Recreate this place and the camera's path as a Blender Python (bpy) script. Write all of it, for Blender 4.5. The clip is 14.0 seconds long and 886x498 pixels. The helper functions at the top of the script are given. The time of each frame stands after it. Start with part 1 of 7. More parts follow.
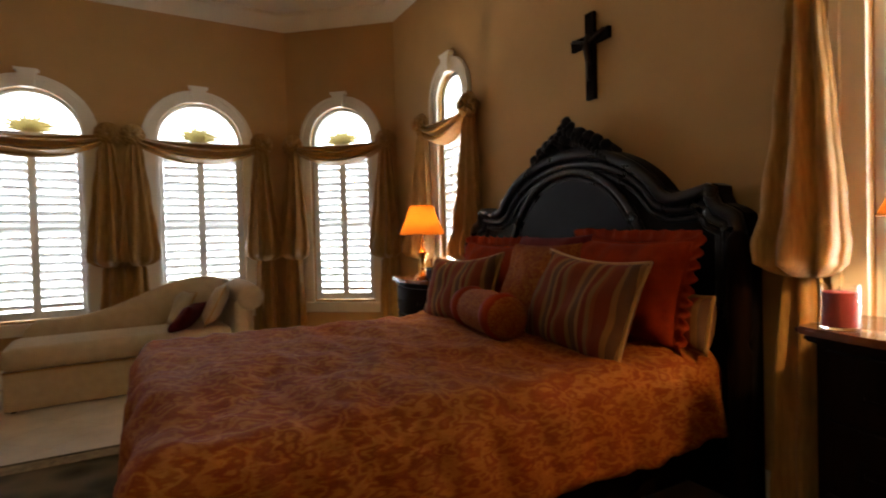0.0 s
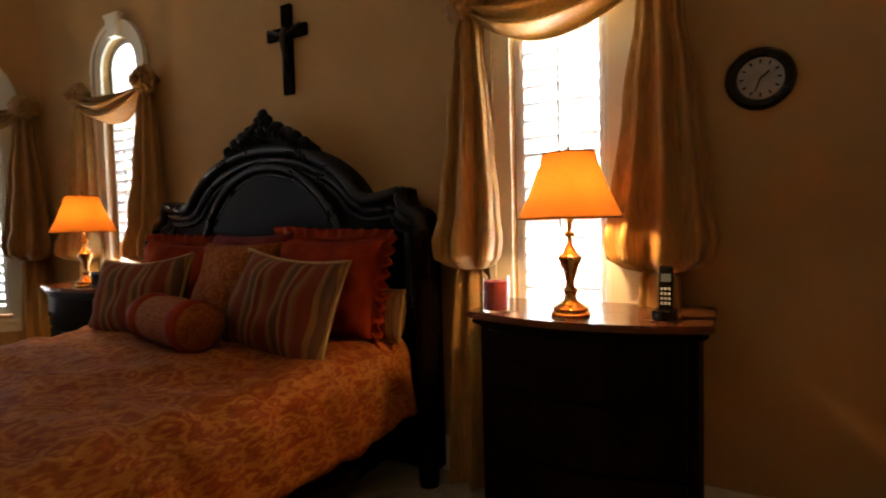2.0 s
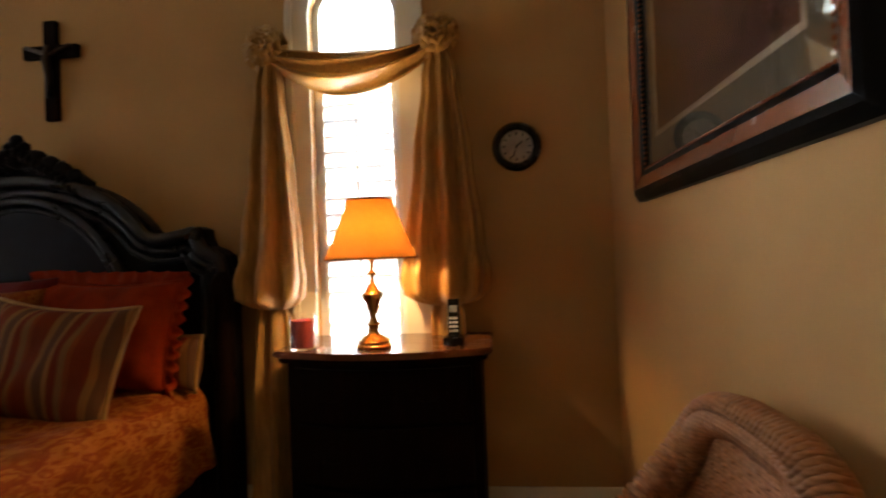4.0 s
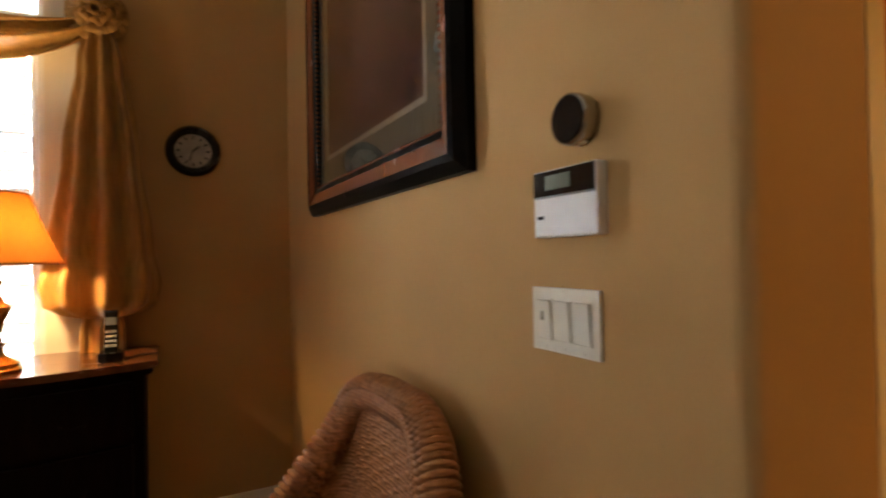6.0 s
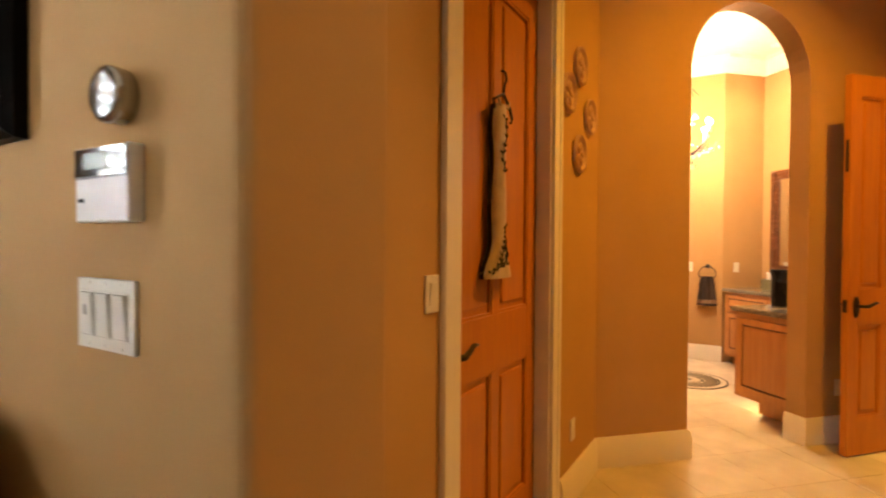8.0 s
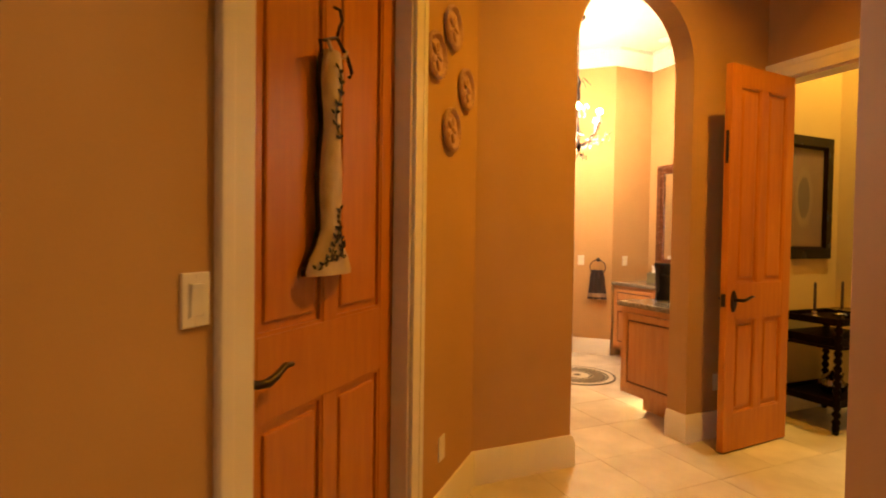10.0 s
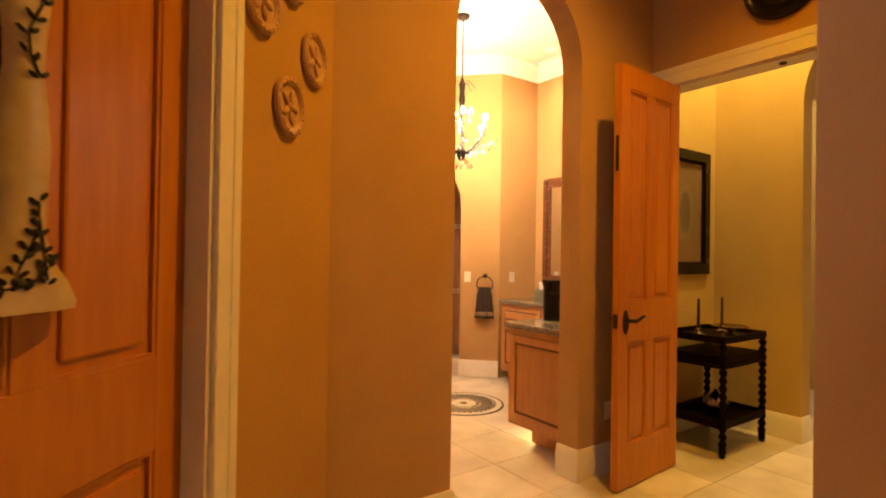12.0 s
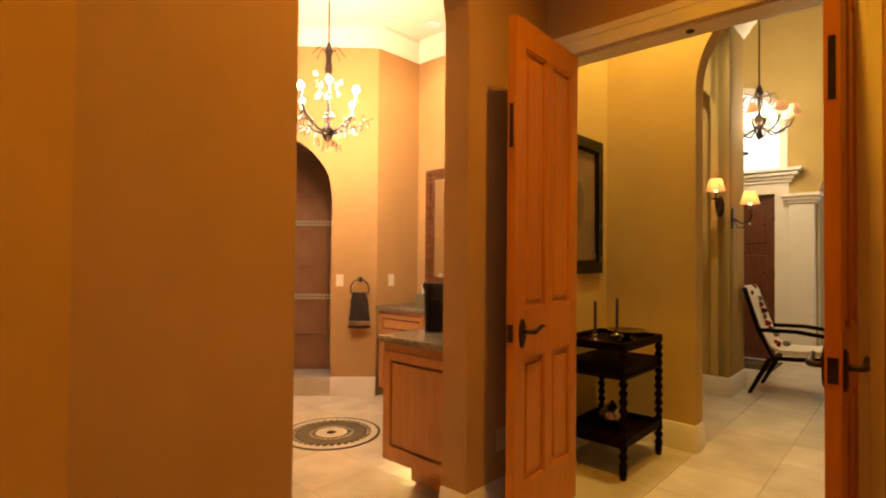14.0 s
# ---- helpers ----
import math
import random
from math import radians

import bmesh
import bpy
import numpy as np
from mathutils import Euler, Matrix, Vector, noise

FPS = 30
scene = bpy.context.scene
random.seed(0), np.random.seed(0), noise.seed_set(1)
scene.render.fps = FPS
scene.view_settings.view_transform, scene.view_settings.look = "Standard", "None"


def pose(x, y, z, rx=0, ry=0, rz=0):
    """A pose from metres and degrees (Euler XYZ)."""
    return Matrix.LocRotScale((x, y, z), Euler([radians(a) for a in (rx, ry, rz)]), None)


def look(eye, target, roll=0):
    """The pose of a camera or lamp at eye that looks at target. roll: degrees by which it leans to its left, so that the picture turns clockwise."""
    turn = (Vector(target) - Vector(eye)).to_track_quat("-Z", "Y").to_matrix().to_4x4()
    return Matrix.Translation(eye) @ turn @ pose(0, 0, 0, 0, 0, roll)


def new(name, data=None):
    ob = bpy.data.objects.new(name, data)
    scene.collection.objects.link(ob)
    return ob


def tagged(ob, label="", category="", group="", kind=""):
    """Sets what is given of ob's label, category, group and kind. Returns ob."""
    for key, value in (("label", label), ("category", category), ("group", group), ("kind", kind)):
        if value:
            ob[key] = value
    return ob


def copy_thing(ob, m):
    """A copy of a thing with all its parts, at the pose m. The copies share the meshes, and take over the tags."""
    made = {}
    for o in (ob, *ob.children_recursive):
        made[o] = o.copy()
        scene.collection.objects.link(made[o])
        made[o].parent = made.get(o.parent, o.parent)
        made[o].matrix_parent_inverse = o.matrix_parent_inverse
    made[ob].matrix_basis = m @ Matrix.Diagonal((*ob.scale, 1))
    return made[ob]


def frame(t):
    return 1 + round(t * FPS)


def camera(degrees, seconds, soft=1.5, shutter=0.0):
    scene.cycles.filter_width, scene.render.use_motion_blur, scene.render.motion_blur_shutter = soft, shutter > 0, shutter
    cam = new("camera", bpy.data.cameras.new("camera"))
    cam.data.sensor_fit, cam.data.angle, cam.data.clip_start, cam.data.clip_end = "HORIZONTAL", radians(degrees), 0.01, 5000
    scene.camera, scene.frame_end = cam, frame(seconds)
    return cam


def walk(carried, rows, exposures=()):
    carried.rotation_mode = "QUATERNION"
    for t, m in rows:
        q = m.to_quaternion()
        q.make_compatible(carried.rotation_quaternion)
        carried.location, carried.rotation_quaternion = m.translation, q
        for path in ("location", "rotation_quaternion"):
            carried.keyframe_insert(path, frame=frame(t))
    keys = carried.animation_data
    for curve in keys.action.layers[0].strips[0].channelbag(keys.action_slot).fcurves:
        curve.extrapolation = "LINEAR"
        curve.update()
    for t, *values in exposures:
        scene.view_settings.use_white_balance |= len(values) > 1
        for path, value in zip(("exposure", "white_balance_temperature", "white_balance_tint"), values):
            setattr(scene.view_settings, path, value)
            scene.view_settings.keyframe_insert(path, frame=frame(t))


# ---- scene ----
cam = camera(80.6, 14.0, soft=1.9, shutter=0.5)
PATH = [
    (0, (0.449, 0.302, 1.300), (-1.291, 1.288, 1.260), -1.5),
    (0.5, (0.416, 0.316, 1.296), (-1.204, 1.487, 1.215), -1.6),
    (1, (0.386, 0.340, 1.298), (-1.030, 1.749, 1.213), -1.6),
    (1.5, (0.385, 0.338, 1.302), (-0.752, 1.981, 1.213), -1.7),
    (2, (0.412, 0.338, 1.327), (-0.540, 2.094, 1.232), -1.5),
    (2.2, (0.412, 0.331, 1.327), (-0.494, 2.111, 1.230), -1.6),
    (4.3, (0.407, 0.13, 1.34), (0.406, 2.129, 1.389), -1.7),
    (4.5, (0.385, 0.112, 1.33), (0.527, 2.106, 1.395), -1.3),
    (5, (0.373, 0.085, 1.326), (0.82, 2.033, 1.382), -0.4),
    (5.5, (0.378, 0.046, 1.328), (1.086, 1.917, 1.366), -0.5),
    (6, (0.392, -0.003, 1.332), (1.341, 1.757, 1.364), -1.1),
    (6.5, (0.422, -0.068, 1.346), (1.610, 1.541, 1.357), -0.5),
    (7, (0.448, -0.110, 1.335), (1.872, 1.294, 1.353), -0.6),
    (7.5, (0.512, -0.145, 1.350), (2.092, 1.082, 1.333), 0.4),
    (8, (0.564, -0.181, 1.337), (2.278, 0.850, 1.309), 0.4),
    (8.2, (0.599, -0.181, 1.338), (2.349, 0.787, 1.300), 0.8),
    (10.3, (1.137, -0.214, 1.311), (3.024, 0.447, 1.268), 0.7),
    (10.5, (1.19, -0.2, 1.305), (3.098, 0.399, 1.265), 0.7),
    (11, (1.31, -0.177, 1.296), (3.266, 0.241, 1.253), 0.8),
    (11.5, (1.455, -0.167, 1.306), (3.425, 0.176, 1.271), 0.5),
    (12, (1.627, -0.196, 1.313), (3.598, 0.142, 1.331), 0.9),
    (12.5, (1.796, -0.208, 1.314), (3.769, 0.119, 1.345), 1.6),
    (13, (1.991, -0.196, 1.305), (3.981, 0.0, 1.33), 1.3),
    (13.5, (2.159, -0.2, 1.309), (4.158, -0.164, 1.331), 0.7),
    (14, (2.321, -0.242, 1.287), (4.319, -0.334, 1.321), 0.5),
]
walk(cam, [(t, look(eye, target, roll)) for t, eye, target, roll in PATH], [(0, 0.42), (2.2, 0.18), (4.3, 0.25), (5.5, 0.35), (6.5, 0.62), (7, 0.92), (7.5, 1.05), (8.2, 1.0), (10.5, 0.85), (12, 0.76), (14, 0.45)])

# ---- light ----
world = bpy.data.worlds.new("world")
scene.world = world
world.use_nodes = True
sky = world.node_tree.nodes.new("ShaderNodeTexSky")
sky.sky_type, sky.sun_disc = "NISHITA", False
sky.sun_elevation, sky.sun_rotation = radians(50), radians(200)
sky_back = world.node_tree.nodes["Background"]
sky_back.inputs["Strength"].default_value = 0.15
world.node_tree.links.new(sky.outputs[0], sky_back.inputs["Color"])


def lamp(name, kind, place, power, colour, size=0.1, target=None, angle=None):
    data = bpy.data.lights.new(name, kind)
    data.energy, data.color = power, colour
    if kind == "AREA":
        data.shape = "RECTANGLE"
        data.size, data.size_y = size if isinstance(size, tuple) else (size, size)
    elif kind == "SUN":
        data.angle = angle
    else:
        data.shadow_soft_size = size
        if kind == "SPOT" and angle:
            data.spot_size, data.spot_blend = radians(angle), 0.8
    ob = new(name, data)
    ob.matrix_world = look(place, target) if target else Matrix.Translation(place)
    return ob


lamp("sun", "SUN", (0, -10, 10), 3.0, (1.0, 0.95, 0.88), angle=radians(0.5), target=(-3.0, -2.5, 0))
DAY, LAMPW, CHANW = 82.0, 23.0, 148.0
VESTW, PASSW, HALLW, FOYERW = 192.0, 84.0, 162.0, 92.0
WARM = (1.0, 0.45, 0.02)
YELLOW = (1.0, 0.68, 0.18)

# ---- materials ----


def mat(name, colour, second=None, scale=6.0, rough=0.6, metal=0.0, bump=0.0, bump_scale=60.0, stretch=(1, 1, 1), sheen=0.0, coat=0.0, rough_vary=0.1, detail=4.0, spec=0.5):
    m = bpy.data.materials.new(name)
    m.use_nodes = True
    nt = m.node_tree
    b = nt.nodes["Principled BSDF"]
    coord = nt.nodes.new("ShaderNodeTexCoord")
    mp = nt.nodes.new("ShaderNodeMapping")
    mp.inputs["Scale"].default_value = stretch
    nt.links.new(coord.outputs["Object"], mp.inputs["Vector"])
    n = nt.nodes.new("ShaderNodeTexNoise")
    n.inputs["Scale"].default_value, n.inputs["Detail"].default_value = scale, detail
    nt.links.new(mp.outputs[0], n.inputs["Vector"])
    ramp = nt.nodes.new("ShaderNodeValToRGB")
    ramp.color_ramp.elements[0].position, ramp.color_ramp.elements[1].position = 0.3, 0.7
    second = second or tuple(c * 0.85 for c in colour)
    ramp.color_ramp.elements[0].color = (*second, 1)
    ramp.color_ramp.elements[1].color = (*colour, 1)
    nt.links.new(n.outputs["Fac"], ramp.inputs[0])
    nt.links.new(ramp.outputs[0], b.inputs["Base Color"])
    b.inputs["Metallic"].default_value = metal
    b.inputs["Specular IOR Level"].default_value = spec
    mr = nt.nodes.new("ShaderNodeMapRange")
    mr.inputs["To Min"].default_value, mr.inputs["To Max"].default_value = max(0.02, rough - rough_vary), min(1, rough + rough_vary)
    nt.links.new(n.outputs["Fac"], mr.inputs["Value"])
    nt.links.new(mr.outputs[0], b.inputs["Roughness"])
    if sheen:
        b.inputs["Sheen Weight"].default_value = sheen
    if coat:
        b.inputs["Coat Weight"].default_value, b.inputs["Coat Roughness"].default_value = coat, 0.15
    if bump:
        n2 = nt.nodes.new("ShaderNodeTexNoise")
        n2.inputs["Scale"].default_value, n2.inputs["Detail"].default_value = bump_scale, 3
        nt.links.new(mp.outputs[0], n2.inputs["Vector"])
        bp = nt.nodes.new("ShaderNodeBump")
        bp.inputs["Strength"].default_value, bp.inputs["Distance"].default_value = bump, 0.01
        nt.links.new(n2.outputs["Fac"], bp.inputs["Height"])
        nt.links.new(bp.outputs[0], b.inputs["Normal"])
    return m


def glow(name, colour, strength):
    m = bpy.data.materials.new(name)
    m.use_nodes = True
    b = m.node_tree.nodes["Principled BSDF"]
    b.inputs["Base Color"].default_value = (*colour, 1)
    b.inputs["Emission Color"].default_value = (*colour, 1)
    b.inputs["Emission Strength"].default_value = strength
    return m


def glass_mat(name, colour=(1, 1, 1), rough=0.0):
    m = bpy.data.materials.new(name)
    m.use_nodes = True
    b = m.node_tree.nodes["Principled BSDF"]
    b.inputs["Base Color"].default_value = (*colour, 1)
    b.inputs["Transmission Weight"].default_value, b.inputs["Roughness"].default_value, b.inputs["IOR"].default_value = 1.0, rough, 1.45
    return m


M_WALL = mat("tan_wall_paint", (0.46, 0.27, 0.107), (0.42, 0.243, 0.093), scale=2.5, rough=0.8, spec=0.12, bump=0.06, bump_scale=140)
M_HALLWALL = mat("ochre_wall_paint", (0.52, 0.37, 0.13), (0.47, 0.33, 0.115), scale=2.5, rough=0.8, spec=0.12, bump=0.06, bump_scale=140)
M_CEIL = mat("cream_ceiling_paint", (0.74, 0.66, 0.52), scale=2, rough=0.8, bump=0.03)
M_TRIM = mat("cream_trim_paint", (0.74, 0.68, 0.56), (0.70, 0.63, 0.51), scale=5, rough=0.4)
M_SHUTTER = mat("white_shutter_paint", (0.82, 0.82, 0.80), scale=5, rough=0.4)
M_TILE = mat("beige_stone_tile", (0.61, 0.52, 0.39), (0.44, 0.36, 0.25), scale=4.0, rough=0.32, bump=0.03, bump_scale=30, rough_vary=0.08)
M_GROUT = mat("grout", (0.55, 0.46, 0.34), scale=30, rough=0.9)
M_PINE = mat("honey_knotty_alder", (0.49, 0.180, 0.014), (0.41, 0.135, 0.009), scale=4, rough=0.35, stretch=(9, 9, 0.9), bump=0.04, bump_scale=20, spec=0.3)
M_DARKWOOD = mat("dark_mahogany", (0.010, 0.004, 0.002), (0.004, 0.002, 0.001), scale=6, rough=0.45, stretch=(6, 6, 0.8), spec=0.03)
M_TOPWOOD = mat("polished_cherry_top", (0.15, 0.05, 0.018), (0.08, 0.026, 0.010), scale=6, rough=0.25, stretch=(0.8, 8, 4), coat=0.4)
M_HEADWOOD = mat("black_brown_headboard_wood", (0.007, 0.005, 0.006), (0.004, 0.003, 0.003), scale=7, rough=0.35, stretch=(3, 3, 1), spec=0.06)
M_MOULD = mat("polished_black_moulding", (0.010, 0.008, 0.010), (0.006, 0.004, 0.005), scale=7, rough=0.3, spec=0.3)
M_PANEL = mat("headboard_leather_panel", (0.013, 0.012, 0.017), (0.009, 0.008, 0.011), scale=20, rough=0.45, spec=0.07, bump=0.1, bump_scale=120)
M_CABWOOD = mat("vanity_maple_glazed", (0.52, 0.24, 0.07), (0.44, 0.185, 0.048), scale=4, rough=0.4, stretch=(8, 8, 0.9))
M_GLAZE = mat("dark_glaze_in_grooves", (0.15, 0.055, 0.016), scale=6, rough=0.5)
M_SILK = mat("gold_silk", (0.44, 0.245, 0.068), (0.26, 0.125, 0.028), scale=9, rough=0.42, spec=0.3, sheen=0.05, bump=0.12, bump_scale=50, stretch=(6, 6, 1))
silk = M_SILK.node_tree
through_silk = silk.nodes.new("ShaderNodeBsdfTranslucent")
through_silk.inputs["Color"].default_value = (0.80, 0.52, 0.20, 1)
silk_mix = silk.nodes.new("ShaderNodeMixShader")
silk_mix.inputs[0].default_value = 0.14
silk.links.new(silk.nodes["Principled BSDF"].outputs[0], silk_mix.inputs[1])
silk.links.new(through_silk.outputs[0], silk_mix.inputs[2])
silk.links.new(silk_mix.outputs[0], silk.nodes["Material Output"].inputs["Surface"])
M_BRASS = mat("antique_brass", (0.55, 0.36, 0.13), (0.42, 0.26, 0.085), scale=12, rough=0.24, metal=1.0)
M_BRONZE = mat("oil_rubbed_bronze", (0.055, 0.036, 0.026), (0.03, 0.02, 0.015), scale=15, rough=0.38, metal=0.8)
M_BLACK = mat("black_lacquer", (0.008, 0.007, 0.006), scale=10, rough=0.25, spec=0.25)
M_WHITEPL = mat("almond_plastic", (0.72, 0.66, 0.54), scale=10, rough=0.38)
M_WHITE = mat("white_plastic", (0.78, 0.76, 0.74), scale=10, rough=0.4)
M_CREAMFAB = mat("cream_damask", (0.50, 0.375, 0.215), (0.43, 0.315, 0.175), scale=14, rough=0.85, sheen=0.2, bump=0.1, bump_scale=200)
M_WINE = mat("wine_velvet", (0.13, 0.012, 0.012), (0.08, 0.006, 0.007), scale=10, rough=0.8, spec=0.1, sheen=0.04)
M_RUST = mat("rust_silk", (0.27, 0.030, 0.004), (0.15, 0.013, 0.002), scale=8, rough=0.7, spec=0.06, bump=0.12, bump_scale=40)
M_WICKER = mat("tan_wicker", (0.46, 0.20, 0.075), (0.28, 0.11, 0.036), scale=60, rough=0.6, bump=0.4, bump_scale=90)
# woven rows on the wicker
weave = M_WICKER.node_tree
rows = weave.nodes.new("ShaderNodeTexWave")
rows.bands_direction = "Z"
rows.inputs["Scale"].default_value, rows.inputs["Distortion"].default_value, rows.inputs["Detail"].default_value = 32, 1.6, 1
weave.links.new(weave.nodes["Mapping"].outputs[0], rows.inputs["Vector"])
weave.links.new(rows.outputs["Fac"], weave.nodes["Bump"].inputs["Height"])
weave.nodes["Bump"].inputs["Strength"].default_value = 0.25
strands = weave.nodes.new("ShaderNodeMix")
strands.data_type, strands.blend_type = "RGBA", "MULTIPLY"
strands.inputs["Factor"].default_value = 0.12
weave.links.new(weave.nodes["Color Ramp"].outputs[0], strands.inputs["A"])
weave.links.new(rows.outputs["Color"], strands.inputs["B"])
weave.links.new(strands.outputs["Result"], weave.nodes["Principled BSDF"].inputs["Base Color"])
M_GRANITE = mat("dark_granite", (0.30, 0.24, 0.16), (0.06, 0.05, 0.036), scale=90, rough=0.15, detail=8)
M_FRAME = mat("black_picture_frame", (0.006, 0.005, 0.004), scale=10, rough=0.32, spec=0.05)
M_GLOSS = mat("glossy_black_glass", (0.006, 0.006, 0.007), scale=10, rough=0.07, rough_vary=0.02)
# tiles differ a little from one to the next, and their veins run on across the floor
nt = M_TILE.node_tree
where = nt.nodes.new("ShaderNodeNewGeometry")
nt.links.new(where.outputs["Position"], nt.nodes["Mapping"].inputs["Vector"])
each = nt.nodes.new("ShaderNodeObjectInfo")
shift = nt.nodes.new("ShaderNodeMapRange")
shift.inputs["To Min"].default_value, shift.inputs["To Max"].default_value = 0.90, 1.05
nt.links.new(each.outputs["Random"], shift.inputs["Value"])
tint = nt.nodes.new("ShaderNodeMix")
tint.data_type, tint.blend_type = "RGBA", "MULTIPLY"
tint.inputs["Factor"].default_value = 1.0
nt.links.new(nt.nodes["Color Ramp"].outputs[0], tint.inputs["A"])
nt.links.new(shift.outputs[0], tint.inputs["B"])
nt.links.new(tint.outputs["Result"], nt.nodes["Principled BSDF"].inputs["Base Color"])


def pattern_mat(name, kind):
    """Woven patterns: swirling paisley, stripes or an oriental border."""
    m = mat(name, (0.5, 0.3, 0.1), rough=0.8, spec=0.12, bump=0.5 if kind == "paisley" else 0.12, bump_scale=22 if kind == "paisley" else 160)
    nt = m.node_tree
    b = nt.nodes["Principled BSDF"]
    coord = nt.nodes["Texture Coordinate"]
    ramp = nt.nodes.new("ShaderNodeValToRGB")
    e = ramp.color_ramp.elements
    if kind == "paisley":
        w = nt.nodes.new("ShaderNodeTexWave")
        w.wave_type, w.rings_direction = "RINGS", "SPHERICAL"
        v = nt.nodes.new("ShaderNodeTexVoronoi")
        v.inputs["Scale"].default_value = 13.0
        n = nt.nodes.new("ShaderNodeTexNoise")
        n.inputs["Scale"].default_value, n.inputs["Detail"].default_value = 19, 5
        mix = nt.nodes.new("ShaderNodeMix")
        mix.data_type = "RGBA"
        mix.inputs["Factor"].default_value = 0.16
        nt.links.new(coord.outputs["Object"], mix.inputs["A"])
        nt.links.new(n.outputs["Color"], mix.inputs["B"])
        nt.links.new(mix.outputs["Result"], v.inputs["Vector"])
        mul = nt.nodes.new("ShaderNodeMath")
        mul.operation = "MULTIPLY_ADD"
        mul.inputs[1].default_value, mul.inputs[2].default_value = 15.0, 0.0
        nt.links.new(v.outputs["Distance"], mul.inputs[0])
        sn = nt.nodes.new("ShaderNodeMath")
        sn.operation = "SINE"
        nt.links.new(mul.outputs[0], sn.inputs[0])
        add = nt.nodes.new("ShaderNodeMath")
        add.operation = "MULTIPLY_ADD"
        add.inputs[1].default_value, add.inputs[2].default_value = 0.27, 0.0
        nt.links.new(sn.outputs[0], add.inputs[0])
        add2 = nt.nodes.new("ShaderNodeMath")
        nt.links.new(add.outputs[0], add2.inputs[0])
        nt.links.new(n.outputs["Fac"], add2.inputs[1])
        nt.links.new(add2.outputs[0], ramp.inputs[0])
        e[0].position, e[0].color = 0.18, (0.175, 0.029, 0.003, 1)
        e[1].position, e[1].color = 0.95, (0.30, 0.110, 0.016, 1)
        mid = e.new(0.48)
        mid.color = (0.215, 0.053, 0.005, 1)
    elif kind == "stripe":
        sep = nt.nodes.new("ShaderNodeSeparateXYZ")
        nt.links.new(coord.outputs["Object"], sep.inputs[0])
        fr = nt.nodes.new("ShaderNodeMath")
        fr.operation = "MULTIPLY"
        fr.inputs[1].default_value = 4.6
        nt.links.new(sep.outputs["X"], fr.inputs[0])
        f2 = nt.nodes.new("ShaderNodeMath")
        f2.operation = "FRACT"
        nt.links.new(fr.outputs[0], f2.inputs[0])
        nt.links.new(f2.outputs[0], ramp.inputs[0])
        ramp.color_ramp.interpolation = "CONSTANT"
        e[0].position, e[0].color = 0.0, (0.15, 0.024, 0.006, 1)
        e[1].position, e[1].color = 0.30, (0.20, 0.095, 0.025, 1)
        for p, c in ((0.42, (0.10, 0.045, 0.02, 1)), (0.58, (0.23, 0.115, 0.034, 1)), (0.66, (0.14, 0.022, 0.008, 1)), (0.8, (0.17, 0.085, 0.025, 1)), (0.92, (0.18, 0.045, 0.010, 1))):
            x = e.new(p)
            x.color = c
    else:
        v = nt.nodes.new("ShaderNodeTexVoronoi")
        v.inputs["Scale"].default_value = 5
        nt.links.new(coord.outputs["Object"], v.inputs["Vector"])
        nt.links.new(v.outputs["Distance"], ramp.inputs[0])
        e[0].position, e[0].color = 0.1, (0.03, 0.018, 0.007, 1)
        e[1].position, e[1].color = 0.7, (0.10, 0.065, 0.03, 1)
        mid = e.new(0.4)
        mid.color = (0.055, 0.04, 0.015, 1)
    nt.links.new(ramp.outputs[0], b.inputs["Base Color"])
    return m


M_PAISLEY = pattern_mat("rust_gold_paisley", "paisley")
M_STRIPE = pattern_mat("rust_gold_stripe", "stripe")
M_RUG = pattern_mat("olive_brown_rug_weave", "rug")

# ---- building blocks ----


def mesh_of(name, bm, smooth=False, angle=None):
    me = bpy.data.meshes.new(name)
    bmesh.ops.recalc_face_normals(bm, faces=bm.faces)
    bm.to_mesh(me)
    bm.free()
    if smooth:
        me.polygons.foreach_set("use_smooth", [True] * len(me.polygons))
        if angle:
            me.set_sharp_from_angle(angle=radians(angle))
    return me


def part(name, bm, material, parent=None, label="", smooth=False, angle=None, at=None):
    ob = new(name, mesh_of(name, bm, smooth, angle))
    ob.data.materials.append(material)
    if parent:
        ob.parent = parent
    if at is not None:
        ob.matrix_basis = at
    if label:
        tagged(ob, label)
    return ob


def shared(name, me, parent, at):
    ob = new(name, me)
    ob.parent = parent
    ob.matrix_basis = at
    return ob


def thing(name, at, label, category, group="", kind=""):
    ob = new(name)
    ob.empty_display_size = 0.05
    ob.matrix_basis = at
    return tagged(ob, label, category, group, kind)


def box(bm, x0, x1, y0, y1, z0, z1, bevel=0.0):
    vs = [bm.verts.new((x, y, z)) for x in (x0, x1) for y in (y0, y1) for z in (z0, z1)]
    fs = [bm.faces.new([vs[i] for i in q]) for q in ((0, 1, 3, 2), (4, 6, 7, 5), (0, 4, 5, 1), (2, 3, 7, 6), (0, 2, 6, 4), (1, 5, 7, 3))]
    if bevel:
        es = list({e for f in fs for e in f.edges})
        bmesh.ops.bevel(bm, geom=es, offset=bevel, segments=2, affect="EDGES", profile=0.6)
    return bm


def boxes(*rows, bevel=0.0):
    bm = bmesh.new()
    for r in rows:
        box(bm, *r, bevel=bevel)
    return bm


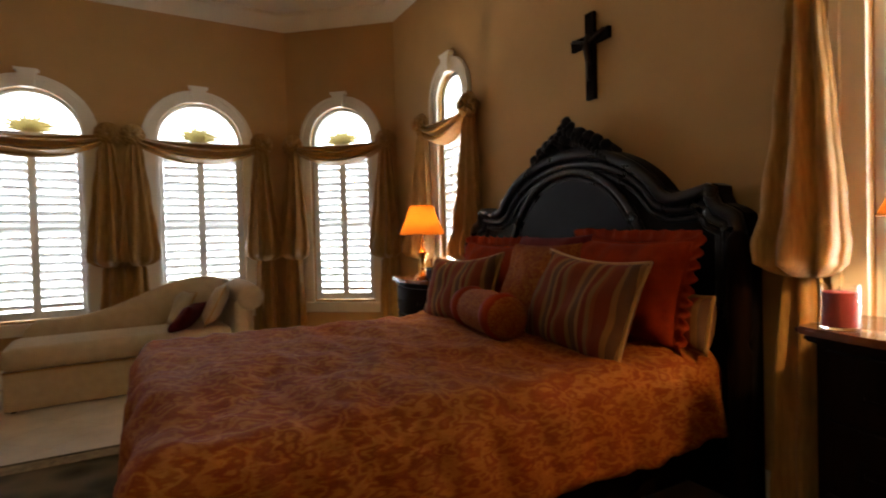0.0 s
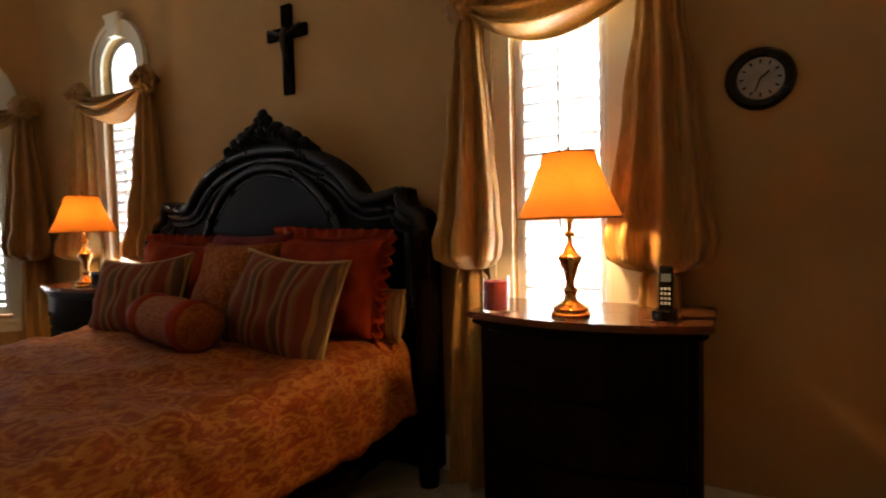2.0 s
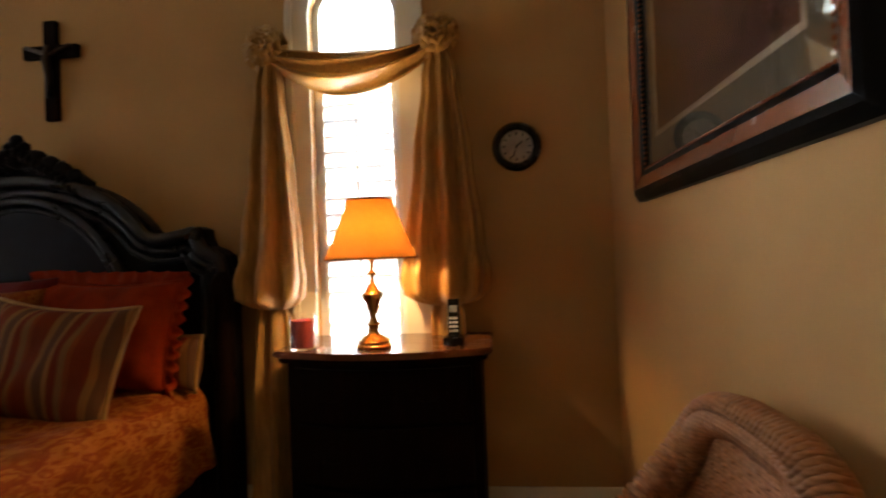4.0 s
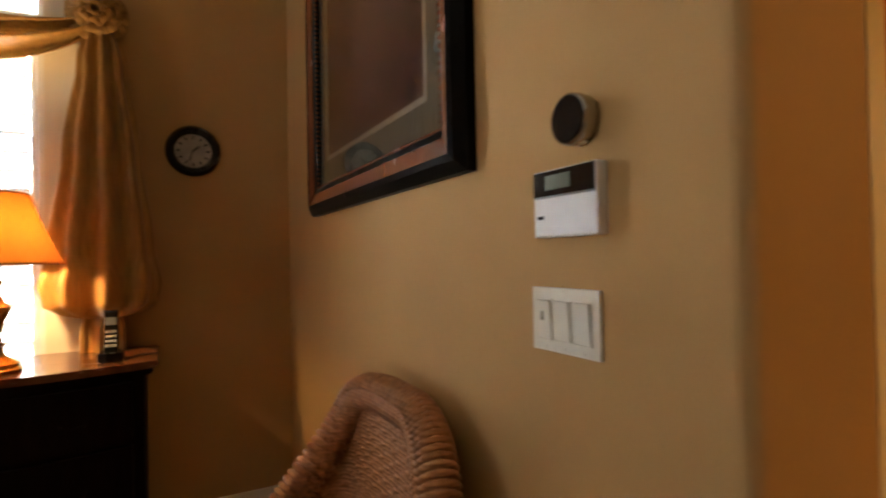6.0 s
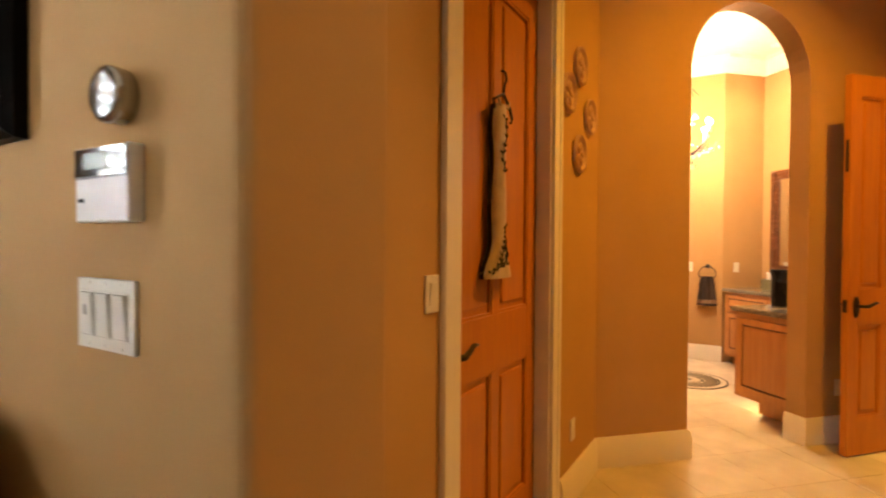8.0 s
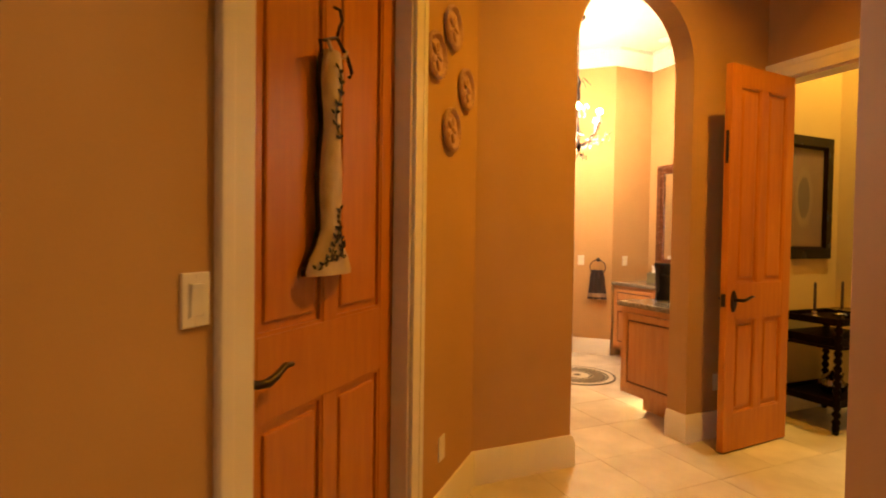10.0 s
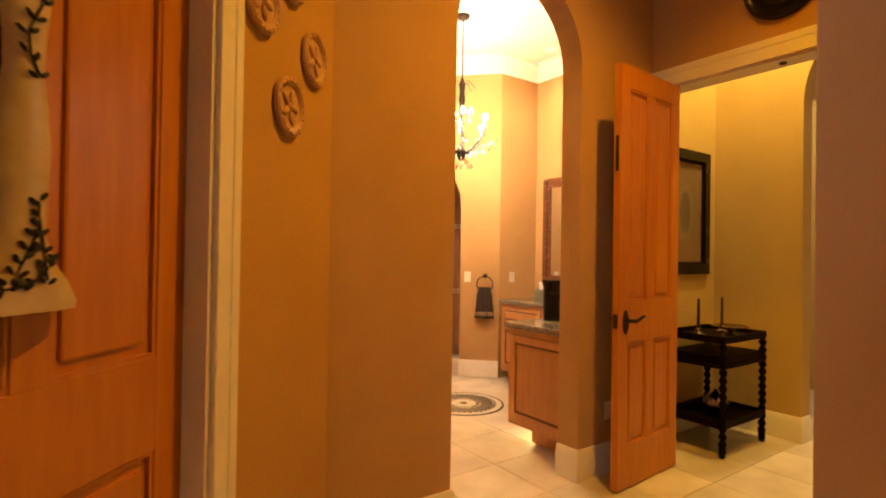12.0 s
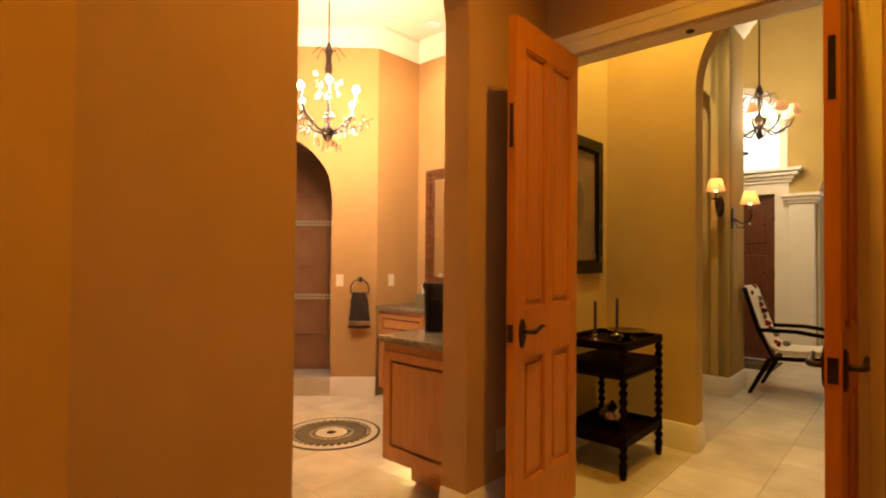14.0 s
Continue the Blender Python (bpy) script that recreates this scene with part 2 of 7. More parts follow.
def turned(profile, steps=24, bm=None, centre=(0, 0), axis="z"):
    """A body turned on a lathe from (radius, height) pairs."""
    bm = bm or bmesh.new()
    rings = []
    for r, z in profile:
        r = max(r, 1e-4)
        rings.append([bm.verts.new((centre[0] + r * math.cos(2 * math.pi * i / steps), centre[1] + r * math.sin(2 * math.pi * i / steps), z)) for i in range(steps)])
    for a, b in zip(rings, rings[1:]):
        for i in range(steps):
            bm.faces.new((a[i], a[(i + 1) % steps], b[(i + 1) % steps], b[i]))
    bm.faces.new(rings[0][::-1])
    bm.faces.new(rings[-1])
    return bm


def tube(points, radius, steps=8, bm=None, taper=None):
    """A round rod along a line of points."""
    bm = bm or bmesh.new()
    pts = [Vector(p) for p in points]
    rings = []
    ref = Vector((0.31, 0.2, 0.93)).normalized()
    for i, p in enumerate(pts):
        d = (pts[min(i + 1, len(pts) - 1)] - pts[max(i - 1, 0)]).normalized()
        a = d.cross(ref)
        a = a.normalized() if a.length > 1e-4 else d.orthogonal().normalized()
        b = d.cross(a)
        r = radius * (taper[i] if taper else 1.0)
        rings.append([bm.verts.new(p + (a * math.cos(2 * math.pi * k / steps) + b * math.sin(2 * math.pi * k / steps)) * r) for k in range(steps)])
    for a, b in zip(rings, rings[1:]):
        for k in range(steps):
            bm.faces.new((a[k], a[(k + 1) % steps], b[(k + 1) % steps], b[k]))
    bm.faces.new(rings[0][::-1])
    bm.faces.new(rings[-1])
    return bm


def slab(outline, y0, y1, bm=None):
    """A flat outline of (x, z) pairs given thickness from y0 to y1."""
    bm = bm or bmesh.new()
    a = [bm.verts.new((x, y0, z)) for x, z in outline]
    b = [bm.verts.new((x, y1, z)) for x, z in outline]
    bm.faces.new(a)
    bm.faces.new(b[::-1])
    n = len(a)
    for i in range(n):
        bm.faces.new((a[i], b[i], b[(i + 1) % n], a[(i + 1) % n]))
    return bm


def sweep(path, profile, bm=None, closed=False):
    """A moulding: profile of (out, up) pairs carried along a plan line of (x, y) pairs, with mitred corners. Out is to the right of the way."""
    bm = bm or bmesh.new()
    n = len(path)
    rings = []
    for i, p in enumerate(path):
        p = Vector(p)
        dirs = []
        if i > 0 or closed:
            dirs.append((p - Vector(path[i - 1])).normalized())
        if i < n - 1 or closed:
            dirs.append((Vector(path[(i + 1) % n]) - p).normalized())
        norms = [Vector((d.y, -d.x)) for d in dirs]
        m = sum(norms, Vector((0, 0))) / len(norms)
        m = m / max(m.length_squared, 0.05)
        rings.append([bm.verts.new((p.x + m.x * o, p.y + m.y * o, u)) for o, u in profile])
    k = len(profile)
    pairs = list(zip(rings, rings[1:])) + ([(rings[-1], rings[0])] if closed else [])
    for a, b in pairs:
        for j in range(k):
            bm.faces.new((a[j], b[j], b[(j + 1) % k], a[(j + 1) % k]))
    if not closed:
        bm.faces.new(rings[0])
        bm.faces.new(rings[-1][::-1])
    return bm


def arch_points(x0, x1, spring, rise, n=20):
    c, r = (x0 + x1) / 2, (x1 - x0) / 2
    return [(c - r * math.cos(math.pi * i / n), spring + rise * math.sin(math.pi * i / n)) for i in range(n + 1)]


def arch_band(x0, x1, z0, spring, rise, width, y0, y1, n=24, bm=None):
    """A casing round an arched opening: two legs and a round head."""
    bm = bm or bmesh.new()
    inner = [(x0, z0)] + arch_points(x0, x1, spring, rise, n) + [(x1, z0)]
    outer = [(x0 - width, z0)] + arch_points(x0 - width, x1 + width, spring, rise + width, n) + [(x1 + width, z0)]
    rows = []
    for (a, b), (c, d) in zip(inner, outer):
        rows.append([bm.verts.new(v) for v in ((a, y0, b), (c, y0, d), (c, y1, d), (a, y1, b))])
    for r, s in zip(rows, rows[1:]):
        for j in range(4):
            bm.faces.new((r[j], r[(j + 1) % 4], s[(j + 1) % 4], s[j]))
    bm.faces.new(rows[0])
    bm.faces.new(rows[-1][::-1])
    return bm


def wall(name, a, b, height, thick, openings=(), material=None, z0=0.0, label=""):
    """A wall whose inner face runs from a to b, seen from inside from left to right; it thickens away from the viewer.
    openings: (x0, x1, sill, spring, rise), rise 0 for a flat head."""
    a, b = Vector(a), Vector(b)
    length = (b - a).length
    ang = math.atan2(b.y - a.y, b.x - a.x)
    bm = bmesh.new()
    at = 0.0
    for x0, x1, sill, spring, rise in sorted(openings):
        if x0 > at:
            box(bm, at, x0, 0, thick, z0, height)
        if sill > z0:
            box(bm, x0, x1, 0, thick, z0, sill)
        if rise:
            pts = arch_points(x0, x1, spring, rise)
            for (p, q), (r, s) in zip(pts, pts[1:]):
                vs = [bm.verts.new(v) for v in ((p, 0, q), (r, 0, s), (r, 0, height), (p, 0, height), (p, thick, q), (r, thick, s), (r, thick, height), (p, thick, height))]
                for f in ((0, 1, 2, 3), (7, 6, 5, 4), (0, 4, 5, 1), (3, 2, 6, 7)):
                    bm.faces.new([vs[i] for i in f])
        elif spring < height:
            box(bm, x0, x1, 0, thick, spring, height)
        at = x1
    if at < length:
        box(bm, at, length, 0, thick, z0, height)
    if any(o[4] for o in openings):
        bmesh.ops.remove_doubles(bm, verts=bm.verts, dist=1e-5)
    ob = part(name, bm, material or M_WALL, at=Matrix.LocRotScale((a.x, a.y, 0), Euler((0, 0, ang)), None))
    return tagged(ob, label or "tan painted plaster wall", "wall", kind="structure")


def on_wall(a, b, s, z=0.0, out=0.0):
    """A frame on a wall's inner face: x along the wall, y into it, z up."""
    a, b = Vector(a), Vector(b)
    d = (b - a).normalized()
    n = Vector((-d.y, d.x))
    p = a + d * s - n * out
    return Matrix.LocRotScale((p.x, p.y, z), Euler((0, 0, math.atan2(d.y, d.x))), None)


# ---- the setting ----
CEIL = 3.92
WX = -5.80
NW = ((WX, 1.78), (-4.95, 2.79))
NORTH = ((-4.95, 2.79), (0.985, 2.79))
WEST = ((WX, -3.2), (WX, 1.78))
DIAG = 2 ** -0.5
# window openings: centre along the wall, shutter width
NARROW, WIDE = 0.47, 0.86
TOPZ = 2.84


def opening(c, w):
    return (c - w / 2, c + w / 2, 0.62, TOPZ - w / 2, w / 2)


north_windows = [(1.22, NARROW), (4.67, NARROW)]
west_windows = [(2.57, WIDE), (4.04, WIDE)]
diag_len = (Vector(NW[1]) - Vector(NW[0])).length
diag_windows = [(diag_len * 0.5, 0.74)]
wall("wall_north", NORTH[0], (1.2, 2.79), CEIL, 0.18, [opening(*w) for w in north_windows])
wall("wall_north_west", *NW, CEIL, 0.18, [opening(*w) for w in diag_windows])
wall("wall_west", *WEST, CEIL, 0.18, [opening(*w) for w in west_windows])
wall("wall_south", (0.985, -3.2), (WX, -3.2), CEIL, 0.18)
# east wall with the rounded end of the passage
EASTX, PASS_N, PASS_S = 0.985, 0.356, -0.70
round_end = wall("wall_east", (EASTX, 2.86), (EASTX, PASS_N), CEIL, 0.30).modifiers.new("bullnose", "BEVEL")
round_end.width, round_end.segments = 0.022, 4
wall("wall_east_south", (EASTX, PASS_S), (EASTX, -3.2), CEIL, 0.30)
wall("wall_passage_north", (1.285, 0.63), (3.675, 0.63), CEIL, 0.16, [(0.715, 1.585, 0, 2.46, 0)])
round_end = wall("wall_passage_south", (2.69, PASS_S), (EASTX + 0.30, PASS_S), CEIL, 0.16).modifiers.new("bullnose", "BEVEL")
round_end.width, round_end.segments = 0.022, 4
wall("wall_vestibule_west", (2.69, -2.2), (2.69, PASS_S - 0.16), CEIL, 0.16)
ARCH = ((3.675, 0.63), (5.27, -0.965))
arch_len = (Vector(ARCH[1]) - Vector(ARCH[0])).length
wall("wall_arch", *ARCH, CEIL, 0.15, [(0.637, 1.555, 0, 2.42, 0.459)])
DOORW = ((5.27, -0.965), (4.07, -2.165))
wall("wall_double_door", *DOORW, CEIL, 0.14, [(0.06, 1.36, 0, 2.412, 0)])
wall("wall_vestibule_south", (4.07, -2.2), (2.69, -2.2), CEIL, 0.16)
# bathroom
BW = (7.22, 0.57)
wall("wall_bath_back", (7.22, 2.4), (7.22, 0.15), 3.42, 0.14, [(0.35, 1.83, 0, 1.85, 0.62)], label="warm tan plaster wall with an arched shower opening")
wall("wall_bath_angle", (7.22, 0.15), (7.60, -0.23), 3.42, 0.14)
wall("wall_bath_vanity", (7.60, -0.23), (6.21, -1.62), 3.42, 0.10)
wall("wall_bath_north", (3.55, 2.4), (7.22, 2.4), 3.42, 0.14)
wall("wall_bath_west", (3.55, 0.80), (3.55, 2.4), 3.42, 0.10)
# hall and foyer beyond the double door
HALLZ = 3.84
ART = ((5.44, -0.90), (6.195, -1.655))
OCHRE = "ochre sponged plaster hall wall"
wall("wall_hall_art", *ART, HALLZ, 0.06, material=M_HALLWALL, label=OCHRE)
HALLARCH = ((6.195, -1.655), (4.555, -3.295))
wall("wall_hall_arch", *HALLARCH, HALLZ, 0.15, [(0.63, 1.95, 0, 2.45, 0.66)], material=M_HALLWALL, label="ochre plaster wall with an arched opening")
NICHE = ((8.10, -2.20), (7.13, -3.17))
wall("wall_hall_niche", *NICHE, HALLZ, 0.14, [(0.16, 1.28, 0.0, 2.60, 0.56)], material=M_HALLWALL, label="pale plaster wall with a tall arched niche")
wall("wall_niche_back", (8.28, -2.18), (7.30, -3.16), HALLZ, 0.08, material=M_HALLWALL, label=OCHRE)
wall("wall_hall_corner", (7.13, -3.17), (7.53, -3.57), HALLZ, 0.16, material=M_HALLWALL, label=OCHRE)
FOYER = ((10.20, -3.43), (6.20, -7.43))
wall("wall_foyer", *FOYER, HALLZ + 0.6, 0.16, [(1.06, 1.95, 0, 2.14, 0), (2.40, 3.30, 0, 2.05, 0.45)], material=M_HALLWALL, label="ochre plaster foyer wall around the front door")
wall("wall_hall_north", (6.14, -1.50), (10.4, -1.50), HALLZ, 0.12, material=M_HALLWALL, label=OCHRE)
wall("wall_hall_east", (10.4, -1.50), (10.4, -3.5), HALLZ, 0.12, material=M_HALLWALL, label=OCHRE)
wall("wall_hall_west", (4.20, -7.5), (4.20, -2.35), HALLZ, 0.12, material=M_HALLWALL, label=OCHRE)
wall("wall_hall_south", (6.3, -7.5), (4.20, -7.5), HALLZ, 0.12, material=M_HALLWALL, label=OCHRE)

# floors and ceilings
def sheet(name, x0, x1, y0, y1, z0, z1, material, label, category):
    return tagged(part(name, boxes((x0, x1, y0, y1, z0, z1)), material), label, category, kind="structure")


sheet("floor", -6.1, 11.2, -7.8, 3.1, -0.1, -0.006, M_GROUT, "beige stone tile floor with thin joints", "floor")
sheet("ceiling", -6.1, 5.2, -3.5, 3.1, CEIL, CEIL + 0.12, M_CEIL, "cream painted ceiling", "ceiling")
bath_outline = [(3.4, 0.72), (3.73, 0.72), (5.36, -0.91), (5.47, -0.91), (6.08, -1.52), (8.6, -1.52), (8.6, 2.6), (3.4, 2.6)]
lift = Matrix.Rotation(radians(-90), 4, "X")
bath_top = slab(bath_outline, -3.50, -3.42)
bath_top.transform(lift)
tagged(part("ceiling_bath", bath_top, M_CEIL), "cream painted bathroom ceiling", "ceiling", kind="structure")
sheet("ceiling_hall", 4.1, 11.2, -7.8, -0.8, HALLZ + 0.62, HALLZ + 0.7, M_CEIL, "pale hall ceiling", "ceiling")
sheet("ground", -60, 60, -60, 60, -0.4, -0.3, mat("pale_paving", (0.5, 0.5, 0.46), scale=1.0, rough=0.9), "pale sunlit paving outside the windows", "ground")

# ---- trim ----
CROWN = [(0.0, -0.17), (0.012, -0.17), (0.018, -0.15), (0.05, -0.12), (0.085, -0.06), (0.12, -0.035), (0.125, 0.0), (0.0, 0.0)]
BASE = [(-0.002, 0.0), (0.022, 0.0), (0.022, 0.135), (0.016, 0.15), (0.014, 0.165), (0.008, 0.178), (-0.002, 0.18)]


def crown(name, path, z):
    ob = part(name, sweep(path, [(o, z + u) for o, u in CROWN]), M_TRIM, smooth=True, angle=35)
    return tagged(ob, "cream painted crown moulding", "moulding", kind="structure")


def baseboard(name, path):
    ob = part(name, sweep(path, BASE), M_TRIM, smooth=True, angle=35)
    return tagged(ob, "tall cream painted baseboard", "baseboard", kind="structure")


crown("trim_crown_bedroom", [(WX, -3.2), NW[0], NW[1], (EASTX, 2.79), (EASTX, PASS_N)], CEIL)
crown("trim_crown_bath", [(7.22, 2.4), (7.22, 0.15), (7.60, -0.23), (5.9, -1.93)], 3.42)
crown("trim_crown_hall", [(8.10, -2.20), (7.13, -3.17), (7.53, -3.57)], HALLZ - 0.1)
baseboard("baseboard_bedroom_north", [(WX, -3.2), NW[0], NW[1], (EASTX, 2.79), (EASTX, PASS_N + 0.001), (1.285, PASS_N)])
baseboard("baseboard_passage", [(1.285, 0.63), (1.88, 0.63)])
AL = Vector((DIAG, -DIAG))
A0 = Vector(ARCH[0])
baseboard("baseboard_arch_left", [(3.02, 0.63), (3.675, 0.63), tuple(A0 + AL * 0.637), tuple(A0 + AL * 0.637 + Vector((DIAG, DIAG)) * 0.15)])
baseboard("baseboard_arch_right", [tuple(A0 + AL * 1.555 + Vector((DIAG, DIAG)) * 0.15), tuple(A0 + AL * 1.555), ARCH[1], (5.225, -1.01)])
baseboard("baseboard_bath", [(7.22, 0.57), (7.22, 0.15)])
baseboard("baseboard_hall", [ART[0], ART[1], (5.752, -2.098), (5.852, -2.198)])
baseboard("baseboard_hall_niche", [(7.30, -3.0), (7.13, -3.17), (7.53, -3.57)])
baseboard("baseboard_passage_south", [(2.69, -2.0), (2.69, PASS_S), (1.3, PASS_S)])


def casing(name, at, x0, x1, top, width, label="cream painted door casing"):
    """A moulded casing round a flat-headed doorway."""
    bm = bmesh.new()
    for o, w, d in ((0.0, width, 0.018), (width * 0.60, width * 0.385, 0.0215)):
        box(bm, x0 - o - w, x0 - o, -d, 0.001, 0, top + o, bevel=0.006)
        box(bm, x1 + o, x1 + o + w, -d, 0.001, 0, top + o, bevel=0.006)
        box(bm, x0 - o - w, x1 + o + w, -d - 0.001, 0.001, top + o, top + o + w, bevel=0.006)
    ob = part(name, bm, M_TRIM, at=at)
    return tagged(ob, label, "casing", kind="structure")


PN = ((1.285, 0.63), (3.675, 0.63))
casing("trim_casing_closet", on_wall(*PN, 0), 0.715, 1.585, 2.46, 0.105)
tagged(part("trim_jamb_closet", boxes((0.7155, 0.730, -0.001, 0.068, 0, 2.445), (1.570, 1.5845, -0.001, 0.068, 0, 2.445), (0.730, 1.570, -0.001, 0.068, 2.445, 2.459)), M_TRIM, at=on_wall(*PN, 0)), "cream painted door jamb", "jamb", kind="structure")
casing("trim_casing_double_door", on_wall(*DOORW, 0), 0.06, 1.36, 2.412, 0.115)
tagged(part("trim_jamb_double_door", boxes((0.0615, 0.075, -0.001, 0.14, 0, 2.40), (1.345, 1.3585, -0.001, 0.14, 0, 2.40), (0.075, 1.345, -0.001, 0.14, 2.397, 2.411)), M_TRIM, at=on_wall(*DOORW, 0)), "cream painted door jamb", "jamb", kind="structure")

# ---- windows ----
M_GLASS = glass_mat("window_glass")


def make_fan(w, label_material, n=22):
    """A pleated half-round sunburst."""
    bm = bmesh.new()
    c = bm.verts.new((0, -0.012, 0))
    ring = []
    for i in range(2 * n + 1):
        a = math.pi * i / (2 * n)
        ring.append(bm.verts.new((-w * math.cos(a), -0.02 if i % 2 else 0.004, w * math.sin(a))))
    for p, q in zip(ring, ring[1:]):
        bm.faces.new((c, p, q))
    return bm


def louver_mesh(w):
    bm = bmesh.new()
    prof = [(-0.041, 0.0), (-0.025, 0.0045), (0, 0.006), (0.025, 0.0045), (0.041, 0.0), (0.025, -0.0045), (0, -0.006), (-0.025, -0.0045)]
    t = radians(-38)
    ring = [[bm.verts.new((x, p * math.cos(t) - q * math.sin(t), p * math.sin(t) + q * math.cos(t))) for p, q in prof] for x in (-w / 2, w / 2)]
    for i in range(8):
        bm.faces.new((ring[0][i], ring[0][(i + 1) % 8], ring[1][(i + 1) % 8], ring[1][i]))
    bm.faces.new(ring[0])
    bm.faces.new(ring[1][::-1])
    me = mesh_of("louver", bm)
    me.materials.append(M_SHUTTER)
    return me


def make_window(name, ends, s, w, panels, label, gain):
    win = thing(name, on_wall(*ends, s), label, "window", kind="structure")
    h = w / 2
    spring = TOPZ - h
    part("casing", arch_band(-h, h, 0.60, spring, h, 0.125, -0.022, 0.0), M_TRIM, win, "cream arched casing")
    part("casing_bead", arch_band(-h - 0.085, h + 0.085, 0.60, spring, h + 0.085, 0.035, -0.038, -0.02), M_TRIM, win)
    key = [(-0.05, TOPZ - 0.01), (0.05, TOPZ - 0.01), (0.072, TOPZ + 0.135), (0.095, TOPZ + 0.14), (0.095, TOPZ + 0.165), (-0.095, TOPZ + 0.165), (-0.095, TOPZ + 0.14), (-0.072, TOPZ + 0.135)]
    part("keystone", slab(key, -0.06, -0.001), M_TRIM, win, "cream keystone block")
    part("window_sill", boxes((-h - 0.17, h + 0.17, -0.07, 0.0, 0.565, 0.60), (-h - 0.13, h + 0.13, -0.025, 0.0, 0.48, 0.565), bevel=0.004), M_TRIM, win, "cream window sill")
    part("arch_frame", arch_band(-h + 0.035, h - 0.035, 0.625, spring, h - 0.035, 0.0345, 0.05, 0.10), M_SHUTTER, win)
    pane = part("pane", slab([(-h + 0.03, 0.63)] + arch_points(-h + 0.03, h - 0.03, spring, h - 0.03) + [(h - 0.03, 0.63)], 0.125, 0.129), M_GLASS, win, "clear window pane")
    pane.visible_shadow = False
    part("mullion", boxes((-h + 0.03, h - 0.03, 0.10, 0.12, 1.49, 1.53), (-0.012, 0.012, 0.10, 0.12, 0.63, spring)), M_SHUTTER, win)
    top = 2.36
    part("transom", boxes((-h + 0.0005, h - 0.0005, 0.02, 0.09, top, top + 0.06), bevel=0.003), M_SHUTTER, win)
    pw = (w - 0.07) / panels
    for k in range(panels):
        x0 = -h + 0.035 + k * pw
        st = 0.035 if panels == 2 else 0.02
        bm = boxes((x0 + 0.001, x0 + st, 0.03, 0.058, 0.63, top), (x0 + pw - st, x0 + pw - 0.001, 0.03, 0.058, 0.63, top), (x0 + st, x0 + pw - st, 0.03, 0.058, 0.63, 0.70), (x0 + st, x0 + pw - st, 0.03, 0.058, top - 0.05, top))
        shut = part("shutter", bm, M_SHUTTER, win, "white plantation shutter with tilted louvers")
        me = louver_mesh(pw - 2 * st - 0.004)
        z = 0.745
        while z < top - 0.08:
            shared("louver", me, shut, Matrix.Translation((x0 + pw / 2, 0.044, z)))
            z += 0.081
        if panels == 1:
            part("tilt_rod", boxes((x0 + pw / 2 - 0.005, x0 + pw / 2 + 0.005, -0.006, 0.004, 0.72, top - 0.06)), M_SHUTTER, shut)
    if panels == 1:
        part("sunburst_shade", make_fan(h - 0.04, None), M_SHADECLOTH, win, "white pleated sunburst shade", at=Matrix.Translation((0, 0.07, spring - 0.02)))
        part("shade_skirt", boxes((-h + 0.04, h - 0.04, 0.066, 0.07, top + 0.06, spring - 0.02)), M_SHADECLOTH, win)
    else:
        bm = bmesh.new()
        for i in range(13):
            a = radians(12 + 13 * i)
            r = 0.21 + 0.03 * ((i * 7) % 3)
            tube([(0, 0.0, 0), (-r * 0.6 * math.cos(a), -0.01, r * 0.5 * math.sin(a)), (-r * math.cos(a), 0.0, r * 0.72 * math.sin(a))], 0.018, 6, bm, [0.6, 1.0, 0.25])
        part("dried_spray", bm, M_PALM, win, "dried golden palm spray", at=Matrix.Translation((0, 0.03, top + 0.062)))
    m = on_wall(*ends, s) @ Matrix.Translation((0, 0.45, 1.75)) @ Euler((radians(-90), 0, 0)).to_matrix().to_4x4()
    data = bpy.data.lights.new("window_daylight", "AREA")
    data.shape, data.size, data.size_y, data.energy, data.color = "RECTANGLE", w + 0.5, 2.9, DAY * (w + 0.5) * gain, (0.89, 0.96, 1.0)
    new("window_daylight", data).matrix_world = m
    return win


def cloth_light(name, colour, through_colour, amount=0.5):
    """Thin cloth that lets light through."""
    m = bpy.data.materials.new(name)
    m.use_nodes = True
    nt = m.node_tree
    b = nt.nodes["Principled BSDF"]
    b.inputs["Base Color"].default_value, b.inputs["Roughness"].default_value = (*colour, 1), 0.8
    t = nt.nodes.new("ShaderNodeBsdfTranslucent")
    t.inputs["Color"].default_value = (*through_colour, 1)
    mx = nt.nodes.new("ShaderNodeMixShader")
    mx.inputs[0].default_value = amount
    nt.links.new(b.outputs[0], mx.inputs[1])
    nt.links.new(t.outputs[0], mx.inputs[2])
    nt.links.new(mx.outputs[0], nt.nodes["Material Output"].inputs["Surface"])
    return m


M_SHADECLOTH = cloth_light("white_shade_cloth", (0.8, 0.82, 0.8), (0.85, 0.88, 0.86), 0.6)
M_PALM = cloth_light("dried_palm", (0.62, 0.56, 0.34), (0.75, 0.68, 0.42), 0.7)
make_window("window_1", WEST, *west_windows[0], 2, "tall arched window with white plantation shutters", 0.75)
make_window("window_2", WEST, *west_windows[1], 2, "tall arched window with white plantation shutters", 0.75)
make_window("window_3", NW, *diag_windows[0], 2, "tall arched window with white plantation shutters", 0.8)
make_window("window_4", NORTH, *north_windows[0], 1, "narrow arched window with white plantation shutter", 1.7)
make_window("window_5", NORTH, *north_windows[1], 1, "narrow arched window with white plantation shutter", 8)

# ---- curtains ----


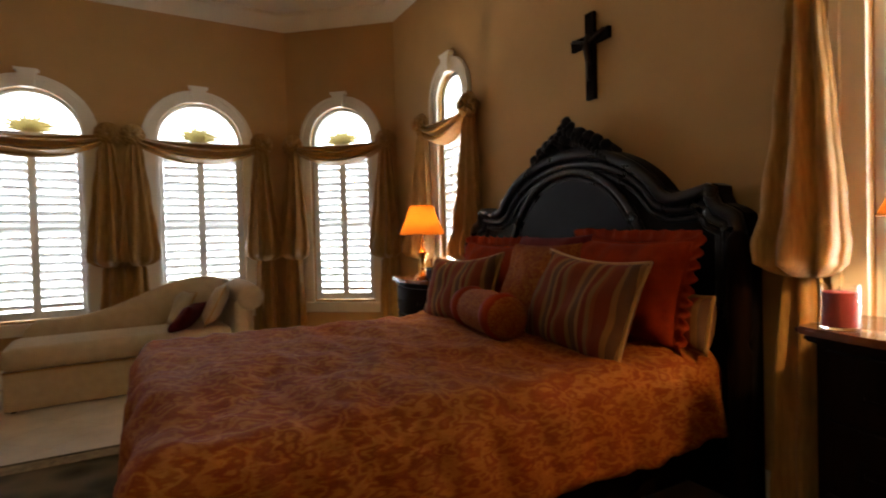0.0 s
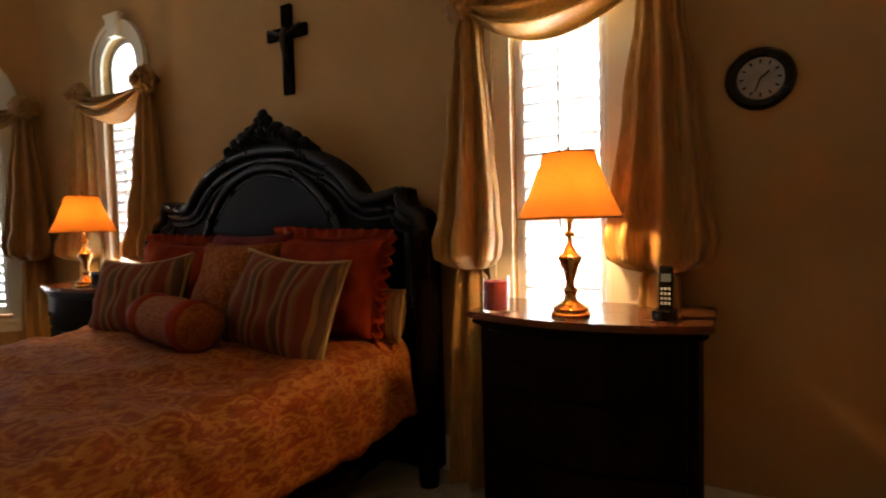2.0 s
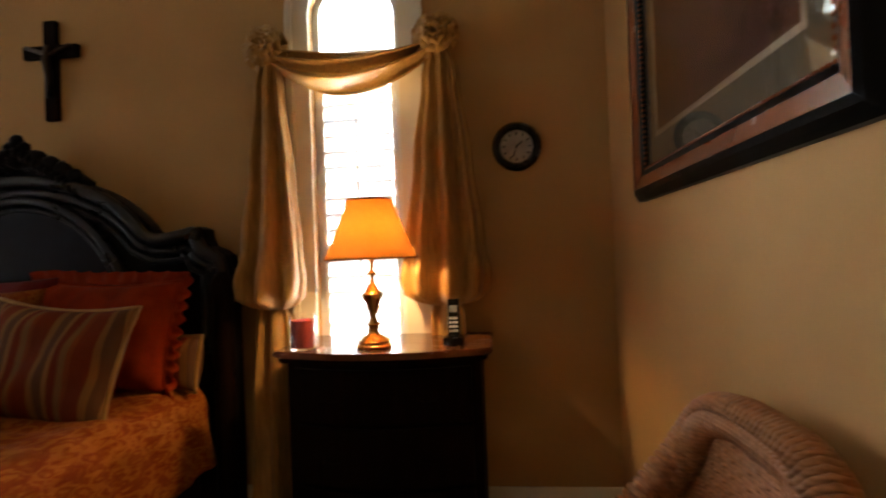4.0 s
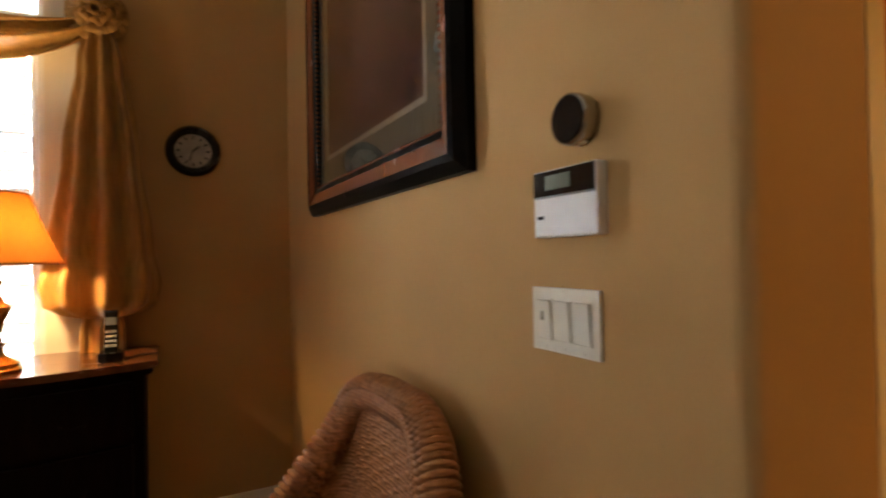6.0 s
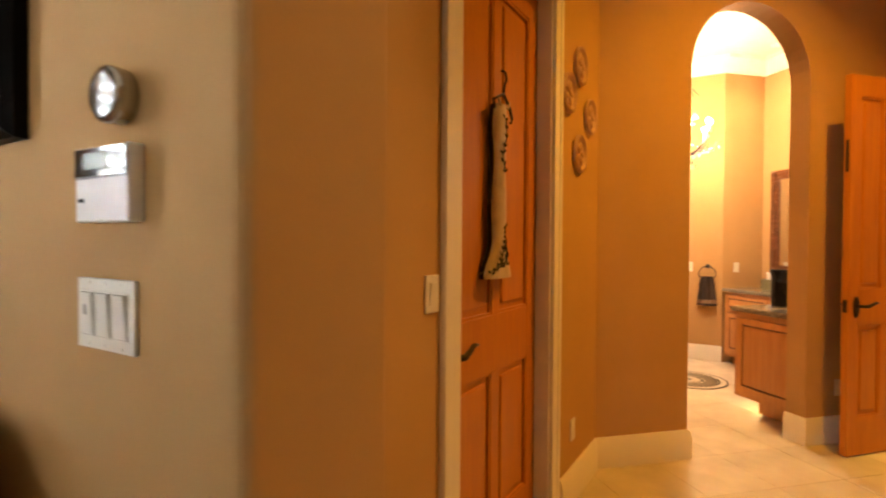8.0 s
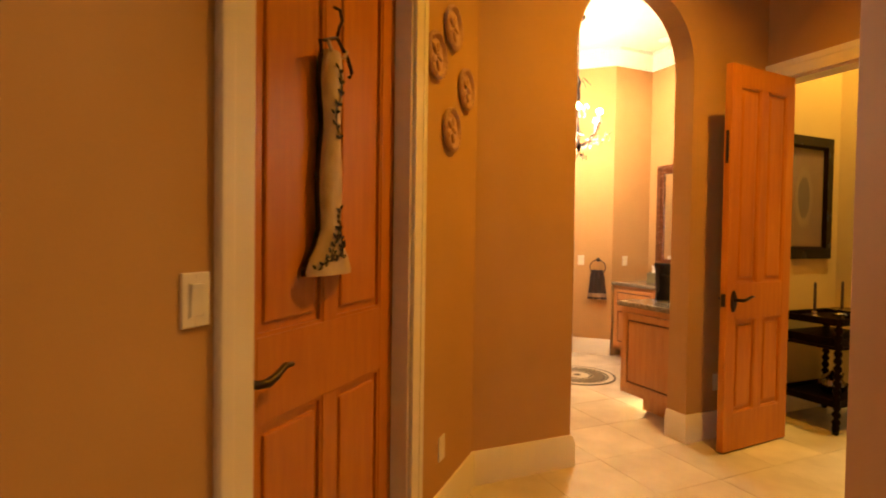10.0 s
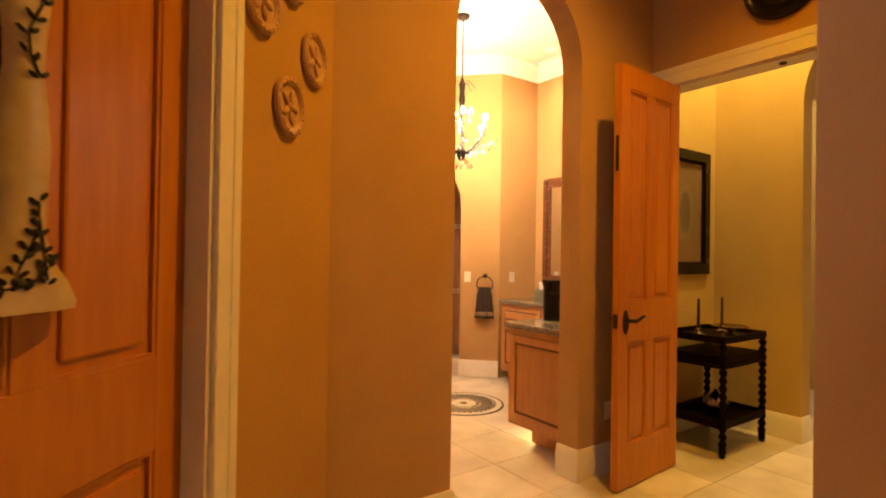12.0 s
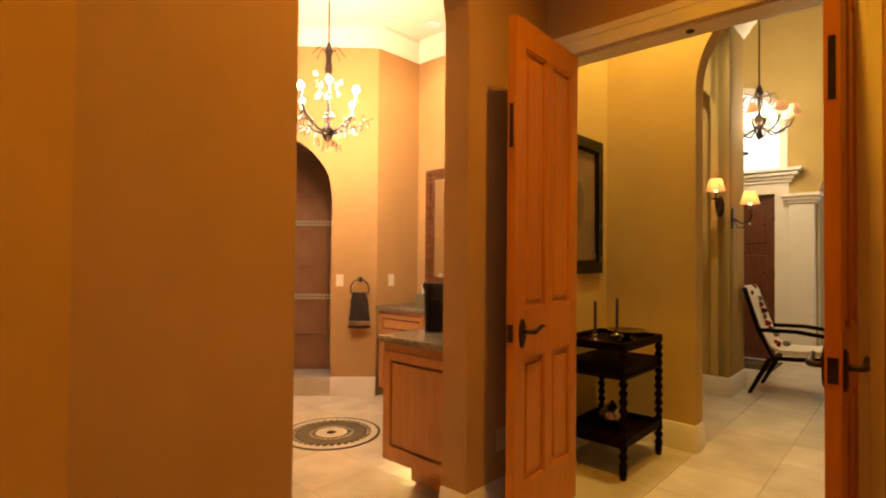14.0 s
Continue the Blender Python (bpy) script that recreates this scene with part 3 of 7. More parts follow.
def lerp_rows(rows, z):
    for (z0, *a), (z1, *b) in zip(rows, rows[1:]):
        if z1 <= z <= z0:
            f = (z0 - z) / max(z0 - z1, 1e-6)
            f = f * f * (3 - 2 * f)
            return [p + (q - p) * f for p, q in zip(a, b)]
    return list(rows[-1][1:])


def drape(rows, seed, pleats=7, steps=64, dz=0.02):
    """A gathered length of cloth hanging from top to bottom; rows of height, width, depth."""
    rng = random.Random(seed)
    ph = [rng.uniform(0, 6.28) for _ in range(4)]
    bm = bmesh.new()
    rings, z = [], rows[0][0]
    zs = []
    while z > rows[-1][0]:
        zs.append(z)
        z -= dz
    zs.append(rows[-1][0])
    for z in zs:
        w, d = lerp_rows(rows, z)
        ring = []
        for k in range(steps):
            a = 2 * math.pi * k / steps
            fold = 1 + 0.58 * math.sin(pleats * a + ph[0] + 0.5 * math.sin(3 * z)) + 0.10 * math.sin((pleats * 2 + 1) * a + ph[1] + 1.4 * z) + 0.04 * math.sin(19 * z + 3 * a + ph[2])
            ring.append(bm.verts.new((w / 2 * math.cos(a) * (0.90 + 0.10 * fold), -d / 2 + d / 2 * math.sin(a) * fold, z)))
        rings.append(ring)
    for a, b in zip(rings, rings[1:]):
        for k in range(steps):
            bm.faces.new((a[k], a[(k + 1) % steps], b[(k + 1) % steps], b[k]))
    bm.faces.new(rings[0])
    bm.faces.new(rings[-1][::-1])
    return bm


def rosette(seed):
    rng = random.Random(seed)
    bm = bmesh.new()
    for ring, (r, n, tilt) in enumerate(((0.085, 11, 0.2), (0.065, 9, 0.6), (0.042, 7, 1.0), (0.02, 5, 1.35))):
        for i in range(n):
            a = 2 * math.pi * (i + 0.5 * ring) / n + rng.uniform(-0.15, 0.15)
            d = Vector((math.cos(a), 0, math.sin(a)))
            side = Vector((-d.z, 0, d.x))
            half = math.pi * r / n * 1.5 + 0.008
            grid = []
            for u in range(5):
                row = []
                for v in range(4):
                    f, g = u / 4, v / 3
                    wv = math.sin(math.pi * (0.15 + 0.7 * f))
                    p = d * (r * (0.25 + 0.8 * g) * (0.8 + 0.25 * wv)) + side * half * (f - 0.5) * 2 * (0.5 + 0.5 * g)
                    y = -0.035 - 0.018 * ring - 0.03 * math.sin(g * 2.3) * (0.4 + tilt * 0.4) + 0.012 * math.cos(f * 9 + i)
                    row.append(bm.verts.new((p.x, y, p.z)))
                grid.append(row)
            for u in range(4):
                for v in range(3):
                    bm.faces.new((grid[u][v], grid[u + 1][v], grid[u + 1][v + 1], grid[u][v + 1]))
    turned([(0.04, 0.0), (0.045, 0.02), (0.02, 0.05)], 12, bm)
    return bm


def swag(half, sag, seed):
    bm = bmesh.new()
    nu, nv = 40, 30
    grid = []
    for i in range(nu + 1):
        u = i / nu
        e = 1 - (2 * u - 1) ** 2
        row = []
        for j in range(nv + 1):
            v = j / nv
            top, low = -0.02 - 0.05 * e, -0.07 - sag * e ** 0.8
            z = top + (low - top) * v
            fold = math.sin(v * 15 + 1.2 * math.sin(u * 3.1 + seed)) * 0.040 * (0.35 + e)
            row.append(bm.verts.new(((2 * u - 1) * half, -0.055 - 0.045 * math.sin(math.pi * v) * (0.4 + 0.6 * e) + fold, z)))
        grid.append(row)
    for i in range(nu):
        for j in range(nv):
            bm.faces.new((grid[i][j], grid[i + 1][j], grid[i + 1][j + 1], grid[i][j + 1]))
    return bm


SLEEVE = [(2.44, 0.05, 0.04), (2.2, 0.13, 0.08), (1.8, 0.20, 0.11), (1.4, 0.265, 0.15), (1.24, 0.30, 0.19), (1.16, 0.28, 0.19), (1.12, 0.20, 0.13), (1.10, 0.11, 0.08)]
TAIL = [(1.16, 0.09, 0.06), (1.05, 0.15, 0.08), (0.6, 0.19, 0.10), (0.02, 0.23, 0.12)]


def make_curtains(ends, s, half, seed, label, full=1.0, right=None):
    cur = thing("curtain", on_wall(*ends, s, 0.0, 0.03), label, "curtain", group="bedroom window curtains")
    sw = part("swag", swag(half, 0.20, seed), M_SILK, cur, "draped gold silk swag", smooth=True, at=Matrix.Translation((0, 0, 2.44)))
    sw.modifiers.new("thick", "SOLIDIFY").thickness = 0.006
    for k, sx in enumerate((-1, 1)):
        wide = right if right and sx > 0 else full
        out = sx * (wide - full) * 0.10
        ro = part("rosette", rosette(seed + k), M_SILK, cur, "gathered silk rosette", smooth=True, at=Matrix.LocRotScale((sx * half, 0, 2.42), None, (1.3, 1.3, 1.3)))
        ro.modifiers.new("thick", "SOLIDIFY").thickness = 0.004
        sl = part("sleeve", drape([(z, w * wide, d * full) for z, w, d in SLEEVE], seed * 3 + k, 9 if wide > 1.3 else 7), M_SILK, cur, "ballooned gold silk panel", smooth=True, at=Matrix.Translation((sx * (half - 0.012) + out, -0.01, 0)))
        part("tail", drape([(z, w * full, d * full) for z, w, d in TAIL], seed * 5 + k, 6), M_SILK, cur, "gathered silk tail", smooth=True, at=Matrix.Translation((sx * (half + 0.01), -0.005, 0)))
        bm = tube([(0.06 * math.cos(a * 0.5236), -0.05 + 0.045 * math.sin(a * 0.5236), 1.12 + 0.006 * math.sin(a * 2)) for a in range(13)], 0.012, 8)
        part("tieband", bm, M_SILK, sl)
    return cur


make_curtains(WEST, west_windows[0][0], 0.63, 1, "gold silk swag curtain with ballooned sides at the bay window", 1.35)
make_curtains(WEST, west_windows[1][0], 0.63, 2, "gold silk swag curtain with ballooned sides at the bay window", 1.35)
make_curtains(NW, diag_windows[0][0], 0.56, 3, "gold silk swag curtain with ballooned sides on the angled wall", 1.2)
make_curtains(NORTH, north_windows[0][0], 0.435, 4, "gold silk swag curtain with rosettes behind the far nightstand", 1.1)
make_curtains(NORTH, north_windows[1][0], 0.435, 5, "gold silk swag curtain with rosettes behind the lamp", 1.12, 1.4)

# ---- bed ----
BEDX = -2.02


def offset_line(pts, d):
    out = []
    for i, p in enumerate(pts):
        a, b = Vector(pts[max(i - 1, 0)]), Vector(pts[min(i + 1, len(pts) - 1)])
        t = (b - a).normalized()
        out.append((p[0] + t.y * d, p[1] - t.x * d))
    return out


def headboard_line(n=26):
    """The top edge of the headboard from its left end to its right end, as (x, z)."""
    right = [(0.70 * i / n, 1.30 + 0.53 * math.sqrt(1 - (0.70 * i / n / 0.77) ** 2)) for i in range(n + 1)]
    right += [(0.74, 1.50), (0.80, 1.50), (0.88, 1.515), (0.95, 1.53), (0.985, 1.515), (0.99, 1.47), (1.01, 1.43), (1.06, 1.41), (1.10, 1.38), (1.12, 1.30), (1.12, 0.9)]
    return [(-x, z) for x, z in right[:0:-1]] + right


def leaf_blob(bm, x, z, ang, length, width, y):
    """One carved acanthus leaf."""
    n = 7
    rows = []
    for i in range(n + 1):
        f = i / n
        w = width * math.sin(math.pi * min(1, 0.12 + 0.88 * f) ** 0.8) * (1 + 0.18 * math.sin(f * 16))
        c = Vector((x, 0, z)) + Vector((math.cos(ang + 0.5 * f), 0, math.sin(ang + 0.5 * f))) * length * f
        s = Vector((-math.sin(ang + 0.5 * f), 0, math.cos(ang + 0.5 * f)))
        rise = y - 0.03 - 0.03 * math.sin(math.pi * f)
        rows.append([bm.verts.new((*(c + s * w * k).xz, 0)) for k in (-1, -0.4, 0.4, 1)])
        for v, k in zip(rows[-1], (-1, -0.4, 0.4, 1)):
            v.co = Vector((v.co.x, rise + 0.025 * k * k, v.co.y))
    back = [[bm.verts.new((v.co.x, y + 0.03, v.co.z)) for v in r] for r in rows]
    for r, s, br, bs in zip(rows, rows[1:], back, back[1:]):
        for j in range(3):
            bm.faces.new((r[j], r[j + 1], s[j + 1], s[j]))
        bm.faces.new((r[0], s[0], bs[0], br[0]))
        bm.faces.new((r[3], br[3], bs[3], s[3]))


def make_bed():
    bed = thing("bed", Matrix.Translation((BEDX, 0, 0)), "large dark carved bed with an arched headboard", "bed")
    line = headboard_line()
    part("headboard", slab(line + [(1.12, 0.05), (-1.12, 0.05)], 2.64, 2.73), M_HEADWOOD, bed, "dark carved arched headboard")
    for d, y, r in ((0.032, 2.605, 0.034), (0.092, 2.622, 0.022), (0.140, 2.628, 0.015)):
        rod = tube([(x, y, z) for x, z in offset_line(line, d)], r, 12)
        part("moulding", rod, M_MOULD, bed, "dark polished headboard moulding", smooth=True)
    inner = arch_points(-0.55, 0.55, 1.02, 0.62, 28)
    for d, y, r in ((-0.058, 2.615, 0.026), (-0.012, 2.625, 0.014)):
        part("inner_moulding", tube([(x, y, z) for x, z in offset_line(inner, d)], r, 12), M_MOULD, bed, smooth=True)
    part("panel", slab([(-0.55, 0.8)] + inner + [(0.55, 0.8)], 2.615, 2.6395), M_PANEL, bed, "smooth dark grey headboard panel")
    bm = bmesh.new()
    rng = random.Random(4)
    for i in range(11):
        for sx in (-1, 1):
            f = i / 10
            x = sx * (0.03 + 0.31 * f)
            z = 1.815 + 0.135 * (1 - f) ** 1.3 - 0.045 * f * f
            r = 0.042 - 0.014 * f + rng.uniform(-0.004, 0.006)
            leaf_blob(bm, x - sx * 0.02, z - 0.05, math.pi / 2 - sx * (0.3 + 0.9 * f) - 0.25, 0.085 - 0.03 * f, 0.030, 2.62)
            for dz in (0, -0.06 * (1 - 0.6 * f)):
                bmesh.ops.create_icosphere(bm, subdivisions=2, radius=r, matrix=Matrix.LocRotScale((x, 2.615, z + dz), Euler((0, rng.uniform(-0.6, 0.6), 0)), (1.15, 0.6, 0.8)))
    for x, z, r in ((0, 2.0, 0.042), (-0.04, 1.97, 0.036), (0.04, 1.97, 0.036), (0, 1.92, 0.06), (-0.1, 1.925, 0.034), (0.1, 1.925, 0.034)):
        bmesh.ops.create_icosphere(bm, subdivisions=2, radius=r, matrix=Matrix.LocRotScale((x, 2.61, z), None, (1, 0.7, 1)))
    for x, z, r in ((0.115, 1.905, 0.052), (0.185, 1.880, 0.046), (0.25, 1.850, 0.043), (0.315, 1.812, 0.038)):
        for sx in (-1, 1):
            bmesh.ops.create_icosphere(bm, subdivisions=2, radius=r, matrix=Matrix.LocRotScale((sx * x, 2.612, z), None, (1.1, 0.65, 1)))
    for v in bm.verts:
        v.co += Vector((0, 1, 1)) * 0.010 * noise.noise(v.co * 40)
    slab([(-0.36, 1.70), (0.36, 1.70), (0.36, 1.79), (0.27, 1.85), (0.17, 1.89), (0.08, 1.935), (0.0, 1.96), (-0.08, 1.935), (-0.17, 1.89), (-0.27, 1.85), (-0.36, 1.79)], 2.625, 2.70, bm)
    part("crest", bm, M_HEADWOOD, bed, "carved leaf crest", smooth=True, angle=60)
    for sx in (-1, 1):
        part("post", turned([(0.05, 0), (0.055, 0.1), (0.04, 0.16), (0.05, 0.25), (0.05, 0.75), (0.035, 0.8), (0.052, 0.86), (0.045, 1.15), (0.055, 1.2), (0.05, 1.26), (0.02, 1.30)], 16), M_DARKWOOD, bed, "turned dark wooden post", smooth=True, at=Matrix.Translation((sx * 1.10, 2.585, 0)))
        part("side_rail", boxes((sx * 0.92 - 0.025, sx * 0.92 + 0.025, 0.42, 2.6, 0.16, 0.42), bevel=0.01), M_DARKWOOD, bed, "dark wooden side rail")
        part("foot", turned([(0.05, 0), (0.06, 0.08), (0.04, 0.16), (0.05, 0.3)], 12), M_DARKWOOD, bed, smooth=True, at=Matrix.Translation((sx * 0.93, 0.45, 0)))
    part("mattress", boxes((-0.94, 0.94, 0.42, 2.58, 0.30, 0.70), bevel=0.05), M_CREAMFAB, bed, "cream mattress")
    return bed


make_bed()


def make_comforter():
    hw, y0, y1, top = 1.02, 0.22, 2.56, 0.745
    bm = bmesh.new()
    ns, nt = 96, 100
    drop, foot = 0.32, 0.50

    def fall(e):
        """Sideways and downward travel of cloth past an edge."""
        r = 0.13
        if e <= 0:
            return 0.0, 0.0
        if e < r * 1.57:
            return r * math.sin(e / r), r * (1 - math.cos(e / r))
        return r + 0.10 * (e - r * 1.57), r + (e - r * 1.57)
    grid = []
    for i in range(ns + 1):
        s = -hw - drop + (2 * hw + 2 * drop) * i / ns
        row = []
        for j in range(nt + 1):
            t = y0 - foot + (y1 - y0 + foot) * j / nt
            ox, dx = fall(abs(s) - hw + 0.13)
            oy, dy = fall(y0 + 0.13 - t)
            x = math.copysign(min(abs(s), hw - 0.13) + ox, s)
            y = max(t, y0 + 0.13) - oy
            d = (dx ** 3 + dy ** 3) ** (1 / 3)
            p = Vector((s, t, 0))
            wr = noise.noise(p * 2.2) * 0.034 + noise.noise(Vector((s * 3.0, t * 8, 3))) * 0.026 + noise.noise(Vector((s * 9, t * 16, 7))) * 0.010 + noise.noise(p * 22) * 0.003
            crown_z = 0.03 * (1 - (s / 1.35) ** 2)
            side = 1.0 if d > 0.1 else d / 0.1
            wave = 0.018 * math.sin((t if dx > dy else s) * 15 + 2 * math.sin(s * 3)) * side
            z = top + crown_z + wr * (1 - 0.4 * side) - d
            row.append(bm.verts.new((x + (math.copysign(wave, s) if dx > dy else 0), y - (wave if dy >= dx else 0), max(z, 0.10))))
        grid.append(row)
    for i in range(ns):
        for j in range(nt):
            bm.faces.new((grid[i][j], grid[i + 1][j], grid[i + 1][j + 1], grid[i][j + 1]))
    ob = part("comforter", bm, M_PAISLEY, smooth=True, at=Matrix.Translation((BEDX, 0, 0)))
    ob.modifiers.new("thick", "SOLIDIFY").thickness = 0.03
    return tagged(ob, "rust and gold paisley comforter spread over the bed", "comforter")


make_comforter()


def cushion(w, h, d, seed=0, sag=0.0):
    """A stuffed cushion standing in the xz plane, with pinched corners."""
    bm = bmesh.new()
    n = 26
    rng = Vector((seed * 3.1, seed * 1.7, 0))
    fr, bk = [], []
    for i in range(n + 1):
        ra, rb = [], []
        for j in range(n + 1):
            u, v = 2 * i / n - 1, 2 * j / n - 1
            pull = 1 - 0.07 * (1 - v * v) * abs(u) ** 3
            pull2 = 1 - 0.07 * (1 - u * u) * abs(v) ** 3
            x, z = w / 2 * u * pull, h / 2 * v * pull2
            t = d / 2 * (max(0, (1 - abs(u) ** 2.6) * (1 - abs(v) ** 2.6))) ** 0.55
            wr = noise.noise(Vector((x * 6, z * 6, 0)) + rng) * 0.030 + noise.noise(Vector((x * 22, z * 9, 5)) + rng) * 0.010
            zz = z - sag * (1 - u * u) * (v > 0) * v
            ra.append(bm.verts.new((x, -t - wr * (t > 0.005), zz)))
            edge = i in (0, n) or j in (0, n)
            rb.append(ra[-1] if edge else bm.verts.new((x, t, zz)))
        fr.append(ra)
        bk.append(rb)
    for i in range(n):
        for j in range(n):
            bm.faces.new((fr[i][j], fr[i + 1][j], fr[i + 1][j + 1], fr[i][j + 1]))
            q = (bk[i][j], bk[i][j + 1], bk[i + 1][j + 1], bk[i + 1][j])
            if len(set(q)) == 4:
                bm.faces.new(q)
    return bm


def ruffle(w, h, depth, seed):
    """A gathered flange standing out round a pillow's edge."""
    bm = bmesh.new()
    rng = random.Random(seed)
    n = 260
    ph = rng.uniform(0, 6)
    rows = []
    for k in range(n):
        a = 4 * k / n
        e, f = int(a) % 4, a - int(a)
        u, v = ((2 * f - 1, -1), (1, 2 * f - 1), (1 - 2 * f, 1), (-1, 1 - 2 * f))[e]
        c = Vector((w / 2 * u * (1 - 0.07 * (1 - v * v) * abs(u) ** 3), 0, h / 2 * v * (1 - 0.07 * (1 - u * u) * abs(v) ** 3)))
        out = Vector((u ** 3 if abs(u) < 1 else u, 0, v ** 3 if abs(v) < 1 else v)).normalized()
        row = []
        for j in range(4):
            g = j / 3
            sway = 0.016 * g * math.sin(k * 0.95 + ph + 0.8 * math.sin(k * 0.21)) + 0.004 * g * math.sin(k * 2.3)
            row.append(bm.verts.new(c * (1 - 0.03 * (1 - g)) + out * depth * g * (1 + 0.12 * math.sin(k * 0.95 + 1)) + Vector((0, sway, 0))))
        rows.append(row)
    for k in range(n):
        a, b = rows[k], rows[(k + 1) % n]
        for j in range(3):
            bm.faces.new((a[j], b[j], b[j + 1], a[j + 1]))
    return bm


def make_pillow(name, x, y, z, w, h, d, lean, turn, material, label, seed, piping=None, group="", sag=0.0, roll=0):
    ob = part(name, cushion(w, h, d, seed, sag), material, smooth=True, at=Matrix.LocRotScale((x, y, z), Euler((radians(lean), radians(roll), radians(turn)), "XYZ"), None))
    tagged(ob, label, "pillow", group)
    if piping:
        pts = []
        for k in range(64):
            a = 4 * k / 64
            e, f = int(a) % 4, a - int(a)
            u, v = ((2 * f - 1, -1), (1, 2 * f - 1), (1 - 2 * f, 1), (-1, 1 - 2 * f))[e]
            pts.append((w / 2 * u * (1 - 0.07 * (1 - v * v) * abs(u) ** 3), 0, h / 2 * v * (1 - 0.07 * (1 - u * u) * abs(v) ** 3) - sag * (1 - u * u) * (v > 0) * v))
        pts.append(pts[0])
        part("piping", tube(pts, 0.009, 6), piping, ob, smooth=True)
    return ob


G = "pillows on the bed"
RUST = "large rust silk pillow leaning on the headboard"
for dx, z, w, h, turn, seed in ((0.55, 1.03, 0.80, 0.52, -4, 1), (-0.60, 1.02, 0.74, 0.50, 3, 2)):
    sham = make_pillow("pillow", BEDX + dx, 2.45, z, w, h, 0.28, -14, turn, M_RUST, RUST, seed, M_RUST, G, 0.02, 2)
    part("ruffle", ruffle(w, h, 0.055, seed), M_RUST, sham, "gathered rust silk ruffle", smooth=True).modifiers.new("thick", "SOLIDIFY").thickness = 0.004
make_pillow("pillow", BEDX - 0.02, 2.45, 1.03, 0.66, 0.56, 0.22, -12, 0, M_WINE, "dark wine pillow between the rust pillows", 3, None, G)
make_pillow("pillow", BEDX + 0.58, 2.13, 0.965, 0.74, 0.50, 0.21, -20, -7, M_STRIPE, "rust and gold striped pillow with cord edge", 4, M_SILK, G, 0.02, 4)
make_pillow("pillow", BEDX - 0.56, 2.14, 0.955, 0.74, 0.48, 0.21, -20, 6, M_STRIPE, "rust and gold striped pillow with cord edge", 5, M_SILK, G, 0.03, -3)
make_pillow("pillow", BEDX + 0.12, 2.25, 1.02, 0.56, 0.50, 0.20, -18, 3, M_PAISLEY, "gold paisley pillow leaning on the bed", 6, None, G)
make_pillow("pillow", BEDX + 0.93, 2.50, 0.88, 0.24, 0.26, 0.14, -10, -20, M_STRIPE, "small striped sham at the bed's edge", 9, M_SILK, G)


def make_bolster():
    prof = [(0.02, -0.32), (0.085, -0.315), (0.110, -0.29), (0.112, -0.15), (0.120, 0.0), (0.112, 0.15), (0.110, 0.29), (0.085, 0.315), (0.02, 0.32)]
    bm = turned(prof, 32)
    for v in bm.verts:
        v.co += v.co.normalized() * 0.006 * noise.noise(v.co * 22)
    ob = part("bolster", bm, M_PAISLEY, smooth=True, at=Matrix.LocRotScale((BEDX + 0.06, 1.93, 0.89), Euler((0, radians(90), radians(-12))), None))
    tagged(ob, "paisley bolster cushion with rust velvet ends", "pillow", G)
    for sz in (-1, 1):
        part("end_band", turned([(0.114, sz * 0.17), (0.125, sz * 0.22), (0.113, sz * 0.29)], 32), M_RUST, ob, "rust velvet band", smooth=True)


make_bolster()

# ---- nightstands and what stands on them ----
NSZ = 0.955


def bow(w, back, front, bulge, n=18):
    pts = [(-w / 2, back), (w / 2, back)]
    pts += [(w / 2 - w * i / n, front - bulge * math.sin(math.pi * i / n)) for i in range(n + 1)]
    return pts


def prism(outline, z0, z1, bm=None, bevel=0.0):
    bm = bm or bmesh.new()
    a = [bm.verts.new((x, y, z0)) for x, y in outline]
    b = [bm.verts.new((x, y, z1)) for x, y in outline]
    fs = [bm.faces.new(a[::-1]), bm.faces.new(b)]
    n = len(a)
    for i in range(n):
        fs.append(bm.faces.new((a[i], a[(i + 1) % n], b[(i + 1) % n], b[i])))
    if bevel:
        es = list(fs[0].edges) + list(fs[1].edges)
        bmesh.ops.bevel(bm, geom=es, offset=bevel, segments=2, affect="EDGES")
    return bm


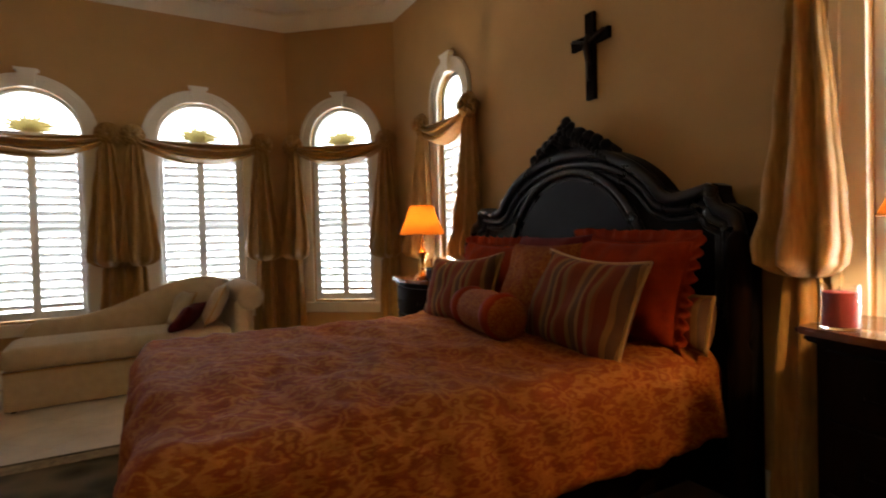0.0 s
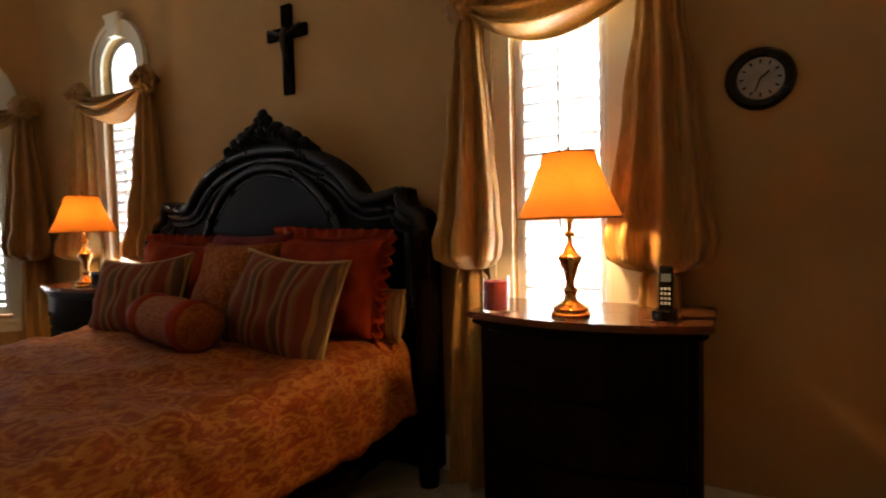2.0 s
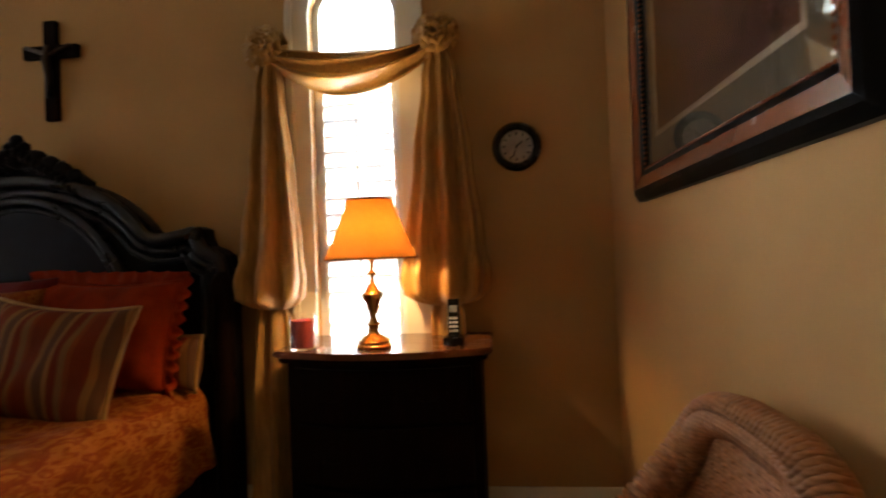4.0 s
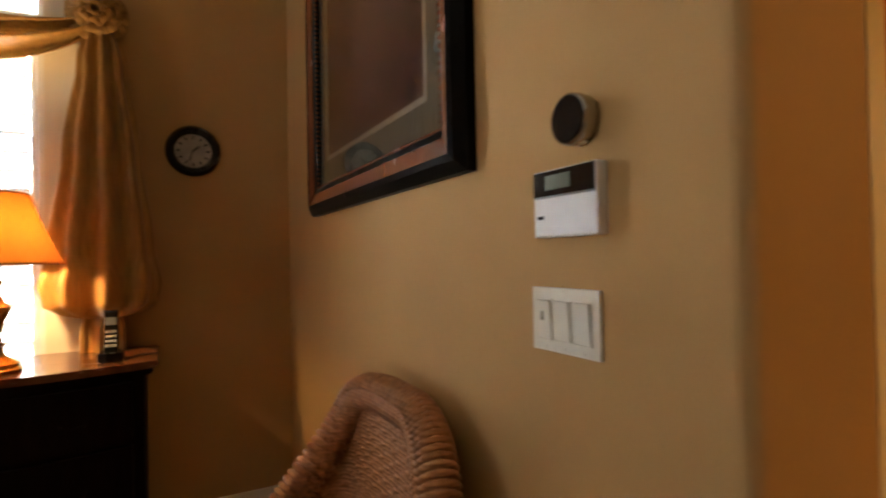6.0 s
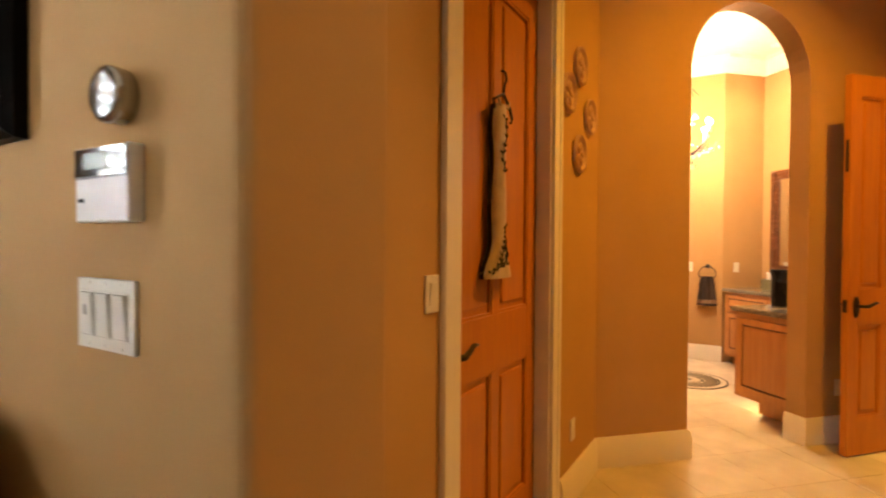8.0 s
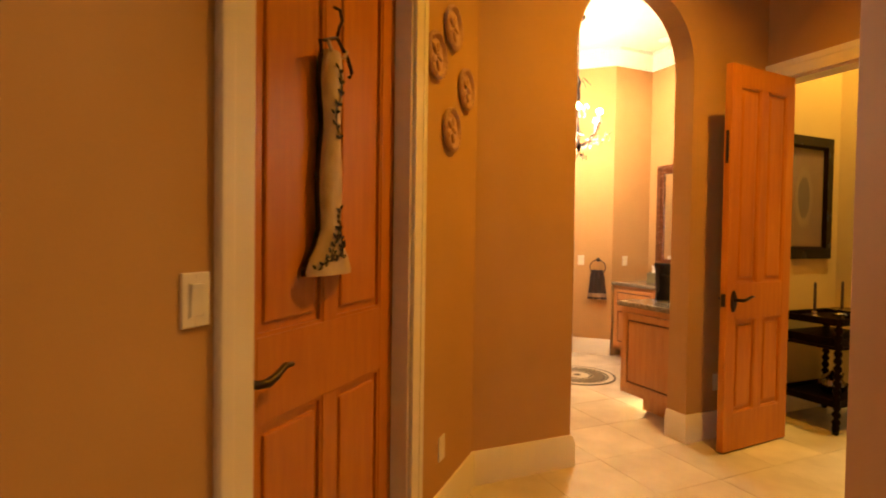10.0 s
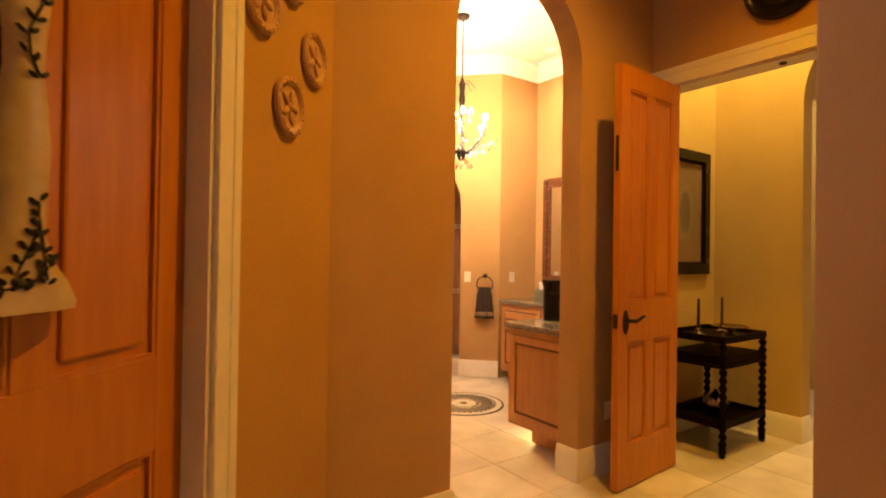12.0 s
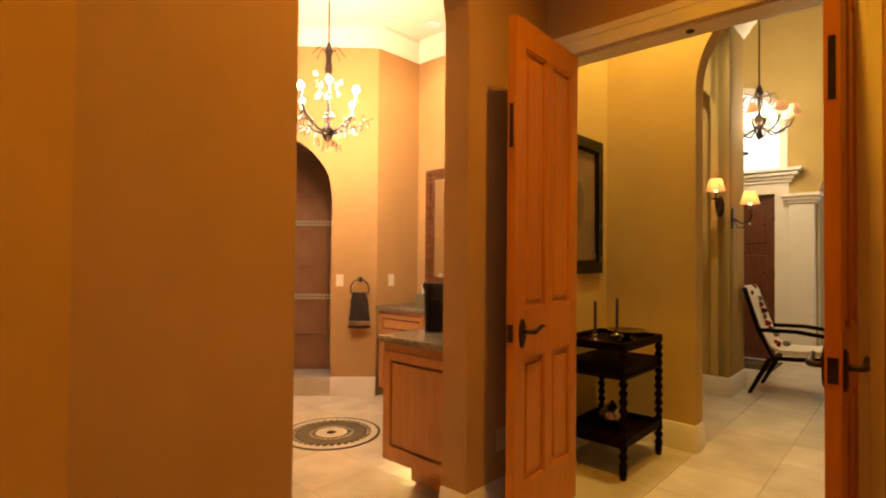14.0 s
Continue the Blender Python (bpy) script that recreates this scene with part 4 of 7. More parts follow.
def make_nightstand(x, label):
    ns = thing("nightstand", Matrix.Translation((x, 2.76, 0)), label, "nightstand", group="nightstands beside the bed")
    part("top", prism(bow(0.94, 0.0, -0.44, 0.10), NSZ - 0.028, NSZ, bevel=0.008), M_TOPWOOD, ns, "polished cherry wood top", smooth=True, angle=40)
    part("top_moulding", prism(bow(0.90, -0.005, -0.425, 0.098), NSZ - 0.055, NSZ - 0.0285, bevel=0.008), M_DARKWOOD, ns)
    part("body", prism(bow(0.84, -0.01, -0.40, 0.095), 0.11, NSZ - 0.0555), M_DARKWOOD, ns, "dark bow-fronted body")
    part("plinth", prism(bow(0.88, -0.008, -0.42, 0.097), 0.05, 0.11, bevel=0.01), M_DARKWOOD, ns)
    for sx in (-1, 1):
        for y in (-0.38, -0.06):
            part("foot", turned([(0.025, 0.0), (0.04, 0.03), (0.03, 0.05)], 12), M_DARKWOOD, ns, at=Matrix.Translation((sx * 0.37, y, 0)))
    for z0, z1 in ((0.14, 0.38), (0.40, 0.64), (0.66, 0.88)):
        n = 14
        bm = bmesh.new()
        pts = [(0.38 - 0.76 * i / n, -0.405 - 0.095 * math.sin(math.pi * (0.06 + 0.88 * i / n))) for i in range(n + 1)]
        out = [(px, py + 0.02) for px, py in pts[::-1]] + [(px, py - 0.012) for px, py in pts]
        d = part("drawer", prism(out, z0, z1, bevel=0.004), M_DARKWOOD, ns, "dark bowed drawer front")
        for hx in (-0.2, 0.2):
            y = -0.42 - 0.095 * math.sin(math.pi * (0.5 + hx / 0.84))
            part("handle", tube([(hx - 0.04, y, (z0 + z1) / 2), (hx - 0.03, y - 0.02, (z0 + z1) / 2 - 0.015), (hx, y - 0.024, (z0 + z1) / 2 - 0.02), (hx + 0.03, y - 0.02, (z0 + z1) / 2 - 0.015), (hx + 0.04, y, (z0 + z1) / 2)], 0.005, 6), M_DARKWOOD, d)
    return ns


make_nightstand(-0.09, "dark bow-fronted nightstand with a polished cherry top")
make_nightstand(-3.62, "dark bow-fronted nightstand beyond the bed")
M_LSHADE = cloth_light("orange_pleated_shade", (0.60, 0.20, 0.03), (0.10, 0.029, 0.003), 0.6)


def make_lamp(x, y, label):
    la = thing("table_lamp", Matrix.Translation((x, y, NSZ)), label, "table lamp", group="bedside lamps")
    prof = [(0.075, 0.0), (0.078, 0.012), (0.066, 0.02), (0.070, 0.032), (0.05, 0.045), (0.03, 0.06), (0.022, 0.085), (0.028, 0.10), (0.02, 0.112), (0.017, 0.13), (0.024, 0.17), (0.040, 0.205), (0.046, 0.222), (0.046, 0.232), (0.032, 0.24), (0.024, 0.262), (0.012, 0.28), (0.009, 0.305), (0.022, 0.312), (0.022, 0.325), (0.010, 0.332), (0.008, 0.385)]
    part("base", turned(prof, 28), M_BRASS, la, "turned antique brass base", smooth=True, angle=50)
    bm = bmesh.new()
    n, k = 120, 7
    rings = []
    for j in range(k + 1):
        f = j / k
        r = 0.197 - 0.100 * f + 0.006 * math.sin(math.pi * f) * -1
        rings.append([bm.verts.new(((r + 0.0022 * math.cos(60 * 2 * math.pi * i / n)) * math.cos(2 * math.pi * i / n), (r + 0.0022 * math.cos(60 * 2 * math.pi * i / n)) * math.sin(2 * math.pi * i / n), 0.383 + 0.25 * f)) for i in range(n)])
    for a, b in zip(rings, rings[1:]):
        for i in range(n):
            bm.faces.new((a[i], a[(i + 1) % n], b[(i + 1) % n], b[i]))
    part("shade", bm, M_LSHADE, la, "glowing orange pleated shade", smooth=True)
    for r, z in ((0.197, 0.383), (0.097, 0.633)):
        part("shade_trim", tube([(r * math.cos(a * math.pi / 20), r * math.sin(a * math.pi / 20), z) for a in range(41)], 0.004, 6), M_LSHADE, la)
    part("harp", tube([(0, 0, 0.36), (0.05, 0, 0.42), (0.055, 0, 0.52), (0.02, 0, 0.60), (0, 0, 0.64), (-0.02, 0, 0.60), (-0.055, 0, 0.52), (-0.05, 0, 0.42), (0, 0, 0.36)], 0.003, 6), M_BRASS, la)
    part("spider", tube([(-0.097, 0, 0.632), (0, 0, 0.636), (0.097, 0, 0.632)], 0.003, 6), M_BRASS, la)
    part("finial", turned([(0.004, 0.636), (0.010, 0.645), (0.005, 0.66), (0.001, 0.668)], 10), M_BRASS, la)
    part("bulb", turned([(0.012, 0.385), (0.012, 0.395), (0.024, 0.412), (0.024, 0.425), (0.012, 0.440), (0.002, 0.444)], 14), M_BULB, la, "lit bulb", smooth=True)
    lamp("lamp_light", "POINT", (x, y, NSZ + 0.480), LAMPW, (1.0, 0.64, 0.28), 0.03)
    return la


M_BULB = glow("lit_bulb", (1.0, 0.72, 0.38), 30)
make_lamp(-0.125, 2.37, "brass lamp with a glowing orange shade, on the nightstand")
make_lamp(-3.56, 2.37, "brass lamp with a glowing orange shade beyond the bed")


def make_candle():
    c = thing("candle", Matrix.Translation((-0.445, 2.38, NSZ)), "red candle in a glass jar on the nightstand", "candle")
    part("wax", turned([(0.050, 0.008), (0.051, 0.012), (0.051, 0.125), (0.046, 0.128)], 28), mat("red_wax", (0.22, 0.018, 0.014), scale=8, rough=0.5), c, "dark red wax", smooth=True, angle=40)
    gl = part("jar", turned([(0.056, 0.0), (0.058, 0.004), (0.058, 0.15), (0.0555, 0.15), (0.0555, 0.006), (0.02, 0.0058)], 28), glass_mat("clear_jar"), c, "clear glass jar", smooth=True, angle=40)
    gl.visible_shadow = False
    part("wick", tube([(0, 0, 0.126), (0.002, 0, 0.145)], 0.0015, 5), M_BLACK, c)


make_candle()


def make_phone():
    p = thing("telephone", Matrix.Translation((0.215, 2.42, NSZ)), "black cordless telephone upright in its charger", "telephone")
    part("charger", prism(bow(0.085, 0.05, -0.045, 0.02), 0.0, 0.035, bevel=0.008), M_BLACK, p, "black charging base")
    m = Matrix.LocRotScale((0, 0.01, 0.02), Euler((radians(-9), 0, 0)), None)
    body = part("handset", boxes((-0.025, 0.025, -0.014, 0.014, 0.0, 0.175), bevel=0.008), M_BLACK, p, "black handset", at=m)
    part("screen", boxes((-0.018, 0.018, -0.0158, -0.0138, 0.115, 0.145)), mat("grey_screen", (0.16, 0.17, 0.17), rough=0.2), body)
    for r in range(4):
        for c in range(3):
            part("key", boxes((-0.017 + 0.013 * c, -0.009 + 0.013 * c, -0.0165, -0.0138, 0.03 + 0.018 * r, 0.04 + 0.018 * r), bevel=0.001), M_WHITE, body)


make_phone()


def make_books():
    b = thing("alarm_clock", Matrix.Translation((-3.36, 2.36, NSZ)), "small black alarm clock on the far nightstand", "clock")
    part("case", boxes((-0.06, 0.06, -0.04, 0.04, 0, 0.11), bevel=0.012), M_BLACK, b)
    part("face", boxes((-0.045, 0.045, -0.0425, -0.039, 0.02, 0.09)), M_PANEL, b)
    t = thing("tissue_box", Matrix.Translation((-3.40, 2.50, NSZ)), "small tissue box on the far nightstand", "tissue box")
    part("box", boxes((-0.06, 0.06, -0.06, 0.06, 0, 0.12), bevel=0.006), M_WICKER, t)
    part("tissue", cushion(0.09, 0.09, 0.04, 3), M_WHITE, t, "white tissue", smooth=True, at=Matrix.Translation((0, 0, 0.14)))


make_books()

# ---- on the bedroom walls ----


def make_cross():
    c = thing("crucifix", on_wall(*NORTH, -1.96 + 4.95, 2.15), "dark wooden crucifix hung over the bed", "crucifix")
    part("upright", boxes((-0.038, 0.038, -0.03, 0.0, 0.0, 0.545), bevel=0.006), M_DARKWOOD, c, "dark wooden upright")
    part("crossbar", boxes((-0.16, 0.16, -0.032, -0.001, 0.34, 0.41), bevel=0.006), M_DARKWOOD, c)
    bm = tube([(0, -0.045, 0.12), (0.01, -0.05, 0.22), (-0.008, -0.05, 0.32), (0, -0.045, 0.40)], 0.02, 8, taper=[0.5, 0.9, 1.1, 0.7])
    tube([(-0.13, -0.04, 0.40), (0, -0.045, 0.35), (0.13, -0.04, 0.40)], 0.011, 6, bm)
    part("ornament", bm, M_BRONZE, c, "dark bronze ornament", smooth=True)


make_cross()


def make_wall_clock():
    c = thing("wall_clock", on_wall(*NORTH, 0.532 + 4.95, 1.868), "round black-framed wall clock with a pale face", "clock")
    r90 = Euler((radians(90), 0, 0)).to_matrix().to_4x4()
    part("frame", turned([(0.085, 0.0), (0.122, 0.0), (0.122, 0.012), (0.108, 0.032), (0.092, 0.03), (0.082, 0.014), (0.08, 0.012)], 40), M_BLACK, c, "black round frame", smooth=True, angle=40, at=r90)
    part("face", turned([(0.0815, 0.0), (0.0815, 0.0145)], 40), mat("pale_clock_face", (0.36, 0.33, 0.30), (0.24, 0.22, 0.2), scale=14, rough=0.5), c, "pale engraved face", at=r90)
    for k in range(12):
        a = k * math.pi / 6
        part("hour_mark", boxes((-0.003, 0.003, -0.0165, -0.0142, 0.058, 0.072)), M_BLACK, c, at=Euler((0, a, 0)).to_matrix().to_4x4())
    part("hour_hand", boxes((-0.003, 0.003, -0.0185, -0.0165, -0.008, 0.038)), M_BLACK, c, at=Euler((0, radians(50), 0)).to_matrix().to_4x4())
    part("minute_hand", boxes((-0.002, 0.002, -0.0205, -0.0185, -0.01, 0.055)), M_BLACK, c, at=Euler((0, radians(200), 0)).to_matrix().to_4x4())


make_wall_clock()
EAST = ((EASTX, 2.79), (EASTX, PASS_N))


def make_picture(name, at, w, h, profile, material, bead, art, label, glassy=True):
    """A framed picture: a mitred frame from (inset, proud) steps round a sheet behind glass."""
    p = thing(name, at, label, "picture")
    for (i0, d0, i1, d1), m, lab in profile:
        bm = bmesh.new()
        loops = []
        for i, d in ((i0, 0.0), (i0, d0), (i1, d1), (i1, 0.0)):
            loops.append([bm.verts.new((x, -d, z)) for x, z in ((i, i), (w - i, i), (w - i, h - i), (i, h - i))])
        for a, b in zip(loops, loops[1:]):
            for k in range(4):
                bm.faces.new((a[k], a[(k + 1) % 4], b[(k + 1) % 4], b[k]))
        part("frame", bm, m, p, lab)
    last = profile[-1][0][2]
    part("picture_sheet", boxes((last - 0.002, w - last + 0.002, -0.008, -0.004, last - 0.002, h - last + 0.002)), art, p, "dark picture behind glass")
    if bead:
        bm = bmesh.new()
        n = int((w - 2 * last) / 0.019)
        m = int((h - 2 * last) / 0.019)
        spots = [(last + (w - 2 * last) * i / n, z) for i in range(n + 1) for z in (last, h - last)] + [(x, last + (h - 2 * last) * i / m) for i in range(1, m) for x in (last, w - last)]
        for x, z in spots:
            bmesh.ops.create_icosphere(bm, subdivisions=1, radius=0.0065, matrix=Matrix.Translation((x, -0.024, z)))
        tagged(part("beading", bm, M_COPPER, p, "gilt beading", smooth=True), kind="stuff")
    if glassy:
        g = part("glass", boxes((last, w - last, -0.014, -0.012, last, h - last)), M_PICGLASS, p, "reflecting picture glass")
        g.visible_shadow = False
    return p


M_PICGLASS = glass_mat("picture_glass")
M_PICGLASS.node_tree.nodes["Principled BSDF"].inputs["IOR"].default_value = 1.45
M_COPPER = mat("copper_brown_lacquer", (0.19, 0.058, 0.022), (0.13, 0.04, 0.015), scale=9, rough=0.24, spec=0.6)
M_ART = mat("dark_abstract_print", (0.075, 0.026, 0.018), (0.008, 0.004, 0.003), scale=16, rough=0.8, spec=0.04, detail=8)
big = make_picture("framed_picture", on_wall(*EAST, 2.79 - 2.222, 1.515, 0.001), 1.285, 1.05, [((0.0, 0.022, 0.012, 0.034), M_FRAME, "black stepped outer frame"), ((0.012, 0.030, 0.024, 0.044), M_FRAME, ""), ((0.024, 0.040, 0.040, 0.050), M_FRAME, ""), ((0.040, 0.046, 0.085, 0.036), M_COPPER, "copper brown frame band"), ((0.085, 0.034, 0.110, 0.024), M_FRAME, "black inner frame")], None, True, M_ART, "large dark picture in a black and copper frame")
M_MATBOARD = mat("grey_olive_mat", (0.085, 0.070, 0.045), (0.065, 0.052, 0.033), scale=20, rough=0.8, spec=0.05)
M_FILLET = mat("gold_fillet", (0.24, 0.15, 0.06), (0.16, 0.09, 0.035), scale=20, rough=0.4)
for nm, i, j, d, mt, lab in (("mat_border", 0.108, 0.205, 0.0100, M_MATBOARD, "grey-olive mat board"), ("fillet", 0.205, 0.222, 0.0112, M_FILLET, "dull gold fillet")):
    part(nm, boxes((i, 1.285 - i, -d, -0.0082, i, j), (i, 1.285 - i, -d, -0.0082, 1.05 - j, 1.05 - i), (i, j, -d, -0.0082, j, 1.05 - j), (1.285 - j, 1.285 - i, -d, -0.0082, j, 1.05 - j)), mt, big, lab)



def rocker_plate(name, at, gangs, label, material=None):
    p = thing(name, at, label, "light switch" if gangs else "outlet")
    w = 0.07 + 0.0465 * (max(gangs, 1) - 1)
    material = material or M_WHITEPL
    part("plate", boxes((-w / 2, w / 2, -0.007, 0.0, -0.055, 0.055), bevel=0.003), material, p)
    for g in range(gangs):
        x = (g - (gangs - 1) / 2) * 0.0465
        part("rocker", boxes((-0.0165, 0.0165, -0.004, 0.003, -0.033, 0.033), bevel=0.0015), material, p, at=Matrix.LocRotScale((x, -0.0075, 0), Euler((radians(4), 0, 0)), None))
        part("switch_frame", boxes((x - 0.0195, x - 0.0172, -0.0085, -0.006, -0.036, 0.036), (x + 0.0172, x + 0.0195, -0.0085, -0.006, -0.036, 0.036), (x - 0.0172, x + 0.0172, -0.0085, -0.006, 0.0337, 0.036), (x - 0.0172, x + 0.0172, -0.0085, -0.006, -0.036, -0.0337)), material, p)
        for z in (-0.048, 0.048):
            part("screw", turned([(0.003, 0.0), (0.003, 0.001)], 8), material, p, at=Matrix.LocRotScale((x, -0.0068, z), Euler((radians(90), 0, 0)), None))
    if not gangs:
        for z in (-0.02, 0.02):
            part("socket", boxes((-0.016, 0.016, -0.0085, -0.006, z - 0.014, z + 0.014), bevel=0.002), material, p)
    return p


triple = rocker_plate("switch_plate", on_wall(*EAST, 2.79 - 0.667, 1.222), 3, "almond three-gang rocker switch plate on the wall")
part("dimmer_slot", boxes((-0.0535, -0.0455, -0.0125, -0.0085, -0.002, 0.027), bevel=0.001), mat("brown_slot_plastic", (0.20, 0.16, 0.11), rough=0.5), triple, "brown dimmer slider")


def make_keypad():
    k = thing("alarm_keypad", on_wall(*EAST, 2.79 - 0.643, 1.362), "white alarm keypad with a dark display", "alarm keypad")
    part("case", boxes((-0.074, 0.074, -0.024, 0.0, 0.0, 0.112), bevel=0.004), M_WHITE, k, "white plastic case")
    part("display_panel", boxes((-0.072, 0.072, -0.0262, -0.0238, 0.068, 0.110), bevel=0.001), M_GLOSS, k, "glossy black display panel")
    part("screen", boxes((-0.04, 0.02, -0.0275, -0.0261, 0.078, 0.102)), mat("green_grey_lcd", (0.10, 0.12, 0.08), rough=0.25), k, "green-grey screen")
    part("lettering", boxes((-0.064, -0.048, -0.0248, -0.0238, 0.030, 0.036)), M_PANEL, k)
    part("flap_seam", boxes((-0.073, 0.073, -0.0246, -0.0238, 0.0655, 0.067)), M_PANEL, k)


make_keypad()


def make_thermostat():
    t = thing("thermostat", on_wall(*EAST, 2.79 - 0.620, 1.545), "round thermostat with a black face and steel rim", "thermostat")
    r90 = Euler((radians(90), 0, 0)).to_matrix().to_4x4()
    part("ring", turned([(0.036, 0.0), (0.040, 0.004), (0.0415, 0.02), (0.0405, 0.030), (0.037, 0.0325), (0.036, 0.031)], 40), mat("brushed_steel", (0.5, 0.47, 0.42), rough=0.25, metal=1.0), t, "brushed steel ring", smooth=True, angle=50, at=r90)
    part("face", turned([(0.0365, 0.028), (0.0365, 0.0330), (0.0350, 0.0340), (0.002, 0.0344)], 40), M_GLOSS, t, "glossy black glass face", smooth=True, angle=25, at=r90)


make_thermostat()
rocker_plate("switch_plate", on_wall(*PN, 1.845 - 1.285, 1.185), 1, "almond rocker switch plate beside the closet door")
rocker_plate("outlet_plate", on_wall(*PN, 3.22 - 1.285, 0.37), 0, "almond outlet plate low on the passage wall")
rocker_plate("outlet_plate", on_wall(*ARCH, 1.83, 0.37), 0, "almond outlet plate beside the open door")


def make_chair_wicker():
    ch = thing("wicker_armchair", Matrix.Translation((0.66, 1.10, 0)), "tan woven wicker armchair with a thick braided rim", "armchair")
    knots = [(-0.19, 0.29, 0.55), (-0.05, 0.295, 0.64), (0.05, 0.295, 0.745), (0.15, 0.295, 0.865), (0.20, 0.265, 0.955), (0.222, 0.18, 0.985), (0.232, 0.06, 0.985), (0.23, -0.06, 0.975), (0.21, -0.16, 0.92), (0.17, -0.235, 0.82), (0.08, -0.275, 0.71), (-0.06, -0.285, 0.63), (-0.19, -0.285, 0.55)]
    line = []
    for i in range(len(knots) - 1):
        p = [Vector(knots[min(max(i + k, 0), len(knots) - 1)]) for k in (-1, 0, 1, 2)]
        for q in range(8):
            f = q / 8
            line.append(0.5 * (2 * p[1] + (p[2] - p[0]) * f + (2 * p[0] - 5 * p[1] + 4 * p[2] - p[3]) * f * f + (3 * p[1] - p[0] - 3 * p[2] + p[3]) * f ** 3))
    line.append(Vector(knots[-1]))
    n, low = len(line), 0.30

    def spot(i, f):
        """On the shell, i along the rim and f from the seat up to the rim."""
        p = line[i]
        s = 0.70 + 0.29 * f ** 0.6
        return Vector((p.x * s - 0.03 * (1 - f), p.y * s, low + (p.z - 0.012 - low) * f))
    bm = bmesh.new()
    grid = [[bm.verts.new(spot(i, j / 12)) for j in range(13)] for i in range(n)]
    for a, b in zip(grid, grid[1:]):
        for j in range(12):
            bm.faces.new((a[j], b[j], b[j + 1], a[j + 1]))
    part("woven_back", bm, M_WICKER, ch, "woven wicker back and arms", smooth=True).modifiers.new("thick", "SOLIDIFY").thickness = 0.010
    bm = bmesh.new()
    strands = 44
    for j in range(strands):
        f = (j + 0.5) / strands
        pts = []
        for i in range(n):
            c = spot(i, f)
            a, b = spot(max(i - 1, 0), f), spot(min(i + 1, n - 1), f)
            out = (b - a).cross(Vector((0, 0, 1))).normalized()
            pts.append(c + out * (0.0085 * (1 if (i // 2 + j) % 2 else -1)))
        tube(pts, 0.0055, 5, bm)
    tagged(part("weave", bm, M_WICKER, ch, "woven wicker strands", smooth=True), kind="stuff")
    part("rolled_rim", tube(line, 0.040, 12), M_WICKER, ch, "thick braided rim", smooth=True)
    bm = bmesh.new()
    turns = n - 1
    for k in range(turns):
        f = k + 0.5
        i = int(f)
        c = line[i].lerp(line[min(i + 1, n - 1)], f - i)
        d = (line[min(i + 1, n - 1)] - line[max(i - 1, 0)]).normalized()
        u = d.cross(Vector((0.3, 0.1, 0.9))).normalized()
        v = d.cross(u)
        tube([c + (u * math.cos(q * 0.6283) + v * math.sin(q * 0.6283)) * 0.043 + d * 0.022 * (q / 10) for q in range(11)], 0.0085, 6, bm)
    tagged(part("braid", bm, M_WICKER, ch, "wrapped cane on the rim", smooth=True), kind="stuff")
    part("seat", boxes((-0.22, 0.15, -0.22, 0.23, 0.32, 0.43), bevel=0.04), M_RUST, ch, "rust seat cushion", smooth=True, angle=50)
    part("apron", boxes((-0.23, 0.17, -0.235, 0.245, 0.24, 0.318), bevel=0.015), M_WICKER, ch)
    for x in (-0.20, 0.14):
        for y in (-0.21, 0.22):
            part("leg", tube([(x, y, 0.0), (x, y, 0.25)], 0.022, 10), M_WICKER, ch)


make_chair_wicker()


